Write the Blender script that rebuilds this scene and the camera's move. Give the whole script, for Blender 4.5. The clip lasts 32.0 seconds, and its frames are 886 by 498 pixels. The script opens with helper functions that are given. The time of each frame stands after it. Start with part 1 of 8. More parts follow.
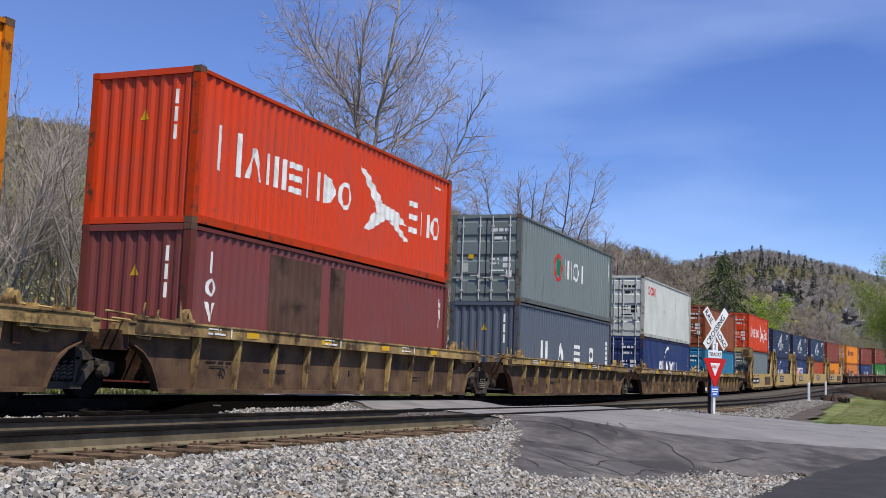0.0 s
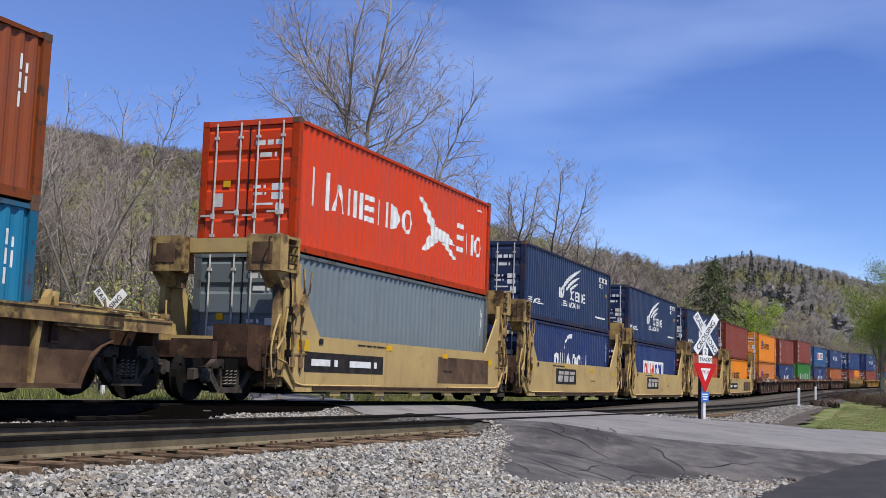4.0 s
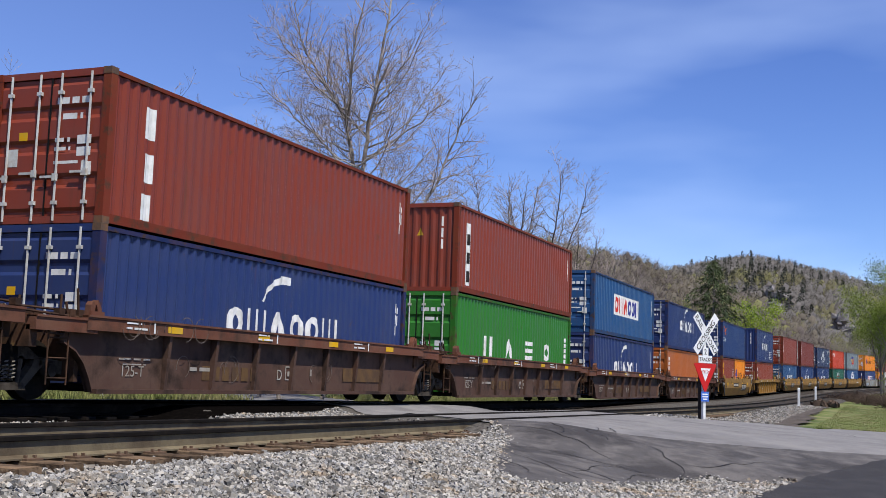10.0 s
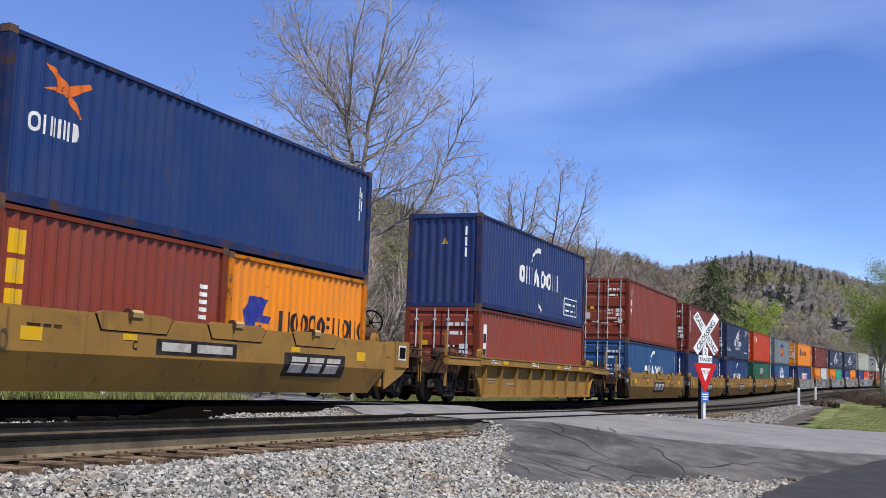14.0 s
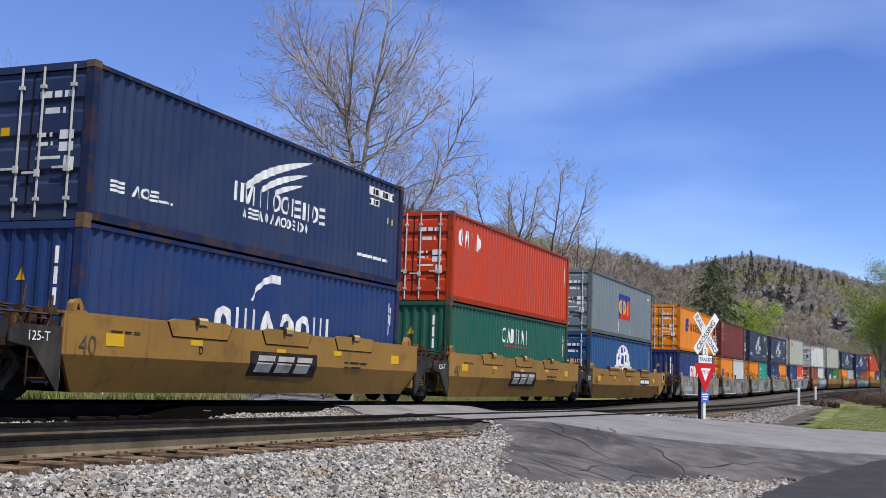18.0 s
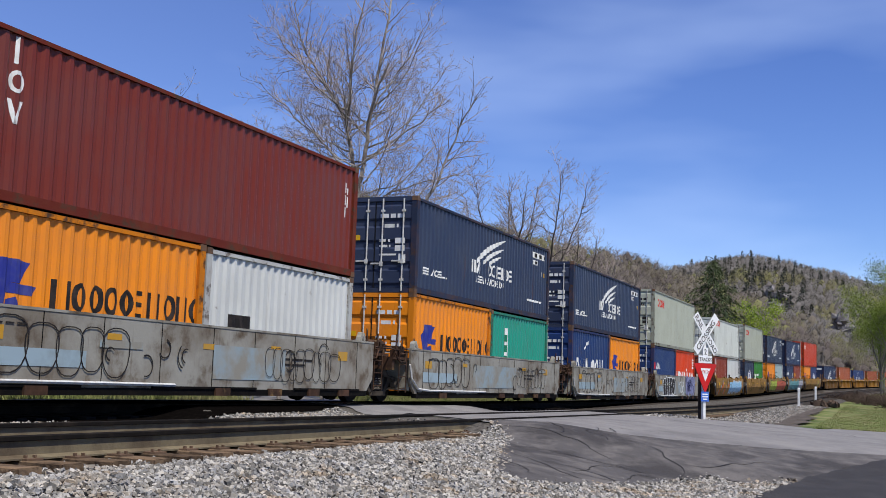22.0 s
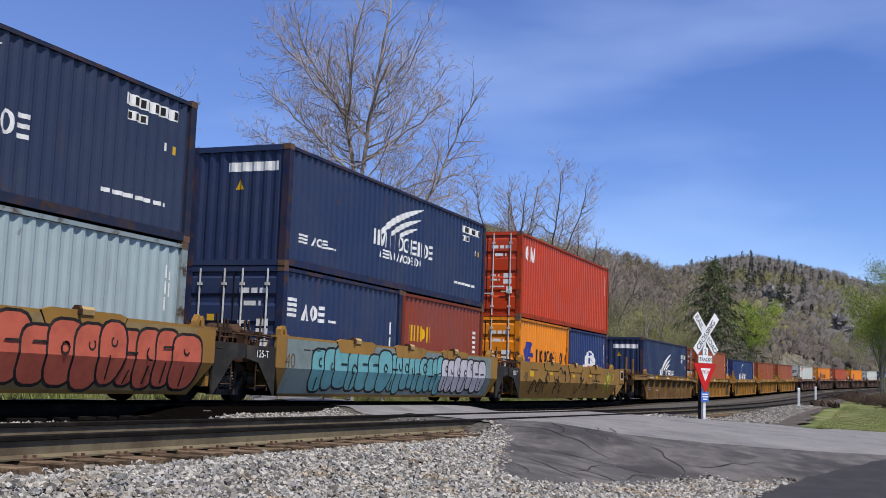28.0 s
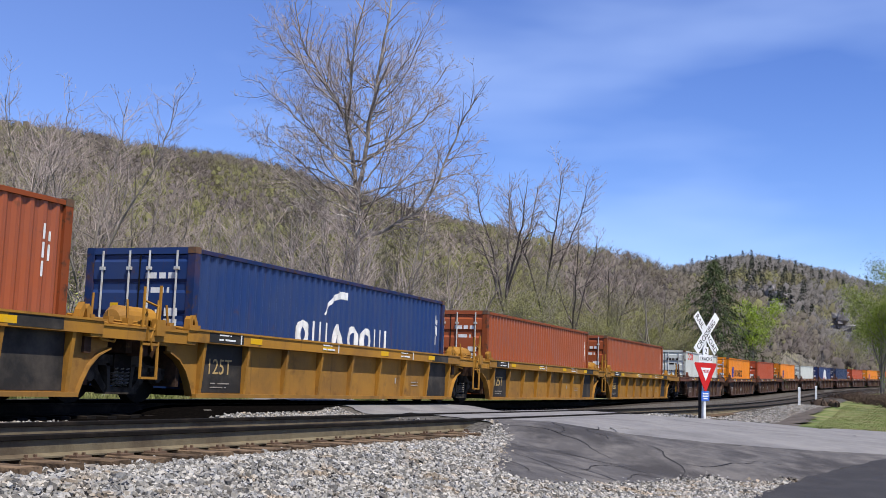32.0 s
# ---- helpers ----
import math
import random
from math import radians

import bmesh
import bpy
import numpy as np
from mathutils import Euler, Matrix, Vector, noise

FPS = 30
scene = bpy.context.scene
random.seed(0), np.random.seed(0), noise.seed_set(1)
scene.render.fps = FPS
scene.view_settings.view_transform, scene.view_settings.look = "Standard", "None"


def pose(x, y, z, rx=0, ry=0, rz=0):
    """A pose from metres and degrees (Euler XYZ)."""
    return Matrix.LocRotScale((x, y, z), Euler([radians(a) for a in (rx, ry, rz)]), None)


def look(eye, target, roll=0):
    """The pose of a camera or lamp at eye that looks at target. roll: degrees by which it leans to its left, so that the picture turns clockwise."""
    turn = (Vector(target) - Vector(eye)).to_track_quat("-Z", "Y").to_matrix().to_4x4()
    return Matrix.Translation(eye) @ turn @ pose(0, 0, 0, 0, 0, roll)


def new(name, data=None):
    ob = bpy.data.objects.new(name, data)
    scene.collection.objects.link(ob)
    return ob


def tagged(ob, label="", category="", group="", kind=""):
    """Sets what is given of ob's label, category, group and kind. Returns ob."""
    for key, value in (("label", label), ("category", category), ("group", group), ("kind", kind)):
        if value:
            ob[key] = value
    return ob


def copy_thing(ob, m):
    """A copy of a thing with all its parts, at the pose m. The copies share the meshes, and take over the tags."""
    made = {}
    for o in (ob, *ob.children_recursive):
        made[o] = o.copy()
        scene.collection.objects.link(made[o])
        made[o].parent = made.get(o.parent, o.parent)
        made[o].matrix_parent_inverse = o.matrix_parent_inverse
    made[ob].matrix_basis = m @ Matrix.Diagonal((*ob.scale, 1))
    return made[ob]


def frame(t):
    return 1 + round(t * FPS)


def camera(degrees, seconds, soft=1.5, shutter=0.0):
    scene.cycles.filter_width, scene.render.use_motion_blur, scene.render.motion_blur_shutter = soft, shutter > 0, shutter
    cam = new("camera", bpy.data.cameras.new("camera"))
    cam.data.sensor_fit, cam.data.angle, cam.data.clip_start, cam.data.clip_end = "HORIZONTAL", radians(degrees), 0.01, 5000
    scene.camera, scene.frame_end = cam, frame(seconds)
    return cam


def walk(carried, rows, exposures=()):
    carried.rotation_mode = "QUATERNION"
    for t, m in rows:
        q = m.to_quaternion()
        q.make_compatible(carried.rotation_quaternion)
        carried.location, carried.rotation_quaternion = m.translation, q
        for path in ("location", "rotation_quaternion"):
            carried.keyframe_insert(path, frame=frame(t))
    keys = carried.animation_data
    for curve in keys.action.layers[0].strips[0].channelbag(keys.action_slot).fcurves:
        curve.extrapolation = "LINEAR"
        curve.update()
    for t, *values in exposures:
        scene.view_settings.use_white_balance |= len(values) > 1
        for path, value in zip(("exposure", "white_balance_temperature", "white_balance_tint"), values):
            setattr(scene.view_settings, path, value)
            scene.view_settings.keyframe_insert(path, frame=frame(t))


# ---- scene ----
cam = camera(42.4, 32.0, soft=0.85)
EYE = Vector((0.0, 0.0, 0.5))


def aim(yaw, pitch, lean):
    """Camera pose: yaw from +y towards +x, pitch up, lean as in look()."""
    a, p = radians(yaw), radians(pitch)
    way = Vector((math.sin(a) * math.cos(p), math.cos(a) * math.cos(p), math.sin(p)))
    return look(EYE, EYE + way, lean)


REST = (67.806, 6.830, 2.108)
FIRST = (67.35, 6.56, 2.108)
MID = (67.63, 6.73, 2.108)
walk(cam, [(0.0, aim(*FIRST)), (0.6, aim(*FIRST)), (1.0, aim(*MID)), (1.4, aim(*REST)), (2.0, aim(*REST)), (17.0, aim(*REST)), (30.5, aim(*REST)), (32.0, aim(67.79, 6.80, 2.108))],
     [(0.0, 0.22), (1.0, 0.27), (2.0, 0.15), (3.0, 0.26), (6.0, 0.19), (7.0, 0.25), (9.0, 0.28), (12.0, 0.35), (17.0, 0.37), (19.0, 0.30), (21.0, 0.30), (22.0, 0.20), (24.0, 0.09), (25.0, 0.00), (28.0, 0.20), (30.0, 0.36), (32.0, 0.44)])

# ---- light ----
SUN_AZ, SUN_EL = 213.0, 61.0      # degrees clockwise from +y, degrees up
world = bpy.data.worlds.new("sky")
scene.world = world
world.use_nodes = True
wn, wl = world.node_tree.nodes, world.node_tree.links
sky = wn.new("ShaderNodeTexSky")
sky.sky_type, sky.sun_disc = "NISHITA", False
sky.sun_elevation, sky.sun_rotation = radians(SUN_EL), radians(SUN_AZ)
sky.altitude, sky.air_density, sky.dust_density, sky.ozone_density = 1000, 0.92, 0.1, 5.0
deep = wn.new("ShaderNodeHueSaturation")
deep.inputs["Saturation"].default_value, deep.inputs["Hue"].default_value = 1.16, 0.518
wl.new(sky.outputs[0], deep.inputs["Color"])
# thin high cirrus all over the sky
coord, squeeze, veil, band, cirrus = wn.new("ShaderNodeTexCoord"), wn.new("ShaderNodeMapping"), wn.new("ShaderNodeTexNoise"), wn.new("ShaderNodeMapRange"), wn.new("ShaderNodeMix")
squeeze.inputs["Scale"].default_value = (1.2, 1.2, 5.0)
veil.inputs["Scale"].default_value, veil.inputs["Detail"].default_value = 1.6, 4.0
band.inputs[1].default_value, band.inputs[2].default_value, band.inputs[4].default_value = 0.46, 0.80, 0.30
cirrus.data_type = "RGBA"
cirrus.inputs[7].default_value = (6.0, 7.4, 10.2, 1)
wl.new(coord.outputs["Generated"], squeeze.inputs[0])
wl.new(squeeze.outputs[0], veil.inputs["Vector"])
wl.new(veil.outputs[0], band.inputs[0])
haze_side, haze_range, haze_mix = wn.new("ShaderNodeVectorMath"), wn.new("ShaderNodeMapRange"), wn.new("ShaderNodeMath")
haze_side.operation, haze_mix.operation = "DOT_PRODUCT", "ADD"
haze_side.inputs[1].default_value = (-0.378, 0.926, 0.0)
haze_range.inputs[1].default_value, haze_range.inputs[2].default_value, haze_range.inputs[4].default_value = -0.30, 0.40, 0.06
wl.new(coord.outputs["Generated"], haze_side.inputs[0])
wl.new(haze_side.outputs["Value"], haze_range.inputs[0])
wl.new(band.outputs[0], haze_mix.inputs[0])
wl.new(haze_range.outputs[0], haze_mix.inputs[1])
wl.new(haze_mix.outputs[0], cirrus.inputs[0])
wl.new(deep.outputs[0], cirrus.inputs[6])
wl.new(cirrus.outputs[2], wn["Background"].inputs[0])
wn["Background"].inputs[1].default_value = 0.129
sun = new("sun", bpy.data.lights.new("sun", "SUN"))
sun.data.energy, sun.data.angle, sun.data.color = 5.0, radians(0.5), (1.0, 0.95, 0.86)
sd = Vector((math.sin(radians(SUN_AZ)) * math.cos(radians(SUN_EL)), math.cos(radians(SUN_AZ)) * math.cos(radians(SUN_EL)), math.sin(radians(SUN_EL))))
sun.matrix_world = look(sd * 60, (0, 0, 0))


# ---- materials ----
COLOUR_SCALE = 0.85      # one factor on every base colour, set low to deepen the shade


def material(name, base, rough=0.6, metal=0.0, bump=0.0, bump_scale=30.0, scale=3.0, second=None, mix=(0.45, 0.65), vary=0.0, dirt=None, dirt_scale=1.0, dirt_mix=(0.55, 0.75), streak=0.0, detail=6.0, coords="Object", spec=0.08):
    """A painted or natural surface: base, a second tone by noise, a dirt tone at another scale, a bump and a spread by object."""
    base, second, dirt = (tuple(COLOUR_SCALE * c for c in tone) if tone else None for tone in (base, second, dirt))
    m = bpy.data.materials.new(name)
    m.use_nodes = True
    n, l = m.node_tree.nodes, m.node_tree.links
    b = n["Principled BSDF"]
    b.inputs["Roughness"].default_value, b.inputs["Metallic"].default_value = rough, metal
    b.inputs["Specular IOR Level"].default_value = spec
    tc = n.new("ShaderNodeTexCoord")
    vec = tc.outputs[coords]
    rgb = n.new("ShaderNodeRGB")
    rgb.outputs[0].default_value = (*base, 1)
    col = rgb.outputs[0]
    info = n.new("ShaderNodeObjectInfo")
    shift = n.new("ShaderNodeVectorMath")
    shift.operation = "ADD"
    l.new(vec, shift.inputs[0])
    spread = n.new("ShaderNodeMath")
    spread.operation = "MULTIPLY"
    spread.inputs[1].default_value = 37.0
    l.new(info.outputs["Random"], spread.inputs[0])
    l.new(spread.outputs[0], shift.inputs[1])
    vec = shift.outputs[0]

    def layer(col, tone, sc, lo, hi, stretch=None):
        v = vec
        if stretch:
            mp = n.new("ShaderNodeMapping")
            mp.inputs["Scale"].default_value = stretch
            l.new(vec, mp.inputs[0])
            v = mp.outputs[0]
        t = n.new("ShaderNodeTexNoise")
        t.inputs["Scale"].default_value, t.inputs["Detail"].default_value, t.inputs["Roughness"].default_value = sc, detail, 0.62
        l.new(v, t.inputs["Vector"])
        r = n.new("ShaderNodeMapRange")
        r.inputs[1].default_value, r.inputs[2].default_value = lo, hi
        l.new(t.outputs[0], r.inputs[0])
        x = n.new("ShaderNodeMix")
        x.data_type = "RGBA"
        l.new(r.outputs[0], x.inputs[0])
        l.new(col, x.inputs[6])
        x.inputs[7].default_value = (*tone, 1)
        return x.outputs[2]

    if second:
        col = layer(col, second, scale, *mix)
    if dirt:
        col = layer(col, dirt, dirt_scale, *dirt_mix)
        if streak:
            col = layer(col, dirt, 1.0, 0.6, 0.6 + streak, (6.0, 6.0, 0.35))
    if vary:
        hsv = n.new("ShaderNodeHueSaturation")
        r = n.new("ShaderNodeMapRange")
        r.inputs[3].default_value, r.inputs[4].default_value = 1 - vary, 1 + vary
        l.new(info.outputs["Random"], r.inputs[0])
        l.new(r.outputs[0], hsv.inputs["Value"])
        l.new(col, hsv.inputs["Color"])
        col = hsv.outputs[0]
    l.new(col, b.inputs["Base Color"])
    if bump:
        t = n.new("ShaderNodeTexNoise")
        t.inputs["Scale"].default_value, t.inputs["Detail"].default_value = bump_scale, 5
        l.new(vec, t.inputs["Vector"])
        bp = n.new("ShaderNodeBump")
        bp.inputs["Strength"].default_value, bp.inputs["Distance"].default_value = bump, 0.02
        l.new(t.outputs[0], bp.inputs["Height"])
        l.new(bp.outputs[0], b.inputs["Normal"])
    return m


def island(m, lo, hi):
    """Spread the value of a material from piece to piece of a joined mesh."""
    n, l = m.node_tree.nodes, m.node_tree.links
    b = n["Principled BSDF"]
    g, r, h = n.new("ShaderNodeNewGeometry"), n.new("ShaderNodeMapRange"), n.new("ShaderNodeHueSaturation")
    r.inputs[3].default_value, r.inputs[4].default_value = lo, hi
    l.new(g.outputs["Random Per Island"], r.inputs[0])
    l.new(r.outputs[0], h.inputs["Value"])
    l.new(b.inputs["Base Color"].links[0].from_socket, h.inputs["Color"])
    l.new(h.outputs[0], b.inputs["Base Color"])
    return m


RUSTY = (0.10, 0.045, 0.022)
GRIME = (0.05, 0.042, 0.034)
PAINTS = {}


def paint(name, rgb):
    """Faded container paint with rust and road film."""
    if name not in PAINTS:
        worn = tuple(0.86 * c + 0.014 for c in rgb)
        PAINTS[name] = material("container_paint_" + name, rgb, 0.42, 0, 0.10, 9, 0.7, worn, (0.42, 0.62), 0.05, RUSTY, 2.6, (0.66, 0.80), 0.30, spec=0.26)
    return PAINTS[name]


def worn_edge(name, rgb):
    """The same paint on rails and posts, where forklifts and straps have worn it to rust."""
    key = name + "_edge"
    if key not in PAINTS:
        base = tuple(0.72 * c + 0.004 for c in rgb)
        PAINTS[key] = material("worn_edge_paint_" + name, base, 0.6, 0, 0.15, 20, 1.6, tuple(0.55 * c + 0.45 * r for c, r in zip(rgb, RUSTY)), (0.46, 0.62), 0.1, (0.075, 0.042, 0.026), 4.0, (0.54, 0.66))
    return PAINTS[key]


COLOURS = dict(
    red=(0.66, 0.050, 0.003), maroon=(0.20, 0.048, 0.042), grey=(0.185, 0.22, 0.215), slate=(0.105, 0.125, 0.16), white=(0.60, 0.62, 0.57), bone=(0.42, 0.44, 0.36),
    blue=(0.019, 0.037, 0.135), royal=(0.014, 0.039, 0.140), mid=(0.018, 0.075, 0.20), sky=(0.015, 0.18, 0.32), brown=(0.285, 0.069, 0.020), oxide=(0.240, 0.042, 0.020),
    navy=(0.019, 0.033, 0.088), navygrey=(0.029, 0.041, 0.082), clay=(0.33, 0.078, 0.024), orange=(0.84, 0.255, 0.008), paleorange=(0.66, 0.20, 0.035), rust=(0.41, 0.105, 0.018), green=(0.028, 0.19, 0.020), darkgreen=(0.010, 0.10, 0.060),
    teal=(0.018, 0.29, 0.20), vermilion=(0.52, 0.046, 0.008), tomato=(0.44, 0.072, 0.022), silver=(0.34, 0.42, 0.43), pale=(0.62, 0.63, 0.60), steel=(0.17, 0.205, 0.22), wine=(0.175, 0.026, 0.014))

M = {}
M["mark_white"] = material("marking_white", (0.80, 0.80, 0.78), 0.6, 0, 0, second=(0.62, 0.62, 0.58), scale=4)
M["mark_worn"] = material("worn_pale_emblem", (0.50, 0.47, 0.42), 0.7, second=(0.28, 0.24, 0.20), scale=3, mix=(0.45, 0.7))
M["well_stain_mark"] = material("faded_black_stencil", (0.10, 0.075, 0.045), 0.7, second=(0.16, 0.11, 0.05), scale=4)
M["mark_pale"] = material("faded_white_marking", (0.36, 0.33, 0.29), 0.7, second=(0.25, 0.2, 0.16), scale=5)
M["mark_dark"] = material("marking_dark", (0.02, 0.018, 0.018), 0.6, second=(0.05, 0.04, 0.035), scale=4)
M["mark_blue"] = material("marking_blue", (0.03, 0.04, 0.25), 0.6, second=(0.06, 0.07, 0.24), scale=4)
M["mark_red"] = material("marking_red", (0.62, 0.03, 0.025), 0.6, second=(0.5, 0.06, 0.04), scale=4)
M["mark_yellow"] = material("marking_yellow", (0.72, 0.40, 0.010), 0.6, second=(0.6, 0.38, 0.05), scale=4)
M["mark_orange"] = material("marking_orange", (0.70, 0.16, 0.03), 0.6, second=(0.6, 0.15, 0.05), scale=4)
M["mark_ochre"] = material("marking_ochre", (0.50, 0.27, 0.035), 0.6, second=(0.42, 0.26, 0.07), scale=4)
M["mark_faded"] = material("faded_yellow_stencil", (0.135, 0.078, 0.036), 0.75, second=(0.09, 0.055, 0.035), scale=3, mix=(0.42, 0.6))
M["panel_blue"] = material("pale_blue_number_panel", (0.30, 0.39, 0.44), 0.65, second=(0.25, 0.31, 0.33), scale=2)
M["mark_green"] = material("marking_green", (0.02, 0.18, 0.10), 0.6)
M["bar"] = material("galvanised_bar", (0.58, 0.59, 0.57), 0.5, 0.1, second=(0.48, 0.44, 0.40), scale=9, vary=0.1)
M["casting"] = material("worn_steel_casting", (0.13, 0.085, 0.06), 0.6, 0.2, 0.2, 40, 6, (0.20, 0.10, 0.05), vary=0.15)
M["seal"] = material("black_rubber_seal", (0.012, 0.012, 0.012), 0.7)
M["well_tan"] = material("weathered_tan_car_paint", (0.53, 0.375, 0.15), 0.6, 0, 0.15, 20, 0.8, (0.42, 0.29, 0.13), (0.4, 0.65), 0.05, (0.16, 0.10, 0.055), 1.5, (0.60, 0.84), 0.25)
M["well_stained"] = material("stained_tan_car_paint", (0.43, 0.295, 0.115), 0.65, 0, 0.2, 20, 1.4, (0.22, 0.14, 0.07), (0.42, 0.6), 0.05, (0.07, 0.045, 0.028), 2.0, (0.48, 0.62), 0.2)
M["well_rust"] = material("rusted_tan_car_side", (0.17, 0.105, 0.06), 0.65, 0, 0.2, 20, 0.9, (0.085, 0.05, 0.032), (0.38, 0.6), 0.08, (0.045, 0.028, 0.02), 1.6, (0.5, 0.72), 0.2)
M["deck"] = material("rusty_end_deck", (0.085, 0.045, 0.028), 0.75, 0, 0.3, 20, 2.2, (0.035, 0.022, 0.016), (0.4, 0.62), 0.15, (0.19, 0.12, 0.05), 3.0, (0.6, 0.72))
M["brown_web"] = material("dark_brown_car_side", (0.085, 0.046, 0.034), 0.65, 0, 0.15, 20, 0.8, (0.125, 0.078, 0.058), (0.4, 0.65), 0.06, (0.035, 0.022, 0.017), 1.6, (0.48, 0.66), 0.25)
M["gold_web"] = material("grimy_golden_car_side", (0.36, 0.180, 0.036), 0.6, 0, 0.15, 20, 0.9, (0.25, 0.13, 0.036), (0.4, 0.62), 0.06, (0.10, 0.055, 0.025), 1.5, (0.56, 0.76), 0.2)
M["well_yellow"] = material("yellow_car_paint", (0.325, 0.178, 0.044), 0.6, 0, 0.12, 20, 0.6, (0.265, 0.145, 0.042), (0.4, 0.65), 0.05, (0.12, 0.075, 0.035), 1.3, (0.56, 0.80), 0.16)
M["well_gold"] = material("golden_car_paint", (0.39, 0.188, 0.028), 0.55, 0, 0.12, 20, 0.7, (0.26, 0.13, 0.032), (0.4, 0.65), 0.05, (0.09, 0.055, 0.025), 1.3, (0.56, 0.78), 0.2)
M["well_oldgold"] = material("faded_brownish_gold_paint", (0.30, 0.165, 0.048), 0.65, 0, 0.15, 20, 0.8, (0.20, 0.105, 0.04), (0.4, 0.65), 0.05, (0.085, 0.048, 0.026), 1.4, (0.52, 0.74), 0.2)
M["oldgold_web"] = material("rusted_gold_car_side", (0.20, 0.115, 0.045), 0.65, 0, 0.15, 20, 0.9, (0.125, 0.07, 0.032), (0.4, 0.62), 0.06, (0.06, 0.035, 0.02), 1.5, (0.52, 0.74), 0.2)
M["well_brown"] = material("brown_car_paint", (0.145, 0.055, 0.034), 0.65, 0, 0.15, 20, 0.8, (0.17, 0.085, 0.055), (0.4, 0.65), 0.06, (0.055, 0.035, 0.025), 1.3, (0.5, 0.7), 0.25)
M["well_grey"] = material("weathered_grey_car_paint", (0.32, 0.31, 0.27), 0.65, 0, 0.15, 20, 0.9, (0.20, 0.175, 0.14), (0.40, 0.62), 0.06, (0.10, 0.07, 0.045), 1.8, (0.53, 0.70), 0.22)
M["well_black"] = material("black_car_panel", (0.03, 0.028, 0.026), 0.6, 0, 0.1, 20, 1.5, (0.07, 0.06, 0.05))
M["chalk"] = material("faint_chalk_marking", (0.17, 0.135, 0.115), 0.8, second=(0.10, 0.07, 0.055), scale=4)
M["patch_blue"] = material("light_blue_paint_patch", (0.27, 0.34, 0.37), 0.65, second=(0.30, 0.32, 0.31), scale=1.2, dirt=(0.27, 0.255, 0.215), dirt_scale=1.5, dirt_mix=(0.42, 0.58), streak=0.3)
# shade under the cars is put into these near-black colours, with some grime
M["under"] = material("grimy_shade_dark_steel", (0.0075, 0.0065, 0.006), 0.8, 0.0, 0.3, 25, 3, (0.026, 0.019, 0.014), (0.54, 0.74), vary=0.2, spec=0.06)
M["wheel"] = material("shade_dark_wheel_steel", (0.010, 0.009, 0.008), 0.7, 0.0, 0.1, 20, 4, (0.026, 0.02, 0.016), (0.5, 0.7), spec=0.1)
M["frame_steel"] = material("dusty_cast_side_frame", (0.070, 0.058, 0.046), 0.85, 0, 0.3, 25, 3, (0.024, 0.019, 0.015), (0.45, 0.62), vary=0.2)
M["spring"] = material("dusty_coil_spring", (0.16, 0.14, 0.115), 0.7, 0.1, 0.1, 30, 5, (0.08, 0.06, 0.045), spec=0.3)
M["rail_side"] = material("rusty_rail", (0.18, 0.147, 0.094), 0.85, 0.0, 0.2, 40, 5, (0.135, 0.108, 0.07), dirt=(0.085, 0.062, 0.042), dirt_scale=1.2, dirt_mix=(0.5, 0.7))
M["rail_top"] = material("worn_rail_head", (0.20, 0.19, 0.18), 0.5, 0.7, 0.05, 60, 3, (0.14, 0.12, 0.11))
M["tie"] = material("creosoted_tie_wood", (0.155, 0.105, 0.066), 0.9, 0, 0.6, 30, 6, (0.055, 0.038, 0.026), vary=0.35)
# grease on the near rails; on the train's track it stands for shade
M["rail_head"] = material("grease_and_shade_black", (0.011, 0.0095, 0.0085), 0.8, 0.0, 0.1, 40, 3, (0.03, 0.023, 0.018), (0.5, 0.7), spec=0.05)
M["plate"] = material("tie_plate_steel", (0.14, 0.09, 0.06), 0.7, 0.2, vary=0.2)
M["sign_white"] = material("reflective_white_sheet", (0.82, 0.83, 0.83), 0.45, second=(0.72, 0.73, 0.72), scale=6)
M["sign_red"] = material("reflective_red_sheet", (0.55, 0.02, 0.02), 0.4, second=(0.48, 0.03, 0.03), scale=6)
M["sign_blue"] = material("blue_sign_sheet", (0.05, 0.14, 0.55), 0.4, second=(0.08, 0.18, 0.5), scale=6)
M["post"] = material("white_painted_post", (0.78, 0.79, 0.78), 0.6, 0, 0.1, 30, 5, (0.62, 0.62, 0.6))
M["post_dark"] = material("dark_wood_post", (0.035, 0.03, 0.028), 0.8, 0, 0.2, 30, 8, (0.06, 0.05, 0.045))

# ---- plan ----
TRACK_Y, NEAR_Y, GAUGE = 13.19, 7.12, 1.5
SPEED = 17.419


def rise(s):
    """Climb of the line past the crossing."""
    if s < 28:
        return 0.0
    return 0.00013 * (s - 28) ** 2 if s < 105 else 0.771 + 0.020 * (s - 105)


def bend(s):
    """Sideways swing of the line to the right, far off."""
    if s < 100:
        return 0.0
    return -0.0005 * (s - 100) ** 2 if s < 230 else -8.45 - 0.13 * (s - 230)


def smooth(a, b, x):
    t = min(1.0, max(0.0, (x - a) / (b - a)))
    return t * t * (3 - 2 * t)


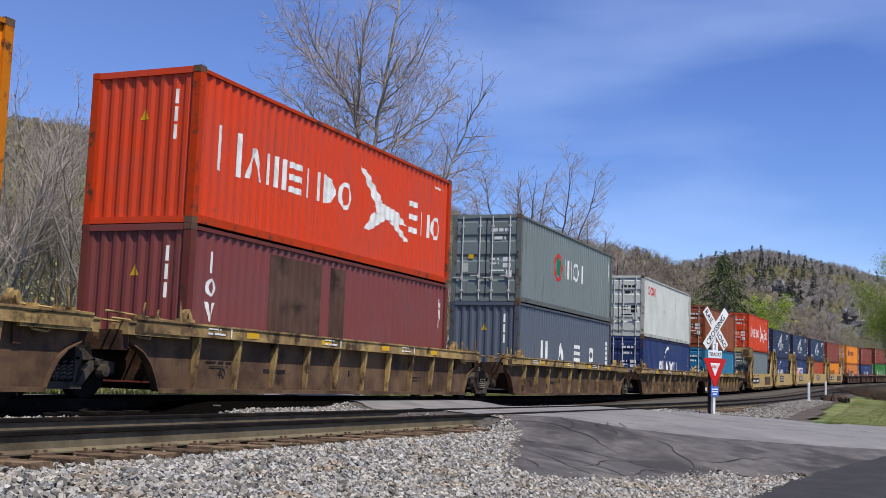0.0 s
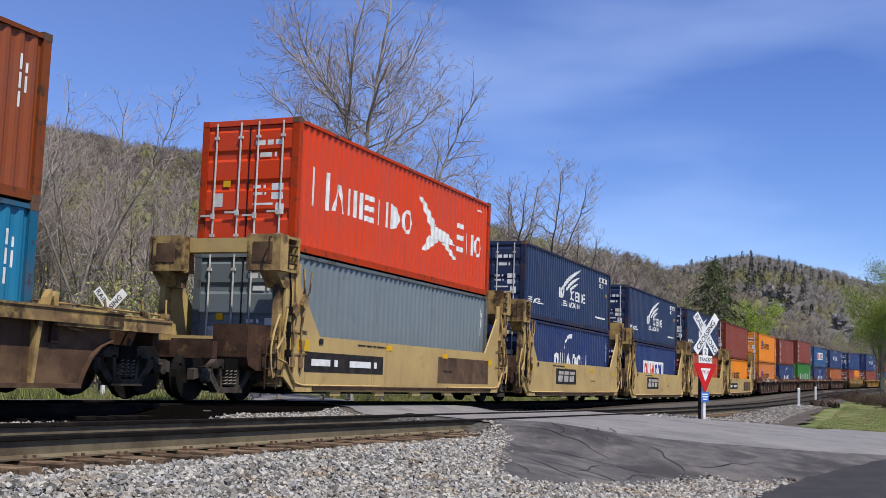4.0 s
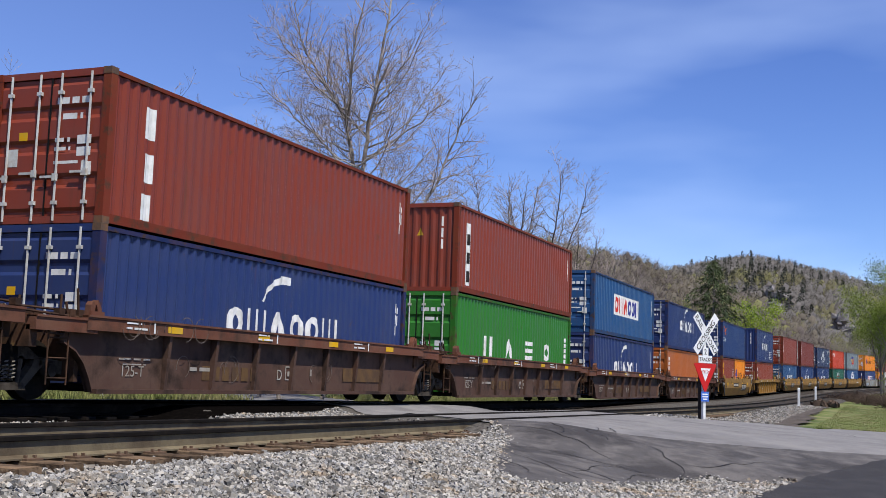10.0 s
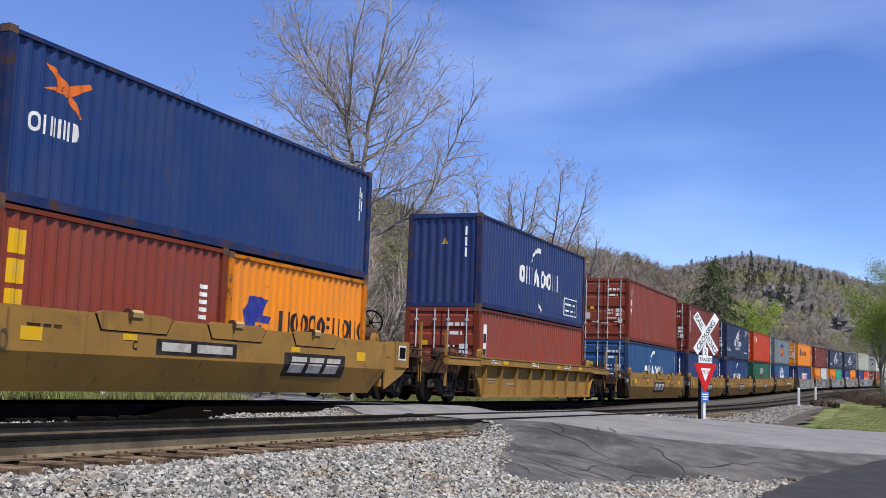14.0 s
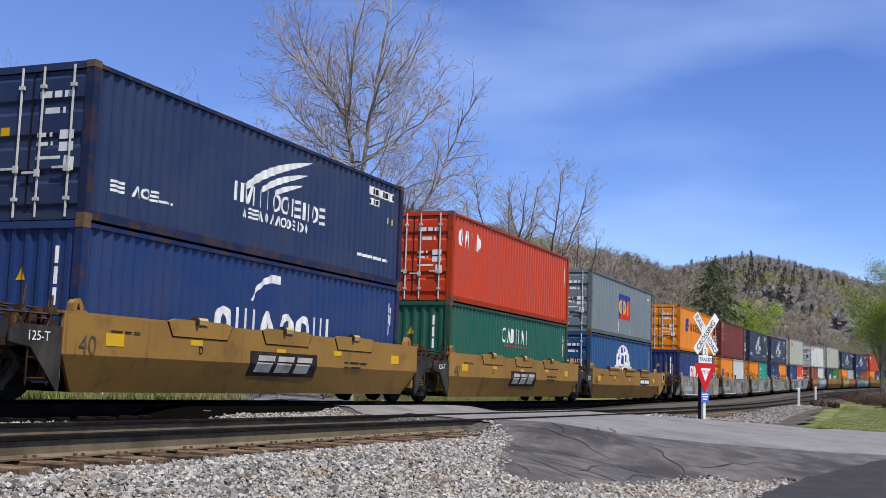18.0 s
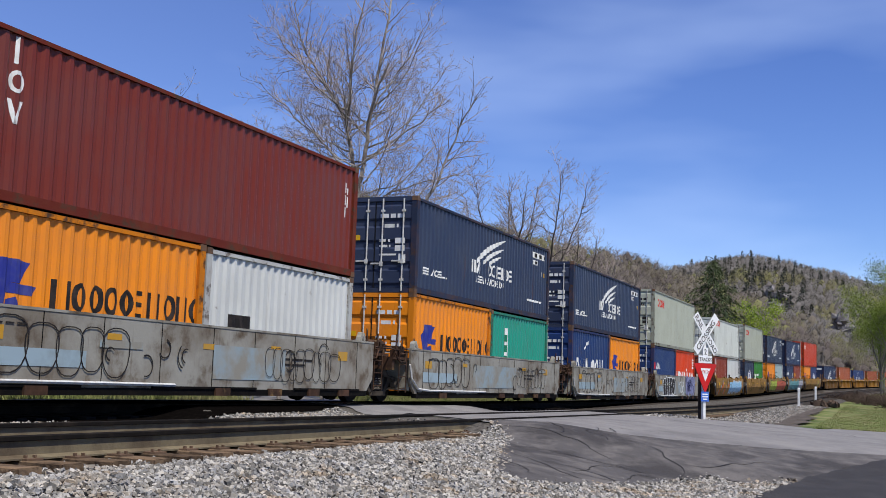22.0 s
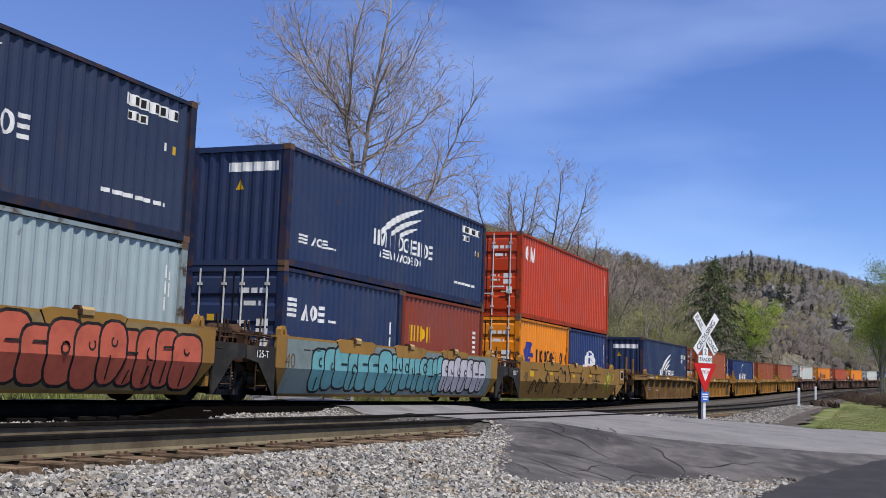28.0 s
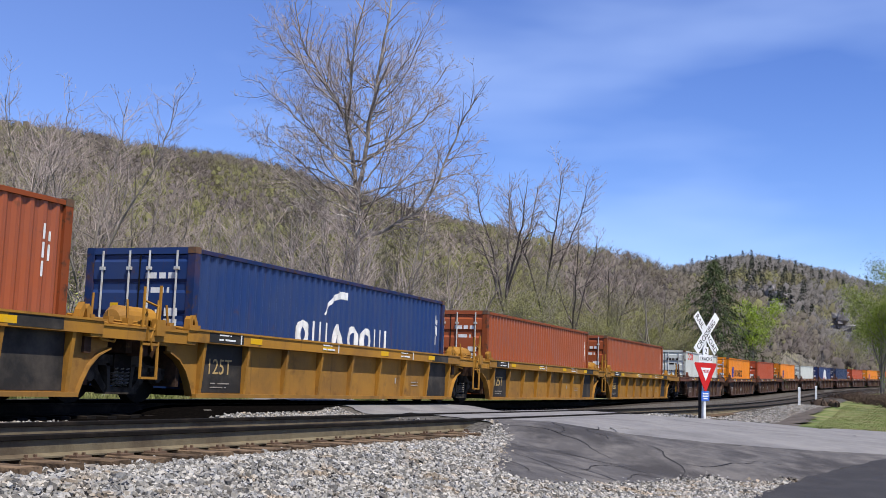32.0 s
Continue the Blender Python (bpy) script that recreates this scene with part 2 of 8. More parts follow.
def ground(x, y):
    """Height of the ground, rail heads being at 0 where the road crosses."""
    up, side = rise(max(x, 0)), bend(max(x, 0))
    yy = y - side
    low = -0.74 + 0.46 * smooth(14, 34, x) - 0.10 * smooth(2.0, -8.0, y)
    slope = 0.19 - 0.13 * smooth(14, 24, x)
    bed = -0.26 + 0.16 * smooth(38, 60, x) if x < 12 or x > 34 else -0.26 + 0.20 * smooth(15.9, 17.5, x) - 0.20 * smooth(30, 34, x)
    if yy < 5.35:
        z = max(low, bed - slope * (5.35 - yy))
    elif yy < 15.2:
        z = bed - 0.12 * smooth(8.6, 9.6, yy) * smooth(11.6, 10.6, yy)
    else:
        z = bed + 0.02 - 0.10 * smooth(15.2, 17.5, yy)
    return z + up


# ---- mesh helpers ----
class Build:
    """Collects faces for one mesh."""

    def __init__(self):
        self.v, self.f, self.weld = [], [], False

    def add(self, verts, faces):
        k = len(self.v)
        self.v += [tuple(p) for p in verts]
        self.f += [tuple(i + k for i in f) for f in faces]
        return self

    def box(self, x0, x1, y0, y1, z0, z1):
        return self.add([(x, y, z) for x in (x0, x1) for y in (y0, y1) for z in (z0, z1)], [(0, 1, 3, 2), (4, 6, 7, 5), (0, 4, 5, 1), (2, 3, 7, 6), (0, 2, 6, 4), (1, 5, 7, 3)])

    def prism(self, outline, axis, a, b):
        """A convex or plain outline of pairs, swept along an axis from a to b."""
        n = len(outline)
        put = {"x": lambda p, c: (c, p[0], p[1]), "y": lambda p, c: (p[0], c, p[1]), "z": lambda p, c: (p[0], p[1], c)}[axis]
        return self.add([put(p, a) for p in outline] + [put(p, b) for p in outline], [tuple(range(n)), tuple(range(2 * n - 1, n - 1, -1))] + [(i, i + n, (i + 1) % n + n, (i + 1) % n) for i in range(n)])

    def rod(self, p, q, r, n=6, r2=None):
        p, q = Vector(p), Vector(q)
        w = (q - p).normalized()
        u = w.orthogonal().normalized()
        s = w.cross(u)
        r2 = r if r2 is None else r2
        ring = [(math.cos(2 * math.pi * i / n), math.sin(2 * math.pi * i / n)) for i in range(n)]
        return self.add([p + r * (c * u + d * s) for c, d in ring] + [q + r2 * (c * u + d * s) for c, d in ring], [tuple(range(n - 1, -1, -1)), tuple(range(n, 2 * n))] + [(i, (i + 1) % n, (i + 1) % n + n, i + n) for i in range(n)])

    def disc(self, c, axis, rings, n=20):
        """A turned shape: rings of (offset along y, radius) round the y axis."""
        v, f = [], []
        for o, r in rings:
            v += [(c[0] + r * math.cos(2 * math.pi * i / n), c[1] + o, c[2] + r * math.sin(2 * math.pi * i / n)) for i in range(n)]
        for k in range(len(rings) - 1):
            f += [(k * n + i, k * n + (i + 1) % n, (k + 1) * n + (i + 1) % n, (k + 1) * n + i) for i in range(n)]
        f += [tuple(range(n)), tuple(range(len(v) - 1, len(v) - n - 1, -1))]
        return self.add(v, f)

    def tube(self, pts, r, n=5):
        """One bent round bar through points."""
        pts = [Vector(p) for p in pts]
        v, f = [], []
        for i, p in enumerate(pts):
            w = (pts[min(i + 1, len(pts) - 1)] - pts[max(i - 1, 0)]).normalized()
            u = w.cross(Vector((0.31, 0.95, 0.12))).normalized()
            s = w.cross(u)
            v += [p + r * (math.cos(2 * math.pi * k / n) * u + math.sin(2 * math.pi * k / n) * s) for k in range(n)]
        for i in range(len(pts) - 1):
            f += [(i * n + k, i * n + (k + 1) % n, (i + 1) * n + (k + 1) % n, (i + 1) * n + k) for k in range(n)]
        f += [tuple(range(n)), tuple(range(len(v) - 1, len(v) - n - 1, -1))]
        return self.add(v, f)

    def mesh(self, name, *mats):
        me = bpy.data.meshes.new(name)
        me.from_pydata(self.v, [], self.f)
        bm = bmesh.new()
        bm.from_mesh(me)
        if self.weld:
            bmesh.ops.remove_doubles(bm, verts=bm.verts, dist=0.0004)
        bmesh.ops.recalc_face_normals(bm, faces=bm.faces)
        bm.to_mesh(me)
        bm.free()
        for m in mats:
            me.materials.append(m)
        return me


MESHES = {}


def shared(key, maker, *mats):
    """One mesh for all alike parts."""
    if key not in MESHES:
        MESHES[key] = maker().mesh(key[0] if isinstance(key, tuple) else key, *mats)
    return MESHES[key]


def part(name, mesh, parent, m=None, label=""):
    ob = new(name, mesh)
    ob.parent = parent
    if m is not None:
        ob.matrix_basis = m
    return tagged(ob, label)


def thing(name, label, category, m=None, group="", kind=""):
    ob = new(name)
    ob.empty_display_size = 0.2
    if m is not None:
        ob.matrix_basis = m
    return tagged(ob, label, category, group, kind)


def smoothed(me):
    me.polygons.foreach_set("use_smooth", [True] * len(me.polygons))
    return me


# ---- containers ----
PITCH, DEEP = 0.278, 0.036
HALF_W = 1.219


def corrugation(x, length):
    """Depth of the side's corrugation behind its outer face at x from the panel's start."""
    t = (x / PITCH) % 1.0
    if t < 0.26:
        return 0.0
    if t < 0.5:
        return DEEP * (t - 0.26) / 0.24
    if t < 0.76:
        return DEEP
    return DEEP * (1.0 - t) / 0.24


def breaks(length):
    out, k = [], 0
    while k * PITCH < length:
        out += [k * PITCH + f * PITCH for f in (0, 0.26, 0.5, 0.76) if k * PITCH + f * PITCH < length]
        k += 1
    return out + [length]


def wave_panel(length, z0, z1, thick=0.004):
    """A corrugated sheet along x, its outer face at y = 0, facing -y."""
    b = Build()
    xs = breaks(length)
    v, f = [], []
    for x in xs:
        d = corrugation(min(x, length - 1e-6), length)
        v += [(x, d, z0), (x, d, z1)]
    f = [(2 * i, 2 * i + 2, 2 * i + 3, 2 * i + 1) for i in range(len(xs) - 1)]
    return b.add(v, f)


def on_wave(shapes, x0, length, lift=0.004):
    """Flat marks (convex outlines in x, z) laid on a corrugated side that starts at x0."""
    b = Build()
    b.weld = True
    xs = breaks(length)
    for poly in shapes:
        lo, hi = min(p[0] for p in poly), max(p[0] for p in poly)
        for a, c in zip(xs, xs[1:]):
            a, c = a + x0, c + x0
            if c <= lo or a >= hi:
                continue
            cut = poly
            for lim, sign in ((a, 1), (c, -1)):
                out = []
                for p, q in zip(cut, cut[1:] + cut[:1]):
                    ip, iq = sign * (p[0] - lim) >= 0, sign * (q[0] - lim) >= 0
                    if ip:
                        out.append(p)
                    if ip != iq:
                        k = (lim - p[0]) / (q[0] - p[0])
                        out.append((lim, p[1] + k * (q[1] - p[1])))
                cut = out
                if len(cut) < 3:
                    break
            if len(cut) >= 3:
                da, dc = corrugation(a - x0 + 1e-5, length), corrugation(c - x0 - 1e-5, length)
                b.add([(x, (da + (dc - da) * (x - a) / (c - a)) - lift, z) for x, z in cut], [tuple(range(len(cut)))])
    return b


class Glyph(list):
    """Outlines that touch and make one painted shape."""


def rect(x, z, w, h, lean=0.0):
    return [(x, z), (x + w, z), (x + w + lean, z + h), (x + lean, z + h)]


def strokes(x, z, h, widths, gap=0.12, weight=0.22, lean=0.0, seed=1, kinds=""):
    """A row of plain shapes sized like the marks of a painted name: rings (o), bars upright (l, h, m) or level (e), chevrons (v, w) and half discs (d)."""
    rnd = random.Random(seed)
    out = []
    for i, w in enumerate(widths):
        w *= h
        s = min(weight * h, w * 0.42)
        kind = kinds[i % len(kinds)] if kinds else rnd.choice("ohvemd") if w > 0.45 * h else "l"
        if kind == "o":
            ring = Glyph()
            for k in range(14):
                a0, a1 = 2 * math.pi * k / 14, 2 * math.pi * (k + 1) / 14
                ring.append([(x + w / 2 + (w / 2 - d) * math.cos(a), z + h / 2 + (h / 2 - d * 0.8) * math.sin(a)) for a, d in ((a0, 0), (a1, 0), (a1, s), (a0, s))])
            out.append(ring)
        elif kind in "lhm":
            n = "lhm".index(kind) + 1
            t = min(s, w / (2 * n - 0.6))
            for k in range(n):
                out.append(Glyph([rect(x + (w - t) * (k / (n - 1) if n > 1 else 0.5), z, t, h, lean)]))
        elif kind == "e":
            t = min(s, h * 0.22)
            for k in range(3):
                out.append(Glyph([rect(x + lean * k / 2, z + (h - t) * k / 2, w, t)]))
        elif kind in "vw":
            lo, hi = (z, z + h) if kind == "v" else (z + h, z)
            out.append(Glyph([[(x, lo), (x + s, lo), (x + w / 2 + s * 0.45, hi), (x + w / 2 - s * 0.45, hi)], [(x + w - s, lo), (x + w, lo), (x + w / 2 + s * 0.45, hi), (x + w / 2 - s * 0.45, hi)]]))
        else:
            out.append(Glyph([[(x, z)] + [(x + w * math.cos(radians(a)), z + h / 2 + h / 2 * math.sin(radians(a))) for a in range(-90, 91, 20)]]))
        x += w + gap * h
    return out


def arc(cx, cz, r, a0, a1, t0, t1, n=6):
    """A curved, tapering bar."""
    out = []
    for i in range(n):
        q = []
        for k, s in ((i, 1), (i + 1, 1), (i + 1, -1), (i, -1)):
            a, t = radians(a0 + (a1 - a0) * k / n), t0 + (t1 - t0) * k / n
            q.append((cx + (r + s * t / 2) * math.cos(a), cz + (r + s * t / 2) * math.sin(a)))
        out.append(q)
    return [Glyph(out)]


def bars(x, z, w, h, n, gap=0.35):
    """Small upright or level bars that stand for writing too small to read."""
    step, out, i, k = w / n, [], 0, n
    while i < n:
        m = min(n - i, 2 + (7 * k + 3 * i) % 3)
        out.append(rect(x + i * step, z + 0.2 * h, step * (m - 0.55), 0.55 * h))
        i, k = i + m, k + 5
    return out


def column(x, z, w, h, n, gap=0.3):
    if w > 0.1:
        step = h / n
        return [rect(x, z + i * step, w, step * (1 - gap)) for i in range(n)]
    step, out, i, k = h / n, [], 0, n
    while i < n:
        m = min(n - i, 2 + (5 * k + 3 * i) % 4)
        out.append(rect(x + 0.15 * w, z + i * step, 0.7 * w, step * (m - 0.5)))
        i, k = i + m, k + 3
    return out


# each logo: list of (material key, shapes) on a side of length l and height h; x from the front end, z from the base
def logo(kind, l, h):
    W, D, B, R, Y, O = "mark_white", "mark_dark", "mark_blue", "mark_red", "mark_yellow", "mark_orange"
    k = l / 12.192
    tail = [(W, column(l - 0.62, h - 1.25, 0.07, 0.85, 9) + column(l - 0.46, h - 1.0, 0.06, 0.5, 5))]
    if kind == "bird":
        return [(W, strokes(0.72, 1.08, 0.86, [0.95], 0.15, 0.17, 0, 3, "h") + strokes(1.72, 1.12, 0.64, [0.95, 1.2, 0.85, 0.95, 0.9, 1.0], 0.24, 0.20, 0, 5, "vmehdo") + strokes(9.5, 1.1, 0.82, [0.62], 0.1, 0.17, 0, 2, "e") + strokes(10.2, 1.1, 0.62, [0.95, 0.95], 0.2, 0.20, 0, 4, "ho")
                     + [Glyph([[(6.6, 2.28), (7.0, 2.2), (7.9, 1.62), (7.55, 1.42)]]), Glyph([[(7.5, 1.62), (8.75, 1.5), (9.35, 1.22), (8.3, 1.2), (7.6, 1.3)]]), Glyph([[(7.4, 1.3), (8.2, 1.25), (7.2, 0.82), (6.95, 0.85)]]), Glyph([[(8.2, 1.25), (8.8, 1.2), (9.5, 0.82), (9.2, 0.82)]])] + bars(11.05, 2.48, 0.75, 0.1, 4))]
    if kind == "birdshort":
        return [(W, strokes(0.25, 0.85, 0.55, [0.75, 0.75, 0.9, 0.7, 0.7, 0.75], 0.12, 0.2, 0, 5) + strokes(4.55, 0.85, 0.5, [0.6, 0.75, 0.75], 0.12, 0.2, 0, 4) + [[(3.35, 1.6), (3.6, 1.55), (4.0, 1.1), (3.8, 1.0)], [(3.7, 1.15), (4.4, 1.05), (4.3, 0.85), (3.8, 0.9)], [(3.85, 0.95), (4.1, 0.95), (3.7, 0.5), (3.55, 0.55)]] + column(5.4, 1.6, 0.5, 0.6, 4))]
    if kind == "texside":
        return [(W, strokes(0.66 if h > 2.7 else 0.9, 2.05, 0.40, [0.36], 0, 0.2, 0, 1, "l") + strokes(0.62 if h > 2.7 else 0.86, 1.62, 0.34, [0.95], 0, 0.22, 0, 1, "o") + strokes(0.62 if h > 2.7 else 0.86, 1.16, 0.36, [0.9], 0, 0.22, 0, 1, "w"))] + tail
    if kind == "texpatch":
        return [("brown_web", [rect(2.85, 0.75, 2.1, 1.9), rect(5.4, 0.75, 0.75, 1.9)])] + logo("texside", l, h)
    if kind == "oval":
        return [(R, arc(4.38, 1.55, 0.45, 0, 360, 0.14, 0.14, 12)), ("mark_green", [[(4.15, 1.3), (4.6, 1.25), (4.65, 1.8), (4.2, 1.95)]]), (W, strokes(5.2, 1.24, 0.7, [1.35, 1.15, 0.95], 0.22, 0.2, 0, 8, "mol"))] + tail
    if kind == "spaced":
        return [(W, sum([strokes(x, 1.12, 0.62, [1.15], 0, 0.30, 0, 11, "hveo"[i]) for i, x in enumerate((2.6, 4.6, 6.75, 8.8))], []) + column(11.35, 1.1, 0.32, 1.0, 5, 0.25))]
    if kind == "spacedshort":
        return [(W, strokes(0.5, 0.75, 0.8, [0.7, 0.7, 0.7, 0.75], 0.18, 0.28, 0, 11))]
    if kind == "flower":
        z = h - 0.33 if h < 2.7 else h - 0.63
        return [(R, sum([arc(1.32 + 0.43 * q, z, 0.17, 0, 360, 0.09, 0.09, 10) for q in range(3)], []) + [rect(2.46, z - 0.2, 0.2, 0.4)])] + [(D, tail[0][1][:6])]
    if kind in ("swoosh", "swooshlow"):
        z = 1.12 if kind == "swoosh" else 0.92
        return [(W, strokes(3.88, z, 0.62, [0.98, 1.2, 1.1], 0.18, 0.30, 0, 21, "omv") + strokes(6.28, z, 0.62, [0.95, 1.0, 1.2], 0.18, 0.30, 0, 23, "oom") + arc(6.0, z + 0.3, 0.98, 150, 95, 0.05, 0.16, 6) + [rect(5.85, z + 1.2, 0.4, 0.17)])] + tail
    if kind == "swooshmark":
        return logo("swoosh", l, h)[:1] + [(W, arc(6.6, 0.85, 0.55, 200, 260, 0.05, 0.14, 4) + [rect(9.3, 0.35, 1.9, 0.04), rect(9.3, 0.98, 1.9, 0.04), rect(9.3, 0.35, 0.04, 0.66), rect(11.16, 0.35, 0.04, 0.66)] + bars(9.5, 0.72, 1.4, 0.13, 7) + bars(9.5, 0.48, 1.4, 0.13, 8))]
    if kind == "swooshshort":
        return [(W, strokes(0.75, 0.75, 0.72, [0.7, 0.9, 0.85], 0.14, 0.27, 0, 21, "omv") + strokes(3.1, 0.75, 0.72, [0.7, 0.75, 0.9], 0.14, 0.27, 0, 23, "oom") + arc(2.6, 1.35, 0.75, 150, 88, 0.04, 0.16, 5))]
    if kind in ("boxed", "boxedlow"):
        z = 1.08 if kind == "boxed" else 0.93
        return [(W, [rect(3.62, z - 0.1, 5.1, 0.92)]), (R, strokes(3.78, z, 0.72, [1.0, 1.15, 1.05], 0.12, 0.28, 0, 31, "omv"), 0.008), (B, strokes(6.35, z, 0.72, [0.95, 0.95, 1.15], 0.12, 0.28, 0, 33, "oom"), 0.008)] + tail
    if kind in ("globe", "globeshort"):
        x, z = (6.0, 1.28) if kind == "globe" else (3.3, 1.2)
        s = 1.0 if kind == "globe" else 0.62
        return [(W, [[(x + s * 1.42 * math.cos(radians(a)), z + s * 1.0 * math.sin(radians(a))) for a in range(0, 181, 12)], rect(x - 1.65 * s, z - 0.75 * s, 3.5 * s, 0.8 * s)]), (R, strokes(x - 1.55 * s, z - 0.68 * s, 0.68 * s, [0.65, 0.75, 0.7], 0.1, 0.24, 0, 31, "omv"), 0.008), (B, strokes(x + 0.25 * s, z - 0.68 * s, 0.68 * s, [0.62, 0.65, 0.75], 0.1, 0.24, 0, 33, "oom") + [[(x + s * u, z + s * v) for u, v in p] for p in (((-0.35, 0.15), (0.1, 0.12), (0.15, 0.5), (-0.3, 0.55)), ((-0.5, 0.62), (0.0, 0.66), (-0.1, 0.88), (-0.35, 0.9)), ((0.35, 0.3), (0.7, 0.2), (0.62, 0.55), (0.4, 0.6)), ((-0.95, 0.3), (-0.7, 0.35), (-0.8, 0.6)), ((0.1, 0.72), (0.4, 0.7), (0.25, 0.88)), ((0.85, 0.25), (1.1, 0.2), (0.95, 0.5)))], 0.008)] + tail
    if kind == "wing":
        feathers = []
        for p0, p1, p2, fat in (((4.75, 1.42), (5.45, 1.98), (7.35, 2.30), 0.17), ((5.35, 1.44), (5.9, 1.80), (7.12, 1.98), 0.13), ((5.85, 1.44), (6.2, 1.62), (6.92, 1.72), 0.10)):
            n, vane = 7, Glyph()
            edge = []
            for j in range(n + 1):
                u = j / n
                q = [(1 - u) ** 2 * p0[k] + 2 * u * (1 - u) * p1[k] + u * u * p2[k] for k in (0, 1)]
                edge.append((q[0], q[1], 0.02 + fat * math.sin(math.pi * min(1.0, 0.25 + 0.75 * u)) ** 0.7))
            for (xa, za, ta), (xb, zb, tb) in zip(edge, edge[1:]):
                vane.append([(xa, za - ta), (xb, zb - tb), (xb, zb), (xa, za)])
            feathers.append(vane)
        return [(W, feathers + strokes(4.3, 1.0, 0.38, [0.85, 0.8, 0.85], 0.1, 0.2, 0, 41, "hwh") + strokes(5.45, 1.0, 0.38, [0.6, 0.85, 0.85, 0.25, 0.65, 0.6, 0.25, 0.75, 0.65], 0.16, 0.19, 0, 43, "loolelloe") + strokes(4.62, 0.72, 0.21, [0.9, 0.5, 1.0, 0.8, 0.85, 0.9, 0.9, 0.9, 0.8, 0.8, 0.4, 0.8, 0.8], 0.2, 0.24, 0, 45)
                     + [rect(10.2, 2.10, 1.5, 0.2), rect(10.25, 1.86, 0.55, 0.16)] + bars(9.7, 0.52, 1.85, 0.13, 12, 0.25) + [rect(11.3, 1.52, 0.1, 0.15)] + [rect(0.64, 0.56 + 0.075 * i, 0.34, 0.045) for i in range(3)] + strokes(1.2, 0.56, 0.19, [1.2, 1.2, 1.2], 0.1, 0.28, 0.03, 47) + bars(1.95, 0.56, 0.45, 0.08, 5)),
                (Y, [rect(11.55, 1.5, 0.1, 0.15)]), (D, [rect(10.25 + 0.185 * i, 2.13, 0.10 if i % 3 else 0.05, 0.14) for i in range(8)] + [rect(10.3 + 0.17 * i, 1.885, 0.09, 0.11) for i in range(3)], 0.008)]
    if kind == "wingshort":
        return [(W, [rect(0.25, 1.55 + 0.11 * i, 0.42, 0.07) for i in range(4)] + strokes(0.9, 1.5, 0.36, [0.9, 0.9, 0.9], 0.06, 0.25, 0.03, 47) + bars(2.1, 1.5, 0.5, 0.1, 5) + column(5.4, 0.7, 0.07, 1.1, 9))]
    if kind in ("block", "blocklow"):
        z = 1.16 if kind == "block" else 1.04
        return [(B, [Glyph([[(2.05, z), (2.4, z), (2.75, z + 0.78), (2.2, z + 0.78), (1.95, z + 0.5)], [(2.75, z + 0.78), (3.0, z + 0.74), (2.85, z + 0.42), (2.6, z + 0.44)], [(2.6, z + 0.44), (3.15, z + 0.42), (3.05, z + 0.28), (2.54, z + 0.3)]]), Glyph([[(2.5, z), (2.85, z), (2.7, z + 0.24), (2.52, z + 0.2)]])]),
                (D, strokes(3.45, z + 0.06, 0.5, [0.9, 0.68, 0.7, 0.68, 0.7, 0.4, 0.62, 0.3, 0.7, 0.66, 0.7], 0.12, 0.22, 0, 51, "hooooelloho"))]
    if kind == "blockshort":
        return [(B, [Glyph([[(0.75, 1.05), (1.05, 1.05), (1.3, 1.8), (0.9, 1.8), (0.65, 1.5)], [(1.3, 1.8), (1.55, 1.76), (1.4, 1.45), (1.18, 1.45)], [(1.18, 1.45), (1.75, 1.42), (1.65, 1.28), (1.13, 1.3)]]), Glyph([[(1.12, 1.05), (1.45, 1.05), (1.3, 1.25), (1.14, 1.2)]])]),
                (D, strokes(2.05, 1.12, 0.46, [0.95, 0.72, 0.74, 0.72, 0.74, 0.4, 0.66, 0.3, 0.74, 0.7, 0.74], 0.12, 0.22, 0, 51, "hooooelloho"))]
    if kind == "threeletters":
        return [(W, [rect(1.0, h - 1.0, 0.28, 0.55), rect(1.04, h - 1.75, 0.24, 0.5), rect(1.0, h - 2.4, 0.26, 0.45)])] + tail
    if kind == "stack":
        return [(W, [rect(0.72, h - 2.35, 0.42, 1.85)]), (D, column(0.8, h - 2.25, 0.24, 1.65, 3, 0.4), 0.008)] + tail
    if kind == "stacklow":
        return [(W, [rect(0.5, 0.5, 0.3, 1.6)]), (D, column(0.56, 0.6, 0.18, 1.4, 3, 0.4), 0.008)]
    if kind == "goldstack":
        return [(Y, column(0.35, 0.55, 0.34, 1.75, 4, 0.18))] + [(W, column(5.2, 1.2, 0.25, 0.7, 5, 0.45))]
    if kind == "corner":
        return [(W, strokes(0.62, h - 0.92, 0.52, [0.6, 0.72, 0.25], 0.12, 0.22, 0.05, 61, "ovl"))] + tail
    if kind == "cornerlong":
        return [(W, strokes(0.6, h - 0.95, 0.52, [0.65, 0.78, 0.28, 0.25, 0.65], 0.22, 0.22, 0.05, 61, "ovlld"))] + tail
    if kind == "cornerlow":
        return [(W, strokes(0.9, 1.45, 0.6, [0.6, 0.7, 0.25], 0.12, 0.22, 0.05, 61, "ovl"))] + tail
    if kind == "capital":
        return [(W, strokes(4.7, 1.62, 0.48, [0.75, 0.8, 0.66, 0.25, 0.6, 0.8, 0.6], 0.16, 0.18, 0, 71, "ovdllvl")), (R, [rect(4.6, 1.5, 2.7, 0.03)])] + tail
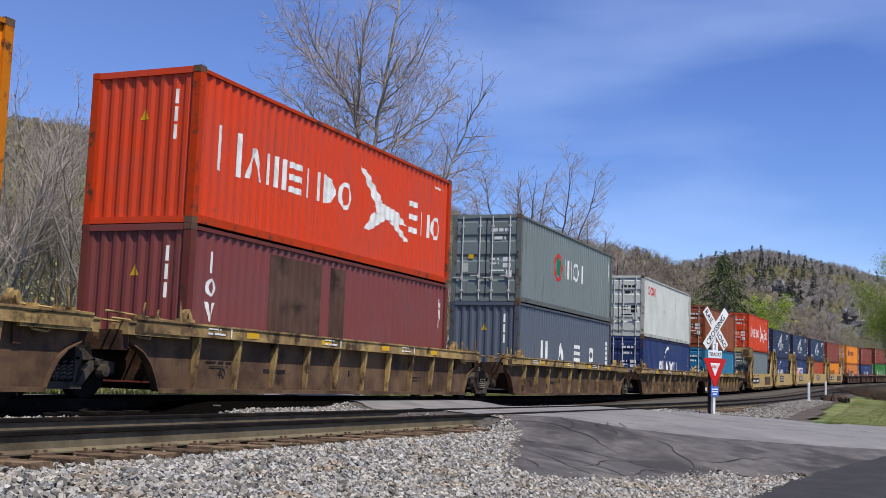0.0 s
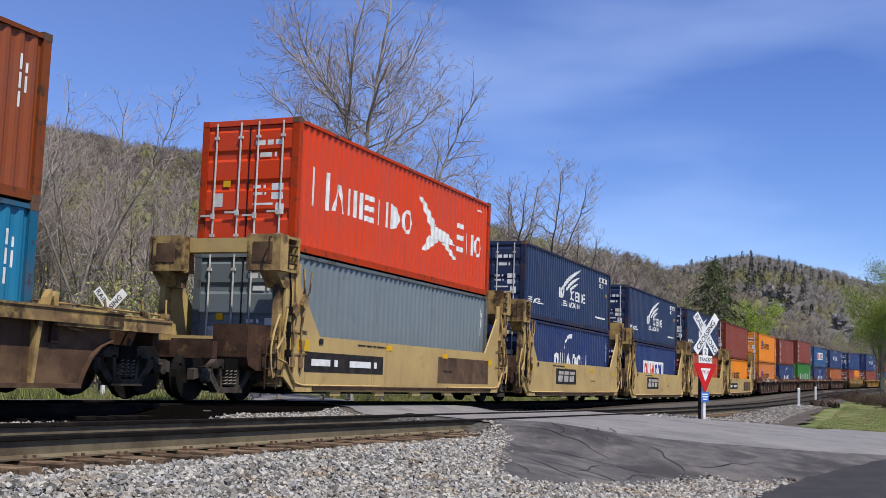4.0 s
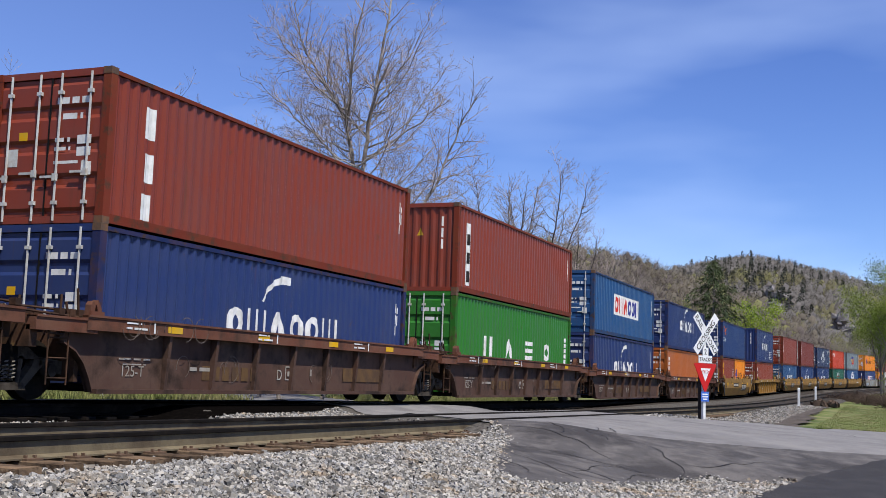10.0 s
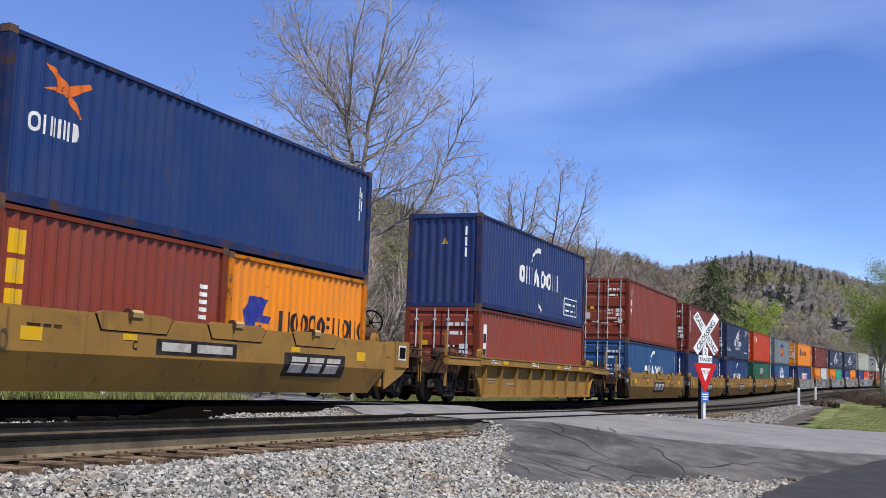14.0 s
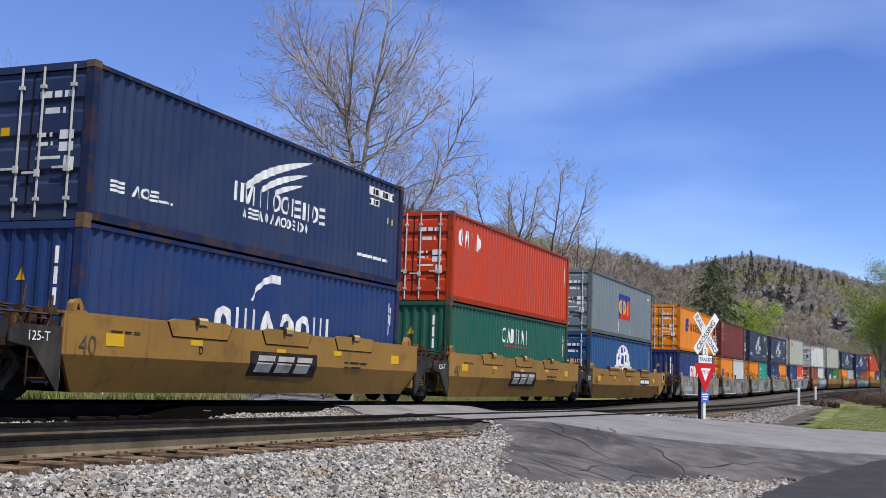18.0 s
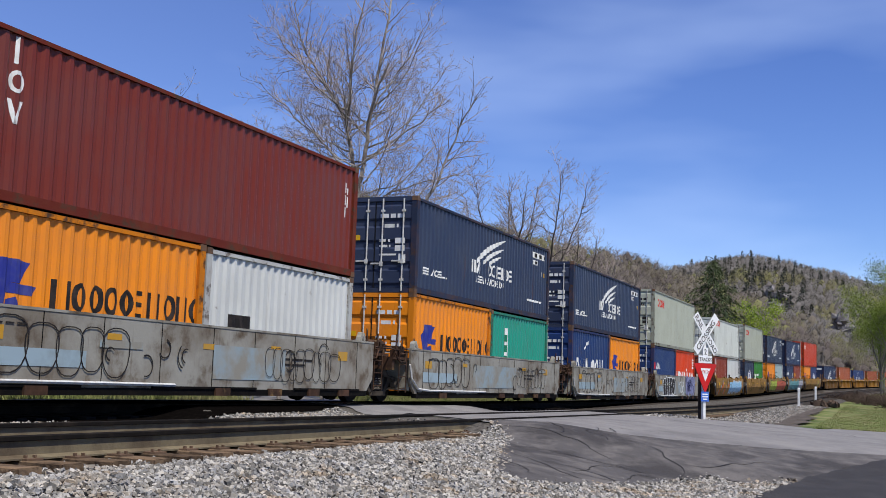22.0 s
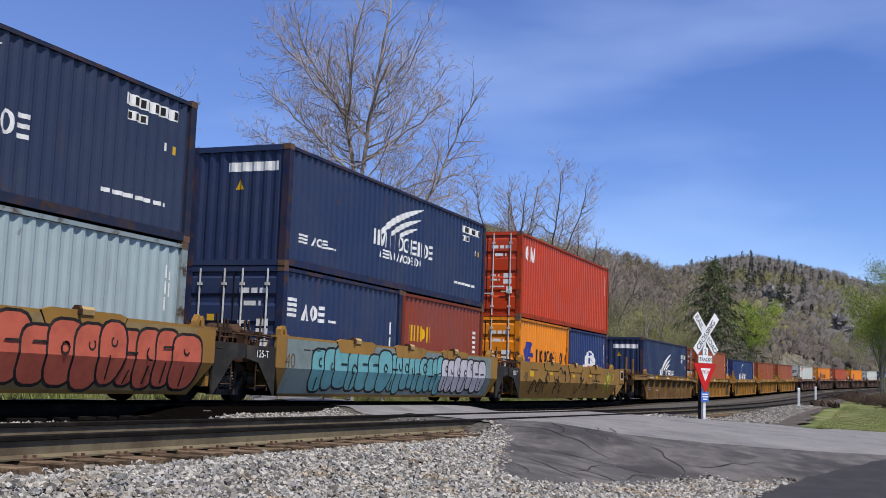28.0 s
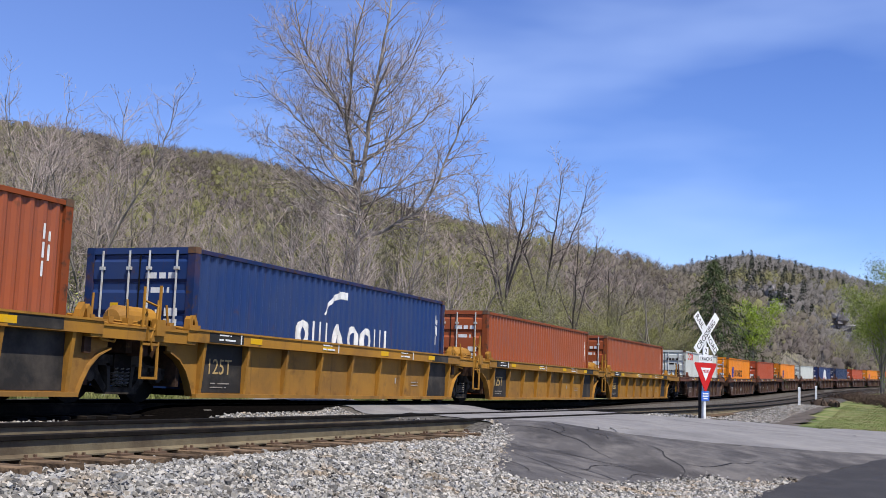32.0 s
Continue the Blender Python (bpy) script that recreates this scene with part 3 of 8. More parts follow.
    if kind == "square":
        return [(B, [rect(4.92, 0.86, 2.34, 1.12)]), (R, [[(4.95, 0.86), (7.26, 0.86), (7.26, 1.88), (6.3, 1.32)]], 0.007), (Y, strokes(5.05, 1.06, 0.68, [0.85, 0.85, 0.7], 0.2, 0.3, 0, 81, "ool"), 0.011), (W, [rect(4.88, 0.27, 0.1, 0.45), rect(7.15, 0.27, 0.1, 0.45)] + bars(11.0, 2.1, 0.75, 0.12, 5, 0.15))]
    if kind == "star":
        h += 0.2
        burst = [[(1.15, -0.55), (1.35, -0.6), (1.75, -0.85), (1.6, -1.0)], [(1.65, -0.8), (2.15, -0.65), (2.2, -0.72), (1.7, -0.98)], [(1.1, -0.95), (1.6, -0.82), (1.65, -0.95)], [(1.6, -0.95), (1.75, -0.92), (2.05, -1.25), (1.95, -1.25)]]
        return [(O, [Glyph([[(x - 0.3, h + z) for x, z in p] for p in burst])]), (W, strokes(0.55, h - 1.65, 0.3, [0.9, 0.35, 0.8, 0.6, 0.6], 0.15, 0.24, 0, 91))] + tail
    if kind == "vertical":
        return [(W, column(0.62, h - 2.2, 0.24, 1.8, 7, 0.3))] + tail
    if kind == "yellowword":
        return [(Y, strokes(0.55, 1.35, 0.42, [0.7, 0.75, 0.75, 0.7], 0.12, 0.3, 0, 95)), (W, column(5.2, 1.2, 0.25, 0.7, 5, 0.45))]
    if kind == "tealstack":
        return [(W, [rect(1.35, 0.55, 0.42, 1.55)]), ("mark_green", column(1.44, 0.65, 0.24, 1.35, 4, 0.35), 0.008)]
    if kind == "shield":
        return [(R, strokes(0.4, 1.4, 0.34, [0.8], 0.1, 0.3, 0, 97)), (W, strokes(0.75, 1.4, 0.34, [0.7, 0.7, 0.7, 0.7], 0.12, 0.26, 0, 98) + column(5.3, 1.2, 0.07, 0.8, 8))]
    if kind == "scribble":
        return [(D, [rect(0.9, 0.9, 0.8, 0.5), rect(2.3, 0.5, 0.6, 0.5)])]
    return tail


def container(colour, mark="plain", feet=40, high=False, doors=True, label="", seed=0, far=False):
    """A shipping container, its base centre at the origin, its front end towards -x."""
    L, H = (12.192 if feet == 40 else 6.058), (2.896 if high else 2.591)
    pm, em = paint(colour, COLOURS[colour]), worn_edge(colour, COLOURS[colour])
    word = label or "painted steel shipping container"
    top = thing("shipping_container", word, "shipping container", group="containers on the train")
    a, w = -L / 2, HALF_W
    key = (feet, high, colour)
    side = shared(("side_panel",) + key, lambda: wave_panel(L - 0.32, 0.16, H - 0.11), pm)
    part("side_panel", side, top, pose(a + 0.16, -w + 0.025, 0))
    part("side_panel", side, top, pose(-a - 0.16, w - 0.025, 0, 0, 0, 180))
    part("roof_panel", shared(("roof_panel",) + key, lambda: Build().box(a + 0.1, -a - 0.1, -w + 0.05, w - 0.05, H - 0.05, H - 0.02), pm), top)
    part("floor_panel", shared(("floor_panel", feet), lambda: Build().box(a + 0.1, -a - 0.1, -w + 0.06, w - 0.06, 0.12, 0.16), M["under"]), top)

    def post_mesh():
        b = Build().box(-0.085, 0.085, -0.08, 0.08, 0.118, H - 0.118)
        b.box(-0.089, 0.089, -0.081, 0.081, 0.0, 0.118)
        b.box(-0.089, 0.089, -0.081, 0.081, H - 0.118, H)
        return b
    post = shared(("corner_post",) + key, post_mesh, em)
    for sx in (-1, 1):
        for sy in (-1, 1):
            part("corner_post", post, top, pose(sx * (-a - 0.089), sy * (w - 0.081), 0))
    cast = shared("corner_casting", lambda: Build().box(-0.091, 0.091, -0.083, 0.083, 0, 0.118), M["casting"])
    for sx in ((-1,) if far else (-1, 1)):
        for z in (0.0, H - 0.118):
            part("corner_casting", cast, top, pose(sx * (-a - 0.089), -(w - 0.081), z))
    rail = shared(("top_rail",) + key, lambda: Build().box(a + 0.17, -a - 0.17, -0.03, 0.03, 0, 0.07), em)
    low = shared(("bottom_rail",) + key, lambda: Build().box(a + 0.17, -a - 0.17, -0.035, 0.035, 0, 0.15), em)
    for sy in (-1, 1):
        part("top_rail", rail, top, pose(0, sy * (w - 0.035), H - 0.105))
        part("bottom_rail", low, top, pose(0, sy * (w - 0.045), 0.02))
    head = shared(("end_header",) + key, lambda: Build().box(-0.06, 0.06, -w + 0.16, w - 0.16, 0, 0.12), pm)
    for sx in (-1, 1):
        part("end_header", head, top, pose(sx * (-a - 0.075), 0, H - 0.125))
        part("end_sill", head, top, pose(sx * (-a - 0.075), 0, 0.01))
    plain_end = shared(("end_panel",) + key, lambda: wave_panel(2 * w - 0.32, 0.12, H - 0.12), pm)
    if not doors:
        part("end_panel", plain_end, top, pose(a + 0.04, w - 0.16, 0, 0, 0, -90))
        L2 = 2 * w - 0.32
        if not far:
            tagged(part("end_lettering", shared(("end_lettering", high, colour == "navy"), lambda: on_wave(([rect(0.75, H - 0.56, 1.25, 0.2)] if colour in ("navy", "slate") else column(1.72, H - 1.35, 0.08, 1.0, 9)), 0, L2), M["mark_white"]), top, pose(a + 0.04, w - 0.16, 0, 0, 0, -90)), kind="stuff")
            part("warning_label", shared(("warning_label", high), lambda: on_wave([[(0.95, H - 0.95), (1.17, H - 0.95), (1.06, H - 0.72)]], 0, L2), M["mark_yellow"]), top, pose(a + 0.04, w - 0.16, 0, 0, 0, -90))
    else:
        part("end_panel", plain_end, top, pose(-a - 0.04, -w + 0.16, 0, 0, 0, 90))

        def door_mesh():
            b = Build()
            dw, z0, z1 = w - 0.175, 0.14, H - 0.14
            n = 4
            step = (z1 - z0) / n
            line = [(0.03, z0)]
            for i in range(n):
                za, zb = z0 + i * step + 0.07, z0 + (i + 1) * step - 0.07
                line += [(0.03, za), (0.0, za + 0.06), (0.0, zb - 0.06), (0.03, zb)]
            line += [(0.03, z1), (0.06, z1), (0.06, z0)]
            b.prism(line, "y", 0, dw)
            return b
        dm = shared(("door",) + key, door_mesh, pm)
        bar = shared(("locking_bar", feet, high), lambda: Build().rod((0, 0, 0.05), (0, 0, H - 0.06), 0.021, 6).box(-0.025, 0.025, -0.05, 0.05, 0.32, 0.38).box(-0.025, 0.025, -0.05, 0.05, H - 0.42, H - 0.36), M["bar"])
        handle = shared("door_handle", lambda: Build().box(-0.02, 0.015, -0.30, 0.02, -0.02, 0.02).box(-0.03, 0.02, -0.32, -0.24, -0.07, 0.05), M["bar"])
        plates = bars(0.14, H - 0.62, 0.74, 0.20, 7) + bars(0.28, H - 0.88, 0.5, 0.18, 4)
        plates += [rect(0.62, 1.32, 0.30, 0.15), rect(0.62, 1.12, 0.30, 0.15)] + bars(0.14, 1.34, 0.4, 0.13, 3) + bars(0.14, 1.20, 0.4, 0.11, 4) + bars(0.14, 0.98, 0.76, 0.09, 5)
        part("door_gasket", shared(("door_gasket", feet, high), lambda: Build().box(a + 0.012, a + 0.03, -0.014, 0.014, 0.14, H - 0.14), M["seal"]), top)
        mark_m = M["mark_dark"] if colour in ("white", "bone", "pale", "silver") else M["mark_white"]
        for side_y in (1, -1):
            d = part("door", dm, top, pose(a + 0.02, 0.005 if side_y > 0 else -0.005 - (w - 0.175), 0))
            if side_y < 0:
                tagged(part("door_lettering", shared(("door_lettering", high, colour), lambda: Build().add([(-0.002, y, z) for r in plates for y, z in [(w - 0.175 - p[0] * 0.95, p[1]) for p in r]], [tuple(range(4 * i, 4 * i + 4)) for i in range(len(plates))]), mark_m), d), kind="stuff")
            if not far:
                if side_y > 0:
                    part("data_plate", shared(("data_plate",), lambda: Build().box(-0.004, 0.0, 0.62, 0.84, 0.98, 1.28), M["bar"]), d)
                    if mark == "flower":
                        part("door_emblem", shared(("door_emblem", high), lambda: [b := Build(), [b.box(-0.005, 0.0, 0.36 + 0.13 * i, 0.45 + 0.13 * i, H - 0.62, H - 0.50) for i in range(4)]][0], M["mark_red"]), d)
                    part("warning_label", shared(("door_warning_label",), lambda: Build().box(-0.004, 0.0, 0.44, 0.62, 1.42, 1.56), M["mark_yellow"]), d)
                else:
                    part("inspection_plate", shared(("inspection_plate",), lambda: Build().box(-0.004, 0.0, 0.14, 0.34, 0.80, 1.02), M["mark_dark"] if colour in ("grey", "white", "bone") else M["mark_white"]), d)
                for y in (0.22, w - 0.39):
                    lb = part("locking_bar", bar, d, pose(-0.025, y, 0))
                for y in (0.22, w - 0.39):
                    part("door_handle", handle, d, pose(-0.04, y + 0.28, 0.85 if y < 0.5 else 0.78))
    for i, entry in enumerate(logo(mark, L, H)):
        mk, shapes = entry[0], entry[1]
        lift = entry[2] if len(entry) > 2 else 0.004
        x0 = 0.16
        small, n = [], 0
        for sh in shapes:
            flat = sh if isinstance(sh, Glyph) else [sh]
            xs, zs = [p[0] for q in flat for p in q], [p[1] for q in flat for p in q]
            if not far and (max(xs) - min(xs) > 0.34 or max(zs) - min(zs) > 0.34):
                part("painted_shape", shared(("painted_shape", mark, feet, high, i, n), lambda: on_wave(flat, x0, L - 0.32, lift), M[mk]), top, pose(a, -w + 0.025, 0))
            else:
                small += flat
            n += 1
        if small:
            tagged(part("fine_lettering", shared(("fine_lettering", mark, feet, high, i), lambda: on_wave(small, x0, L - 0.32, lift), M[mk]), top, pose(a, -w + 0.025, 0)), kind="stuff")
    return top


# ---- well cars ----
WHEEL_R, AXLE = 0.46, 0.89
WHEELSETS = []


def truck(parent, x, style):
    """A two-axle truck under a car's joint or end, its centre at x."""
    def frame_mesh():
        top = Build()
        for sx in (-1, 1):
            top.prism([(sx * 1.22, 0.40), (sx * 0.72, 0.50), (sx * 0.72, 0.66), (sx * 1.22, 0.60)], "y", -0.07, 0.07)
            top.prism([(sx * 0.74, 0.48), (sx * 0.40, 0.17), (sx * 0.30, 0.22), (sx * 0.56, 0.52), (sx * 0.60, 0.62), (sx * 0.74, 0.66)], "y", -0.07, 0.07)
            top.prism([(sx * 0.24, 0.24), (sx * 0.31, 0.24), (sx * 0.38, 0.66), (sx * 0.28, 0.66)], "y", -0.07, 0.07)
        top.prism([(-0.74, 0.62), (0.74, 0.62), (0.46, 0.80), (-0.46, 0.80)], "y", -0.07, 0.07)
        top.prism([(-0.42, 0.16), (0.42, 0.16), (0.36, 0.27), (-0.36, 0.27)], "y", -0.11, 0.11)
        return top
    t = part("truck", shared("truck_bolster", lambda: Build().box(-0.22, 0.22, -1.1, 1.1, 0.52, 0.82).box(-0.4, 0.4, -0.3, 0.3, 0.82, 0.95).box(-0.75, -0.55, -0.9, 0.9, 0.38, 0.5).box(0.55, 0.75, -0.9, 0.9, 0.38, 0.5), M["under"]), parent, pose(x, 0, 0), "grimy two-axle truck under the car, painted darker for shade")
    sf = shared("side_frame", frame_mesh, M["frame_steel"])
    for y in (-1.0, 1.0):
        part("side_frame", sf, t, pose(0, y, 0))

    def wheels():
        b = Build()
        for s in (-1, 1):
            b.disc((0, s * 0.717, 0), "y", [(s * 0.085, WHEEL_R - 0.07), (s * 0.07, WHEEL_R), (-s * 0.05, WHEEL_R + 0.003), (-s * 0.06, WHEEL_R + 0.028), (-s * 0.09, WHEEL_R + 0.02), (-s * 0.085, WHEEL_R - 0.08)], 20)
            b.disc((0, s * 0.72, 0), "y", [(s * 0.10, 0.12), (s * 0.05, 0.15), (s * 0.03, WHEEL_R - 0.06), (-s * 0.05, WHEEL_R - 0.06), (-s * 0.08, 0.14)], 12)
            b.disc((0, s * 1.0, 0), "y", [(s * 0.11, 0.03), (s * 0.11, 0.09), (-s * 0.1, 0.11)], 10)
            b.box(-0.05, 0.05, s * 1.11 - 0.006, s * 1.11 + 0.006, -0.02, 0.02)
        b.rod((0, -1.0, 0), (0, 1.0, 0), 0.085, 8)
        return b
    spring = shared("bolster_spring", lambda: [b := Build(), [b.tube([(0.15 * c + 0.052 * math.cos(0.9 * q), 0.052 * math.sin(0.9 * q), 0.30 + 0.30 * q / 36) for q in range(37)], 0.014, 4) for c in (-1, 0, 1)]][0], M["spring"])
    cap = shared("bearing_cap", lambda: Build().disc((0, 0, 0), "y", [(-0.07, 0.03), (-0.06, 0.10), (0.06, 0.13)], 10).box(-0.16, 0.16, 0.0, 0.1, 0.08, 0.15), M["frame_steel"])
    lever = shared("brake_lever", lambda: Build().box(-0.03, 0.03, -0.02, 0.02, 0.28, 0.95).rod((-0.55, 0, 0.5), (0.55, 0, 0.46), 0.022, 5), M["spring"])
    part("bolster_spring", spring, t, pose(0, -1.06, 0))
    for sx in (-1, 1):
        part("bearing_cap", cap, t, pose(sx * AXLE, -1.12, WHEEL_R))
    part("brake_lever", lever, t, pose(0.3, -0.86, 0))
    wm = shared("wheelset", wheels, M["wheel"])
    for sx in (-1, 1):
        w = part("wheelset", wm, t)
        w.matrix_parent_inverse = Matrix.Translation((sx * AXLE, 0, WHEEL_R))
        WHEELSETS.append(w)
    return t


LETTER = {}


def lettering(text, size, mat):
    """Words as a thin mesh in the x-z plane, facing -y, from the lower left corner."""
    key = (text, size, mat.name)
    if key not in LETTER:
        cu = bpy.data.curves.new("lettering", "FONT")
        cu.body, cu.size, cu.extrude = text, size, 0.002
        ob = new("lettering", cu)
        me = bpy.data.meshes.new_from_object(ob.evaluated_get(bpy.context.evaluated_depsgraph_get()))
        bpy.data.objects.remove(ob)
        me.transform(pose(0, 0, 0, 90, 0, 0))
        me.materials.clear()
        me.materials.append(mat)
        LETTER[key] = me
    return LETTER[key]


def halved(poly, level, above):
    """The part of a convex outline over or under a level."""
    out = []
    for p, q in zip(poly, poly[1:] + poly[:1]):
        ip, iq = (p[1] >= level) == above, (q[1] >= level) == above
        if ip:
            out.append(p)
        if ip != iq:
            k = (level - p[1]) / (q[1] - p[1])
            out.append((p[0] + k * (q[0] - p[0]), level))
    return out if len(out) > 2 else []


def flat_marks(name, key, shapes, mat, parent, y, label="", crease=0.0):
    """Thin plates in the x-z plane on a car's near side; under a crease they lean inwards with it."""
    def make():
        b = Build()
        b.weld = True
        for k, sh in enumerate(shapes):
            for j, s in enumerate(sh if isinstance(sh, Glyph) else [sh]):
                up = 0.0014 * (k % 9) if len(shapes) > 3 else 0.0
                for piece in [halved(s, crease, True), halved(s, crease, False)] if crease and min(p[1] for p in s) < crease else [s]:
                    n = len(piece)
                    back = [max(0.0, crease - p[1]) * 0.379 for p in piece]
                    if n:
                        b.add([(p[0], y - up + d, p[1]) for p, d in zip(piece, back)] + [(p[0], y - up + d + 0.004, p[1]) for p, d in zip(piece, back)], [tuple(range(n)), tuple(range(2 * n - 1, n - 1, -1))] + [(i, i + n, (i + 1) % n + n, (i + 1) % n) for i in range(n)])
        return b
    ob = part(name, shared((name,) + key, make, mat), parent, None, label)
    return tagged(ob, kind="stuff") if len(shapes) > 3 else ob


def comb(x, z, w, h):
    """A plain emblem: three thick leaning blocks, each parted by a level slit."""
    out = []
    for k in range(3):
        q = x + w * 0.34 * k
        out += [rect(q, z, 0.26 * w, 0.58 * h, 0.02 * w), rect(q + 0.03 * w, z + 0.68 * h, 0.28 * w, 0.32 * h, 0.012 * w)]
    return out


def end_deck(car, sx, style, mat, reach, number, seed, ext=0.0):
    """The deck over a truck at one end (sx -1 is the front) with its small fittings."""
    x0, x1 = sx * 6.35, sx * (6.35 + ext + reach)
    lo, hi = min(x0, x1), max(x0, x1)
    part("end_beam", shared(("end_beam", style, sx, reach), lambda: Build().box(lo, hi, -0.45, 0.45, 0.86, 1.08).box(lo, lo + 0.16, -1.4, 1.4, 0.80, 1.12).box(hi - 0.16, hi, -1.25, 1.25, 0.84, 1.10), M["deck"]), car)
    if style == "bulkhead":
        return
    for sy in (-1, 1):
        part("end_platform", shared(("end_platform", style, sx, reach), lambda: Build().box(lo + 0.004, hi - 0.004, -0.25, 0.25, 1.065, 1.128), M["deck"]), car, pose(0, sy * 1.19, 0))
    mid = (lo + hi) / 2
    if style in ("tan", "brown", "gold", "goldold", "yribbed"):
        for sy in (-1, 1):
            part("side_beam", shared(("side_beam", style, sx, reach), lambda: Build().box(lo, hi, -0.09, 0.09, 1.05, 1.26).box(lo, hi, -0.11, 0.11, 1.24, 1.275), mat), car, pose(0, sy * 1.42, 0))
    if reach > 2:
        tip = sx * (6.35 + ext + reach - 0.12)
        for sy in (-1, 1):
            part("corner_stake", shared(("corner_stake", style), lambda: Build().box(-0.035, 0.035, -0.03, 0.03, 0.45, 2.0).box(-0.06, 0.06, -0.05, 0.05, 0.95, 1.15), mat), car, pose(tip, sy * 1.38, 0))
            part("stirrup_step", shared(("stirrup_step",), lambda: Build().tube([(-0.25, 0, 1.0), (-0.25, 0, 0.36), (-0.22, 0, 0.33), (0.22, 0, 0.33), (0.25, 0, 0.36), (0.25, 0, 1.0)], 0.018), M["under"]), car, pose(tip - sx * 0.4, sy * 1.45, 0))
        if sx > 0:
            wheel_mat = M["mark_orange"] if style == "yellow" and number > 24 else M["deck"] if style == "grey" else M["under"]
            rim = part("brake_wheel", shared(("brake_wheel", style, number > 24), lambda: Build().tube([(0.02, 0.3 * math.cos(radians(k)), 0.3 * math.sin(radians(k))) for k in range(0, 361, 24)], 0.025), wheel_mat), car, pose(7.95, -0.45, 1.92, 0, 0, 25))
            part("hub", shared(("wheel_hub", style, number > 24), lambda: Build().disc((0, 0, 0), "y", [(-0.05, 0.06), (0.05, 0.06)], 8), wheel_mat), rim)
            for k in range(0, 360, 60):
                part("spoke", shared(("wheel_spoke", style, number > 24), lambda: Build().rod((0, 0.03, 0), (0.02, 0.3, 0), 0.014, 4), wheel_mat), rim, pose(0, 0, 0, k, 0, 0))
            part("brake_stand", shared(("brake_stand", style), lambda: Build().box(7.75, 7.87, -0.5, -0.2, 1.1, 1.85).box(7.3, 7.75, -0.75, -0.35, 1.12, 1.45), M["deck"]), car)
            part("air_reservoir", shared(("air_reservoir",), lambda: Build().disc((0, 0, 0), "y", [(-0.62, 0.05), (-0.58, 0.17), (-0.48, 0.23), (0.48, 0.23), (0.58, 0.17), (0.62, 0.05)], 16).box(-0.2, 0.2, -0.4, -0.3, -0.35, -0.1).box(-0.2, 0.2, 0.3, 0.4, -0.35, -0.1), M["deck"]), car, pose(6.95, -0.75, 1.52, 0, 0, 90), "rusty air reservoir on the end deck")

    def clutter():
        b = Build()
        rnd = random.Random(seed)
        for k in range(8):
            x = rnd.uniform(lo + 0.1, hi - 0.1)
            y = rnd.choice((-1.34, -1.22, -1.05, -0.6, -0.2, 0.4))
            b.box(x - rnd.uniform(0.03, 0.16), x + rnd.uniform(0.03, 0.16), y - 0.07, y + 0.07, 1.10, 1.16 + rnd.uniform(0.02, 0.22))
        for y, z in ((-1.40, 1.30), (-1.28, 1.38), (-0.8, 1.30)):
            b.rod((lo - 0.3, y, z + rnd.uniform(-0.02, 0.04)), (hi + 0.1, y, z - rnd.uniform(0.0, 0.05)), 0.020, 5)
        for k in range(3):
            x = rnd.uniform(lo, hi)
            b.rod((x, -1.38, 1.10), (x + rnd.uniform(-0.12, 0.12), -1.36, rnd.uniform(1.45, 1.75)), 0.022, 5)
            b.box(x - 0.06, x + 0.06, -1.42, -1.30, 1.30, 1.40)
        b.tube([(lo + 0.1, -1.44, 1.24), (lo + 0.3, -1.47, 1.02), (lo + 0.62, -1.47, 1.0), (lo + 0.8, -1.44, 1.22)], 0.02)
        return b
    tagged(part("brake_rigging", shared(("brake_rigging", style, sx, reach, seed % 3), clutter, mat if style in ("tan", "gold") else M["deck"]), car), kind="stuff")


def corner_guide(car, mat, key):
    """Hooked guides at the well's corners, into which the box is set."""
    g = shared(("corner_guide", key), lambda: Build().prism([(-0.15, 1.30), (-0.06, 1.30), (-0.03, 1.48), (-0.08, 1.56), (-0.13, 1.50)], "y", -0.06, 0.06).prism([(0.06, 1.30), (0.15, 1.30), (0.11, 1.46), (0.03, 1.58), (0.0, 1.50)], "y", -0.06, 0.06).box(-0.16, 0.16, -0.09, -0.05, 1.26, 1.40), mat)
    for sx in (-1, 1):
        for sy in (-1, 1):
            part("corner_guide", g, car, pose(sx * 6.30, sy * 1.36, 0, 0, 0, 0 if sx < 0 else 180))


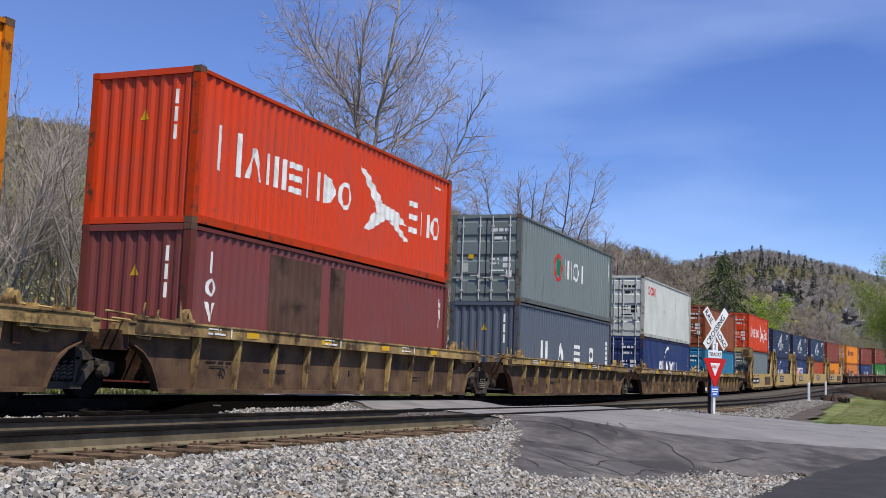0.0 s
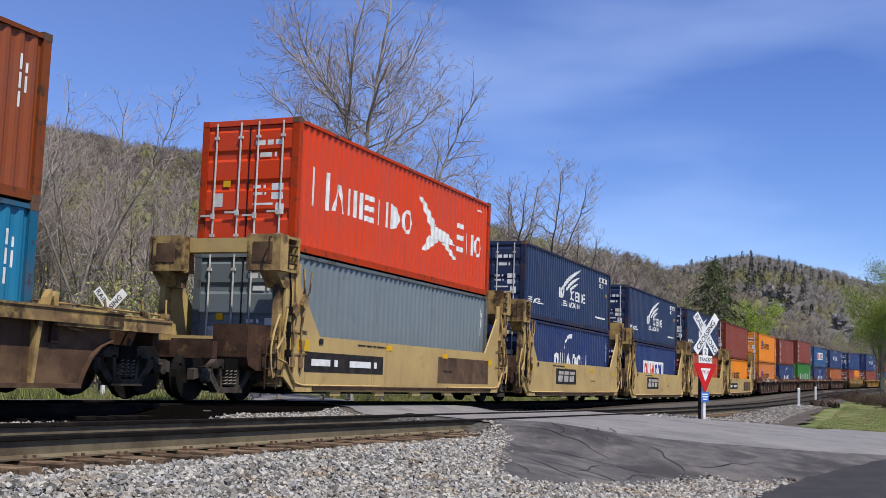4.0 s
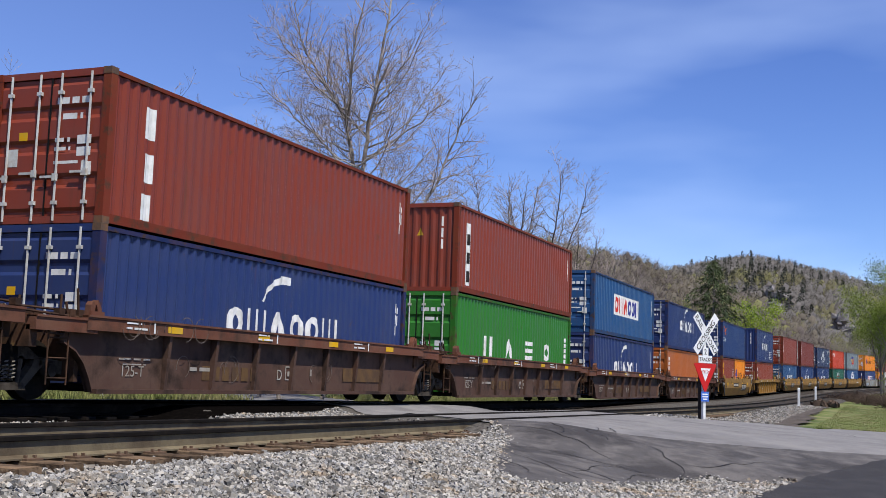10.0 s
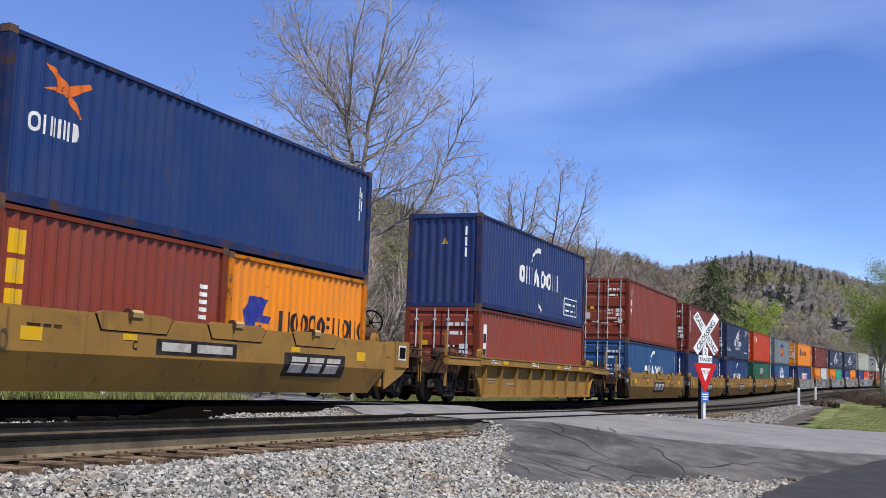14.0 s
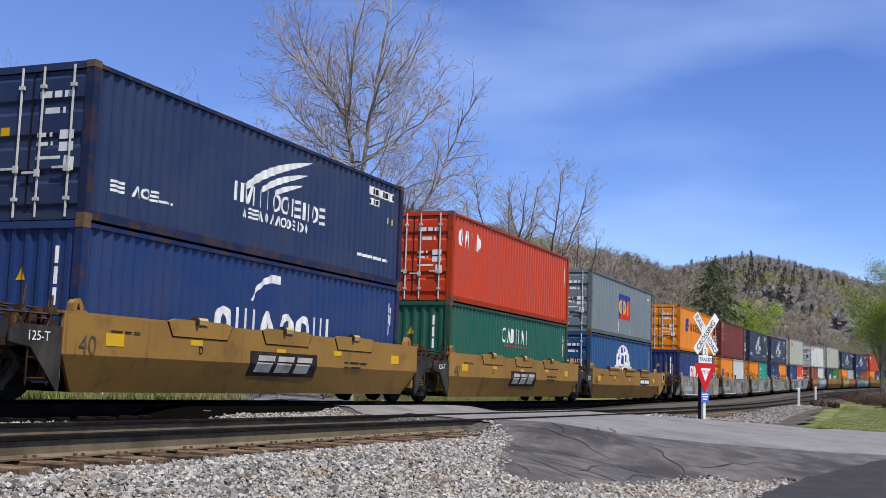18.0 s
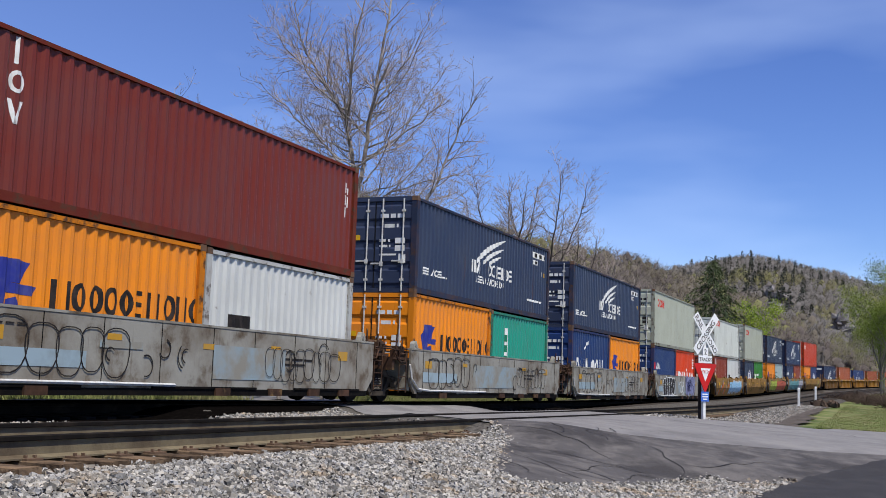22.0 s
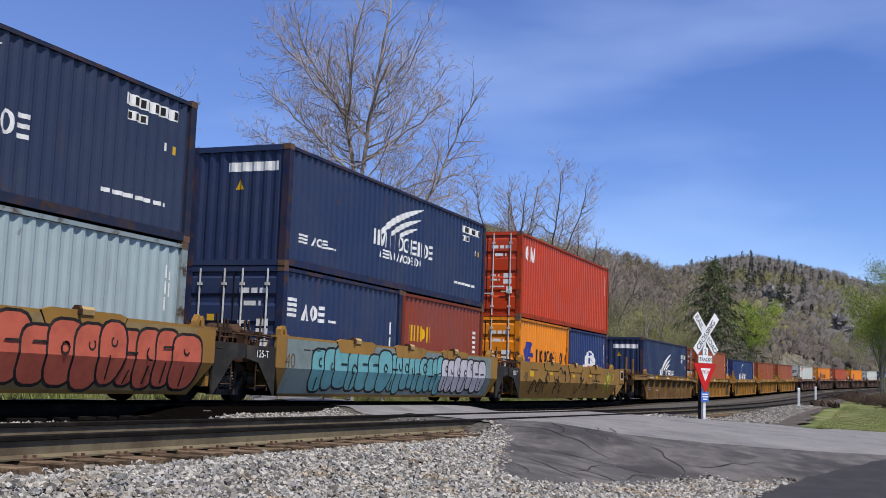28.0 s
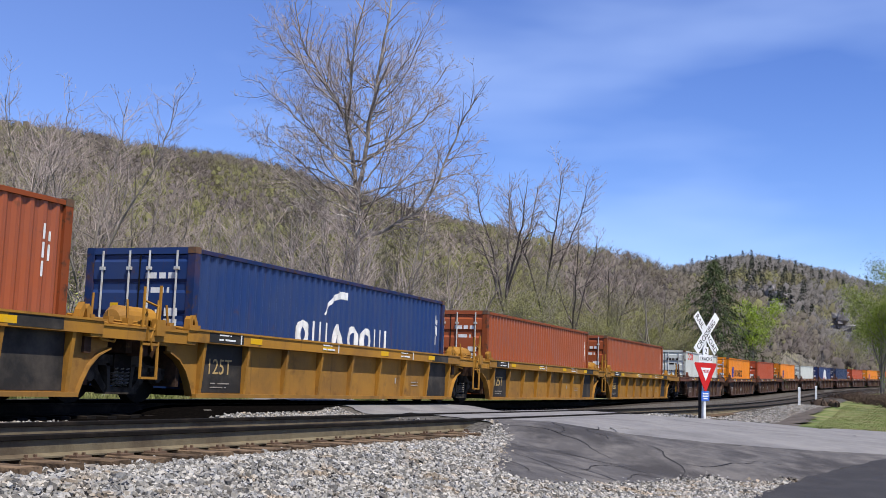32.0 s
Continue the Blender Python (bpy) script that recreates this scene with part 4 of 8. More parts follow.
def ribbed_car(mat, web, key, first, last, gap, label, number, black=False, ribs=10, flags=True, ext=0.0):
    """A well car whose sides are plates between posts under a deep top sill."""
    car = thing("well_car", label, "well car", group="well cars of the train")
    L, E = 6.62 + ext, 6.25 if black else 6.30 + 0.6 * ext
    for sy in (-1, 1):
        sill = shared(("top_sill", key), lambda: Build().box(-L, L, -0.13, 0.13, 1.10, 1.32).box(-L, L, -0.15, 0.15, 1.30, 1.335), mat)
        part("top_sill", sill, car, pose(0, sy * 1.40, 0))
        part("side_plate", shared(("side_plate", key), lambda: arched_plate(E), web), car, pose(0, sy * 1.335, 0))
        part("bottom_sill", shared(("bottom_sill", key), lambda: Build().box(-E + 0.05, E - 0.05, -0.08, 0.05, 0.12, 0.19), web), car, pose(0, sy * 1.40, 0))
        rib = shared(("side_post", key), lambda: Build().prism([(-0.14, 1.10), (-0.06, 0.19), (0.05, 0.19), (0.05, 1.10)], "x", -0.04, 0.04), mat if key != "brown" else web)
        for i in range(ribs + 1) if key != "brown" else range(1, ribs):
            x = (-6.0 + 12.0 * i / ribs) if key != "brown" else -5.84 + 1.46 * i
            part("side_post", rib, car, pose(x, sy * 1.355, 0, 0, 0, 0 if sy < 0 else 180))
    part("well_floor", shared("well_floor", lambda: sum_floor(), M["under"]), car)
    part("bulkhead", shared(("bulkhead", key), lambda: Build().box(-6.6, -6.5, -1.3, 1.3, 0.3, 1.08), M["deck"]), car)
    part("bulkhead", MESHES[("bulkhead", key)], car, pose(0, 0, 0, 0, 0, 180))
    corner_guide(car, mat, key)
    if flags:
        for i in range(4):
            x = -4.55 + 2.95 * i
            flat_marks("reflector_strip", ("sill", i), [rect(x, 1.15, 0.42, 0.11)], M["mark_yellow"], car, -1.536)
    rnd = random.Random(number)
    ms = []
    for i in range(3):
        x = -5.9 + 4.0 * i + rnd.uniform(0, 0.5)
        ms += bars(x, 1.15, 0.6, 0.06, 6) + bars(x, 1.24, 0.45, 0.045, 5) + [rect(x + 0.72, 1.12, 0.04, 0.2)]
    flat_marks("sill_marking", (key, number), ms, M["mark_white"], car, -1.537)
    ws = [rect(rnd.uniform(-1, 3), 0.5, 0.07, 0.14)] + bars(3.6, 0.45, 0.5, 0.04, 4) + bars(3.6, 0.53, 0.5, 0.04, 4) + (bars(-5.6, 0.66, 0.9, 0.05, 7) + bars(-5.5, 0.58, 0.7, 0.04, 5) if not black else bars(-5.6, 0.36, 0.7, 0.04, 6) + bars(-5.6, 0.29, 0.6, 0.035, 5))
    if not black:
        ws += bars(-4.1 + rnd.uniform(0, 1), 0.5, 0.9, 0.12, 6)
    flat_marks("side_marking", (key, number), ws, M["mark_pale"] if not key == "tan" else M["mark_dark"], car, -1.357)
    if black:
        for x in (-5.95, 4.55):
            flat_marks("sill_panel", (key, x), [rect(x, 1.12, 1.15, 0.17)], M["well_black"], car, -1.535)
            flat_marks("black_panel", (key, x), [rect(x, 0.21, 1.40, 0.88)], M["well_black"], car, -1.356)
        part("capacity_lettering", lettering("125T", 0.40, M["well_tan"]), car, pose(-5.75, -1.362, 0.55))
    if key == "brown":
        part("position_letter", lettering("EDCBA"[(number - 10) % 5], 0.30, M["mark_worn"]), car, pose(-0.55, -1.359, 0.40))
        flat_marks("test_frame", (key,), [rect(-0.20, 0.40, 0.24, 0.025), rect(-0.20, 0.66, 0.24, 0.025), rect(-0.20, 0.40, 0.025, 0.285), rect(0.015, 0.40, 0.025, 0.285), rect(-0.12, 0.48, 0.08, 0.1)], M["mark_pale"], car, -1.360)
        flat_marks("faded_number", (key, number), [rect(-3.2 + 0.33 * q, 0.36, 0.24, 0.26) for q in range(6)] + [rect(2.4, 0.40, 2.2, 0.3)], M["mark_faded"], car, -1.357, "faded yellow number bars")
        part("capacity_lettering", lettering("125-T", 0.26, M["mark_pale"]), car, pose(-5.55, -1.359, 0.40))
        flat_marks("faint_graffiti", (key, number), scrawl(200 + number, -4.2, -1.2, 0.28, 0.8, 5, 0.012) + scrawl(300 + number, 0.4, 4.4, 0.28, 0.8, 5, 0.012), M["chalk"], car, -1.358, "faint chalky scrawls")
        flat_marks("faint_graffiti", (key, number, "sill"), scrawl(400 + number, -5.6, -3.0, 1.04, 1.40, 7, 0.012), M["chalk"], car, -1.538, "faint chalky scrawls")
    elif key == "tan":
        if last:
            flat_marks("number_panel", (key, number), [rect(-6.9, 0.15, 2.6, 0.36)], M["mark_dark"], car, -1.357, "black panel with pale number bars")
            flat_marks("number_bar", (key, number), [rect(-6.75, 0.23, 0.95, 0.2), rect(-5.6, 0.23, 1.15, 0.2)], M["mark_white"], car, -1.362)
        part("length_number", lettering("40", 0.24, M["mark_dark"]), car, pose(-5.2, -1.359, 0.40))
    ends(car, key, mat, first, last, gap, number, ext)
    return car


def arched_plate(e):
    """A car side between two trucks, its ends cut away in a quarter arch over the wheels."""
    b = Build().box(-e, e, -0.015, 0.015, 0.14, 1.10)
    arch = [(0.0, 0.14), (0.10, 0.36), (0.24, 0.58), (0.44, 0.76), (0.72, 0.88)]
    for sx in (-1, 1):
        for (x0, z0), (x1, z1) in zip(arch, arch[1:]):
            b.prism([(sx * (e + x0), z0), (sx * (e + x1), z1), (sx * (e + x1), 1.10), (sx * (e + x0), 1.10)], "y", -0.015, 0.015)
            b.prism([(sx * (e + x0), z0), (sx * (e + x1), z1), (sx * (e + x1), z1 + 0.03), (sx * (e + x0) , z0 + 0.03)], "y", -0.10, 0.05)
    return b


def sum_floor():
    b = Build()
    for i in range(7):
        x = -6.0 + 2.0 * i
        b.box(x - 0.18, x + 0.18, -1.21, 1.21, 0.145, 0.25)
    b.box(-6.1, 6.1, -1.2, -1.0, 0.15, 0.24).box(-6.1, 6.1, 1.0, 1.2, 0.15, 0.24)
    return b


def ends(car, key, mat, first, last, gap, number, ext=0.0):
    """Trucks, decks and couplings: a shared truck at the front joint, or one of its own at a car's end."""
    joint = gap / 2 + 6.096 - 0.26
    if ext:
        truck(car, -9.0, key)
        end_deck(car, -1, key, mat, 0.45, number, number, ext)
        end_deck(car, 1, key, mat, 1.6 if last else 0.45, number, number, ext)
        if last:
            truck(car, 8.6, key)
            coupler(car, 1, 9.6, 10.2)
    elif first:
        truck(car, -8.05, key)
        end_deck(car, -1, key, mat, 2.85, number, number)
        coupler(car, -1, 9.2, 9.95)
    else:
        truck(car, -7.82, key)
        end_deck(car, -1, key, mat, 1.38, number, number + 1)
    if ext:
        pass
    elif last:
        truck(car, 8.05, key)
        end_deck(car, 1, key, mat, 2.85, number, number + 2)
        coupler(car, 1, 9.2, 9.95)
    else:
        end_deck(car, 1, key, mat, 1.38, number, number + 1)
    ladder = shared(("end_ladder", key), lambda: [b := Build(), [b.rod((0.0, -0.22, z), (0.0, 0.22, z), 0.012, 5) for z in (0.35, 0.65, 0.95, 1.22)], b.rod((0, -0.22, 0.25), (0, -0.22, 1.3), 0.015, 5), b.rod((0, 0.22, 0.25), (0, 0.22, 1.3), 0.015, 5)][0], M["deck"])
    for sx in (-1, 1) if key not in ("gold", "tan") else ():
        part("end_ladder", ladder, car, pose(sx * (7.15 + ext * 1.0), -1.44, 0, 0, 0, 90))
    if key == "gold":
        staff = shared("brake_staff", lambda: [b := Build().rod((-0.28, 0, 0.42), (-0.28, 0, 1.95), 0.026, 6).rod((0.12, -0.03, 0.42), (0.12, -0.03, 2.0), 0.028, 6).box(-0.02, 0.22, -0.1, 0.02, 1.15, 1.42).box(-0.30, 0.14, -0.05, -0.01, 0.98, 1.02).box(-0.30, 0.14, -0.05, -0.01, 0.42, 0.46).box(0.16, 0.62, -0.02, 0.3, 1.0, 1.34), b.rod((-0.28, 0, 1.72), (0.12, 0, 1.64), 0.02, 5), b.tube([(0.12, 0, 1.75), (0.02, -0.05, 1.4), (-0.12, -0.05, 1.1), (-0.05, -0.05, 0.9)], 0.022)][0], mat)
        part("brake_staff", staff, car, pose(-7.55, -1.46, 0), "golden lever and staff with a hanging step")
    hose = shared("air_hose", lambda: Build().tube([(0.5 * math.sin(0.5 * i), -0.5 - 0.05 * i, 0.75 - 0.3 * math.sin(0.5 * i)) for i in range(7)], 0.025), M["seal"])
    if first:
        part("air_hose", hose, car, pose(-9.4, 0, 0))
    if key == "gold":
        part("air_tank", shared(("air_tank", key), lambda: Build().disc((0, 0, 0), "y", [(-0.58, 0.05), (-0.54, 0.18), (-0.44, 0.26), (0.44, 0.26), (0.54, 0.18), (0.58, 0.05)], 18).box(-0.24, 0.24, -0.36, -0.28, -0.32, -0.1).box(-0.24, 0.24, 0.28, 0.36, -0.32, -0.1), mat), car, pose(-7.15, -0.7, 1.40, 0, 0, 90), "golden yellow air tank on the end deck")
    elif key not in ("bulkhead", "tan") and number % 2 == 0:
        part("air_tank", shared(("air_tank", key), lambda: Build().disc((0, 0, 0), "y", [(-0.42, 0.05), (-0.38, 0.15), (-0.3, 0.2), (0.3, 0.2), (0.38, 0.15), (0.42, 0.05)], 14), M["deck"]), car, pose(-7.2, -0.55, 1.36, 0, 0, 60))


def coupler(car, sx, a, b):
    part("coupler", shared(("coupler", sx), lambda: Build().box(min(sx * a, sx * (b - 0.2)), max(sx * a, sx * (b - 0.2)), -0.09, 0.09, 0.72, 0.92).box(min(sx * (b - 0.25), sx * b), max(sx * (b - 0.25), sx * b), -0.18, 0.16, 0.68, 0.98), M["under"]), car)


def smooth_car(mat, key, first, last, gap, label, number, bumps=True, emblem=True, sheer=False, marks=None):
    """A well car with plain deep sides."""
    car = thing("well_car", label, "well car", group="well cars of the train")
    for sy in (-1, 1):
        if sheer:
            prof = [(-6.45, 0.22), (6.45, 0.22), (6.75, 0.5), (6.75, 1.33), (-6.75, 1.33), (-6.75, 0.5)]
            part("side_sheet", shared(("side_sheet", key), lambda: Build().prism(prof, "y", -0.03, 0.03), mat), car, pose(0, sy * 1.46, 0))
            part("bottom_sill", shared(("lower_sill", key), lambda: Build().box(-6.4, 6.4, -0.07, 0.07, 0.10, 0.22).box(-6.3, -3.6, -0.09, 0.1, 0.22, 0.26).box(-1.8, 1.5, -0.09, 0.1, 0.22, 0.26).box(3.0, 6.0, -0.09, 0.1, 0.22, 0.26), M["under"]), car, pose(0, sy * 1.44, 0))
        else:
            def side():
                b = Build()
                cs = [(-1.50, 1.33), (-1.50, 0.72), (-1.28, 0.14), (-1.22, 0.14), (-1.44, 0.72), (-1.44, 1.33)]
                ends_x = [(-6.7, 6.7)] * 2 + [(-6.2, 6.2)] * 2 + [(-6.7, 6.7)] * 2
                n = len(cs)
                return b.add([(ends_x[i][0], *cs[i]) for i in range(n)] + [(ends_x[i][1], *cs[i]) for i in range(n)], [(0, 1, 4, 5), (1, 2, 3, 4), (11, 10, 7, 6), (10, 9, 8, 7)] + [(i, i + n, (i + 1) % n + n, (i + 1) % n) for i in range(n)])
            part("side_sheet", shared(("side_sheet", key), side, mat), car, pose(0, 0, 0, 0, 0, 0 if sy < 0 else 180))
        part("top_lip", shared(("top_lip", key), lambda: Build().box(-6.75, 6.75, -0.06, 0.06, 1.33, 1.37), mat), car, pose(0, sy * 1.44, 0))
        if bumps:
            bump = shared(("hinged_flap", key), lambda: Build().prism([(-0.85, 1.12), (0.85, 1.12), (1.0, 1.37), (0.8, 1.42), (-0.8, 1.42), (-1.0, 1.37)], "y", -0.025, 0.025), mat)
            seam = shared(("flap_seam", key), lambda: Build().prism([(-0.865, 1.105), (0.865, 1.105), (1.025, 1.36), (-1.025, 1.36)], "y", -0.004, 0.004), M["under"])
            for x in (-3.1, 0.0, 3.1):
                part("hinged_flap", bump, car, pose(x, sy * 1.492, 0.0))
                part("flap_seam", seam, car, pose(x, sy * 1.506, 0.0))
            long_caps = last and not marks and not emblem
            reach, cap_mat = (0.92, mat) if long_caps else (0.15, M["well_tan"])
            cap = shared(("flap_cap", key, long_caps), lambda: Build().prism([(-0.07, 1.35), (0.05, 1.35), (0.06, 1.42), (0.02, 1.475), (-0.05, 1.475), (-0.085, 1.43)], "x", -reach, reach), cap_mat)
            tip = shared(("cap_end", key, long_caps), lambda: Build().prism([(-0.095, 1.345), (0.06, 1.345), (0.07, 1.43), (0.02, 1.49), (-0.06, 1.49), (-0.1, 1.43)], "x", -reach - 0.065, -reach - 0.005), M["deck"])
            for x in (-3.1, 0.0, 3.1):
                turned = pose(x, sy * 1.47, 0, 0, 0, 0 if sy < 0 else 180)
                part("cap_end", tip, part("flap_cap", cap, car, turned))
    part("well_floor", shared("well_floor", sum_floor, M["under"]), car)
    bh = shared(("bulkhead", key), lambda: Build().box(-6.7, -6.6, -1.4, 1.4, 0.3, 1.12), mat)
    part("bulkhead", bh, car)
    part("bulkhead", bh, car, pose(0, 0, 0, 0, 0, 180))
    corner_guide(car, mat, key)
    y = -1.496 if sheer else -1.506
    rnd = random.Random(number)
    for i in range(5):
        x = -5.9 + 2.7 * i + rnd.uniform(-0.2, 0.2)
        flat_marks("reflector_strip", (key, i, number % 4), [rect(x, 0.88 if not i % 4 else 0.93 + 0.05 * (i % 2), 0.45 if not i % 4 else 0.36, 0.10 if 0 < i < 4 else 0.2)], M["mark_yellow"] if not sheer else M["mark_ochre"], car, y - (0.045 if marks and not sheer else 0.0))
    shift = 3.2 if first and last else 0.0
    crease = 0.0 if sheer else 0.72
    if emblem:
        flat_marks("emblem_panel", (key, "a", shift), [rect(-1.4 + shift, 0.48, 2.7, 0.48)], M["mark_dark"], car, y - 0.001, "black panel with pale block emblem", crease)
        flat_marks("emblem_mark", (key, "b", shift), comb(-1.18 + shift, 0.555, 2.25, 0.33), M["mark_worn"], car, y - 0.006, crease=crease)
    flat_marks("number_mark", (key, number), bars(2.6, 0.80, 1.2, 0.08, 9) + bars(2.6, 0.70, 0.9, 0.07, 6) + bars(-5.6, 1.1, 0.8, 0.04, 7), M["mark_dark"], car, y, crease=crease)
    if not sheer:
        if not marks:
            part("position_letter", lettering("AEDCB"[(number - 17) % 5], 0.2, M["mark_dark"]), car, pose(-3.15, y - 0.002, 0.84))
        if emblem and first and last:
            flat_marks("number_panel", (key, number), [rect(-2.5, 0.78, 2.5, 0.26)], M["mark_dark"], car, y - 0.001, "black panel with pale number bars")
            flat_marks("number_bar", (key, number), [rect(-2.35, 0.835, 0.85, 0.15), rect(-1.3, 0.835, 1.15, 0.15)], M["mark_worn"], car, y - 0.006)
        if not emblem and not marks:
            flat_marks("number_panel", (key, number), [rect(2.1, 0.76, 2.1, 0.27)], M["mark_dark"], car, y - 0.001, "black panel with pale number bars")
            flat_marks("number_bar", (key, number), [rect(2.2, 0.82, 0.75, 0.15), rect(3.1, 0.82, 0.98, 0.15)], M["mark_white"], car, y - 0.006)
    else:
        seam = shared(("panel_seam", key), lambda: Build().box(-0.008, 0.008, -0.004, 0.004, 0.26, 1.32), M["under"])
        for k in range(9):
            part("panel_seam", seam, car, pose(-6.0 + 1.5 * k + rnd.uniform(-0.15, 0.15), y + 0.004, 0))
        bracket = shared(("sill_bracket", key), lambda: Build().box(-0.24, 0.24, -0.05, 0.03, 0.10, 0.24), M["deck"])
        for x in (-4.6, 0.3, 2.2, 3.8, 5.2):
            part("sill_bracket", bracket, car, pose(x, -1.50, 0))
        pipe = shared(("sill_pipe", key), lambda: Build().tube([(-6.9, 0, 0.95), (-6.75, 0, 0.6), (-6.3, 0, 0.34), (-5.6, 0, 0.30), (-1.2, 0, 0.28)], 0.03), M["bar"])
        part("sill_pipe", pipe, car, pose(0, -1.53, 0), "long pale pipe along the lower edge")
        flat_marks("number_panel", (key, number), [rect(-5.95, 0.52, 2.45, 0.26)], M["panel_blue"], car, y - 0.002)
        flat_marks("number_mark", (key, number), [rect(-5.6, 0.57, 0.66, 0.16), rect(-4.6, 0.57, 0.95, 0.16)], M["mark_dark"], car, y - 0.007)
    if not sheer:
        part("length_number", lettering("40", 0.42, M["well_stain_mark"]), car, pose(-6.35, y - 0.002, 0.735))
        for sy in (-1, 1):
            for sx in (-1, 1) if not last else (-1,):
                part("end_skirt", shared(("end_skirt",), lambda: Build().prism([(-7.78, 0.86), (-7.35, 0.80), (-6.75, 0.16), (-6.70, 0.16), (-6.70, 1.12), (-7.78, 1.12)], "y", -0.02, 0.02), M["well_black"]), car, pose(0, sy * 1.46, 0) @ Matrix.Diagonal((-sx, 1, 1, 1)), "black skirt plate beside the truck")
        part("capacity_lettering", lettering("125-T", 0.2, M["mark_white"]), car, pose(-7.45, -1.486, 0.90))
    if last:
        for sy in (-1, 1):
            plate = part("end_plate", shared(("end_plate", key), lambda: Build().prism([(6.70, 0.24), (7.72, 0.60), (8.04, 0.80), (8.04, 1.40), (6.70, 1.40)], "y", -0.02, 0.02), mat), car, pose(0, sy * 1.465, 0))
            part("end_box", shared(("end_box", key), lambda: Build().box(7.24, 8.05, -0.05, 0.05, 0.78, 1.42), mat), plate)
            if sy < 0:
                part("placard", shared(("placard",), lambda: Build().box(7.40, 7.84, -0.058, -0.052, 0.96, 1.32), M["mark_white"]), plate)
                part("placard_centre", shared(("placard_centre",), lambda: Build().box(7.44, 7.80, -0.064, -0.060, 1.0, 1.28), M["under"]), plate)
    for layer_no, (mk, nm, shapes, *depth) in enumerate(marks or []):
        y_mark = y - (depth[0] if depth else 0.003 + 0.007 * layer_no)
        if nm == "paint_patch":
            for j, sh in enumerate(shapes):
                flat_marks(nm, (key, number, mk, j), [sh], M[mk], car, y_mark - 0.002 * (j % 4), crease=crease)
        else:
            flat_marks(nm, (key, number, mk, layer_no), shapes, M[mk], car, y_mark, crease=crease)
    ends(car, key, mat, first, last, gap, number)
    return car


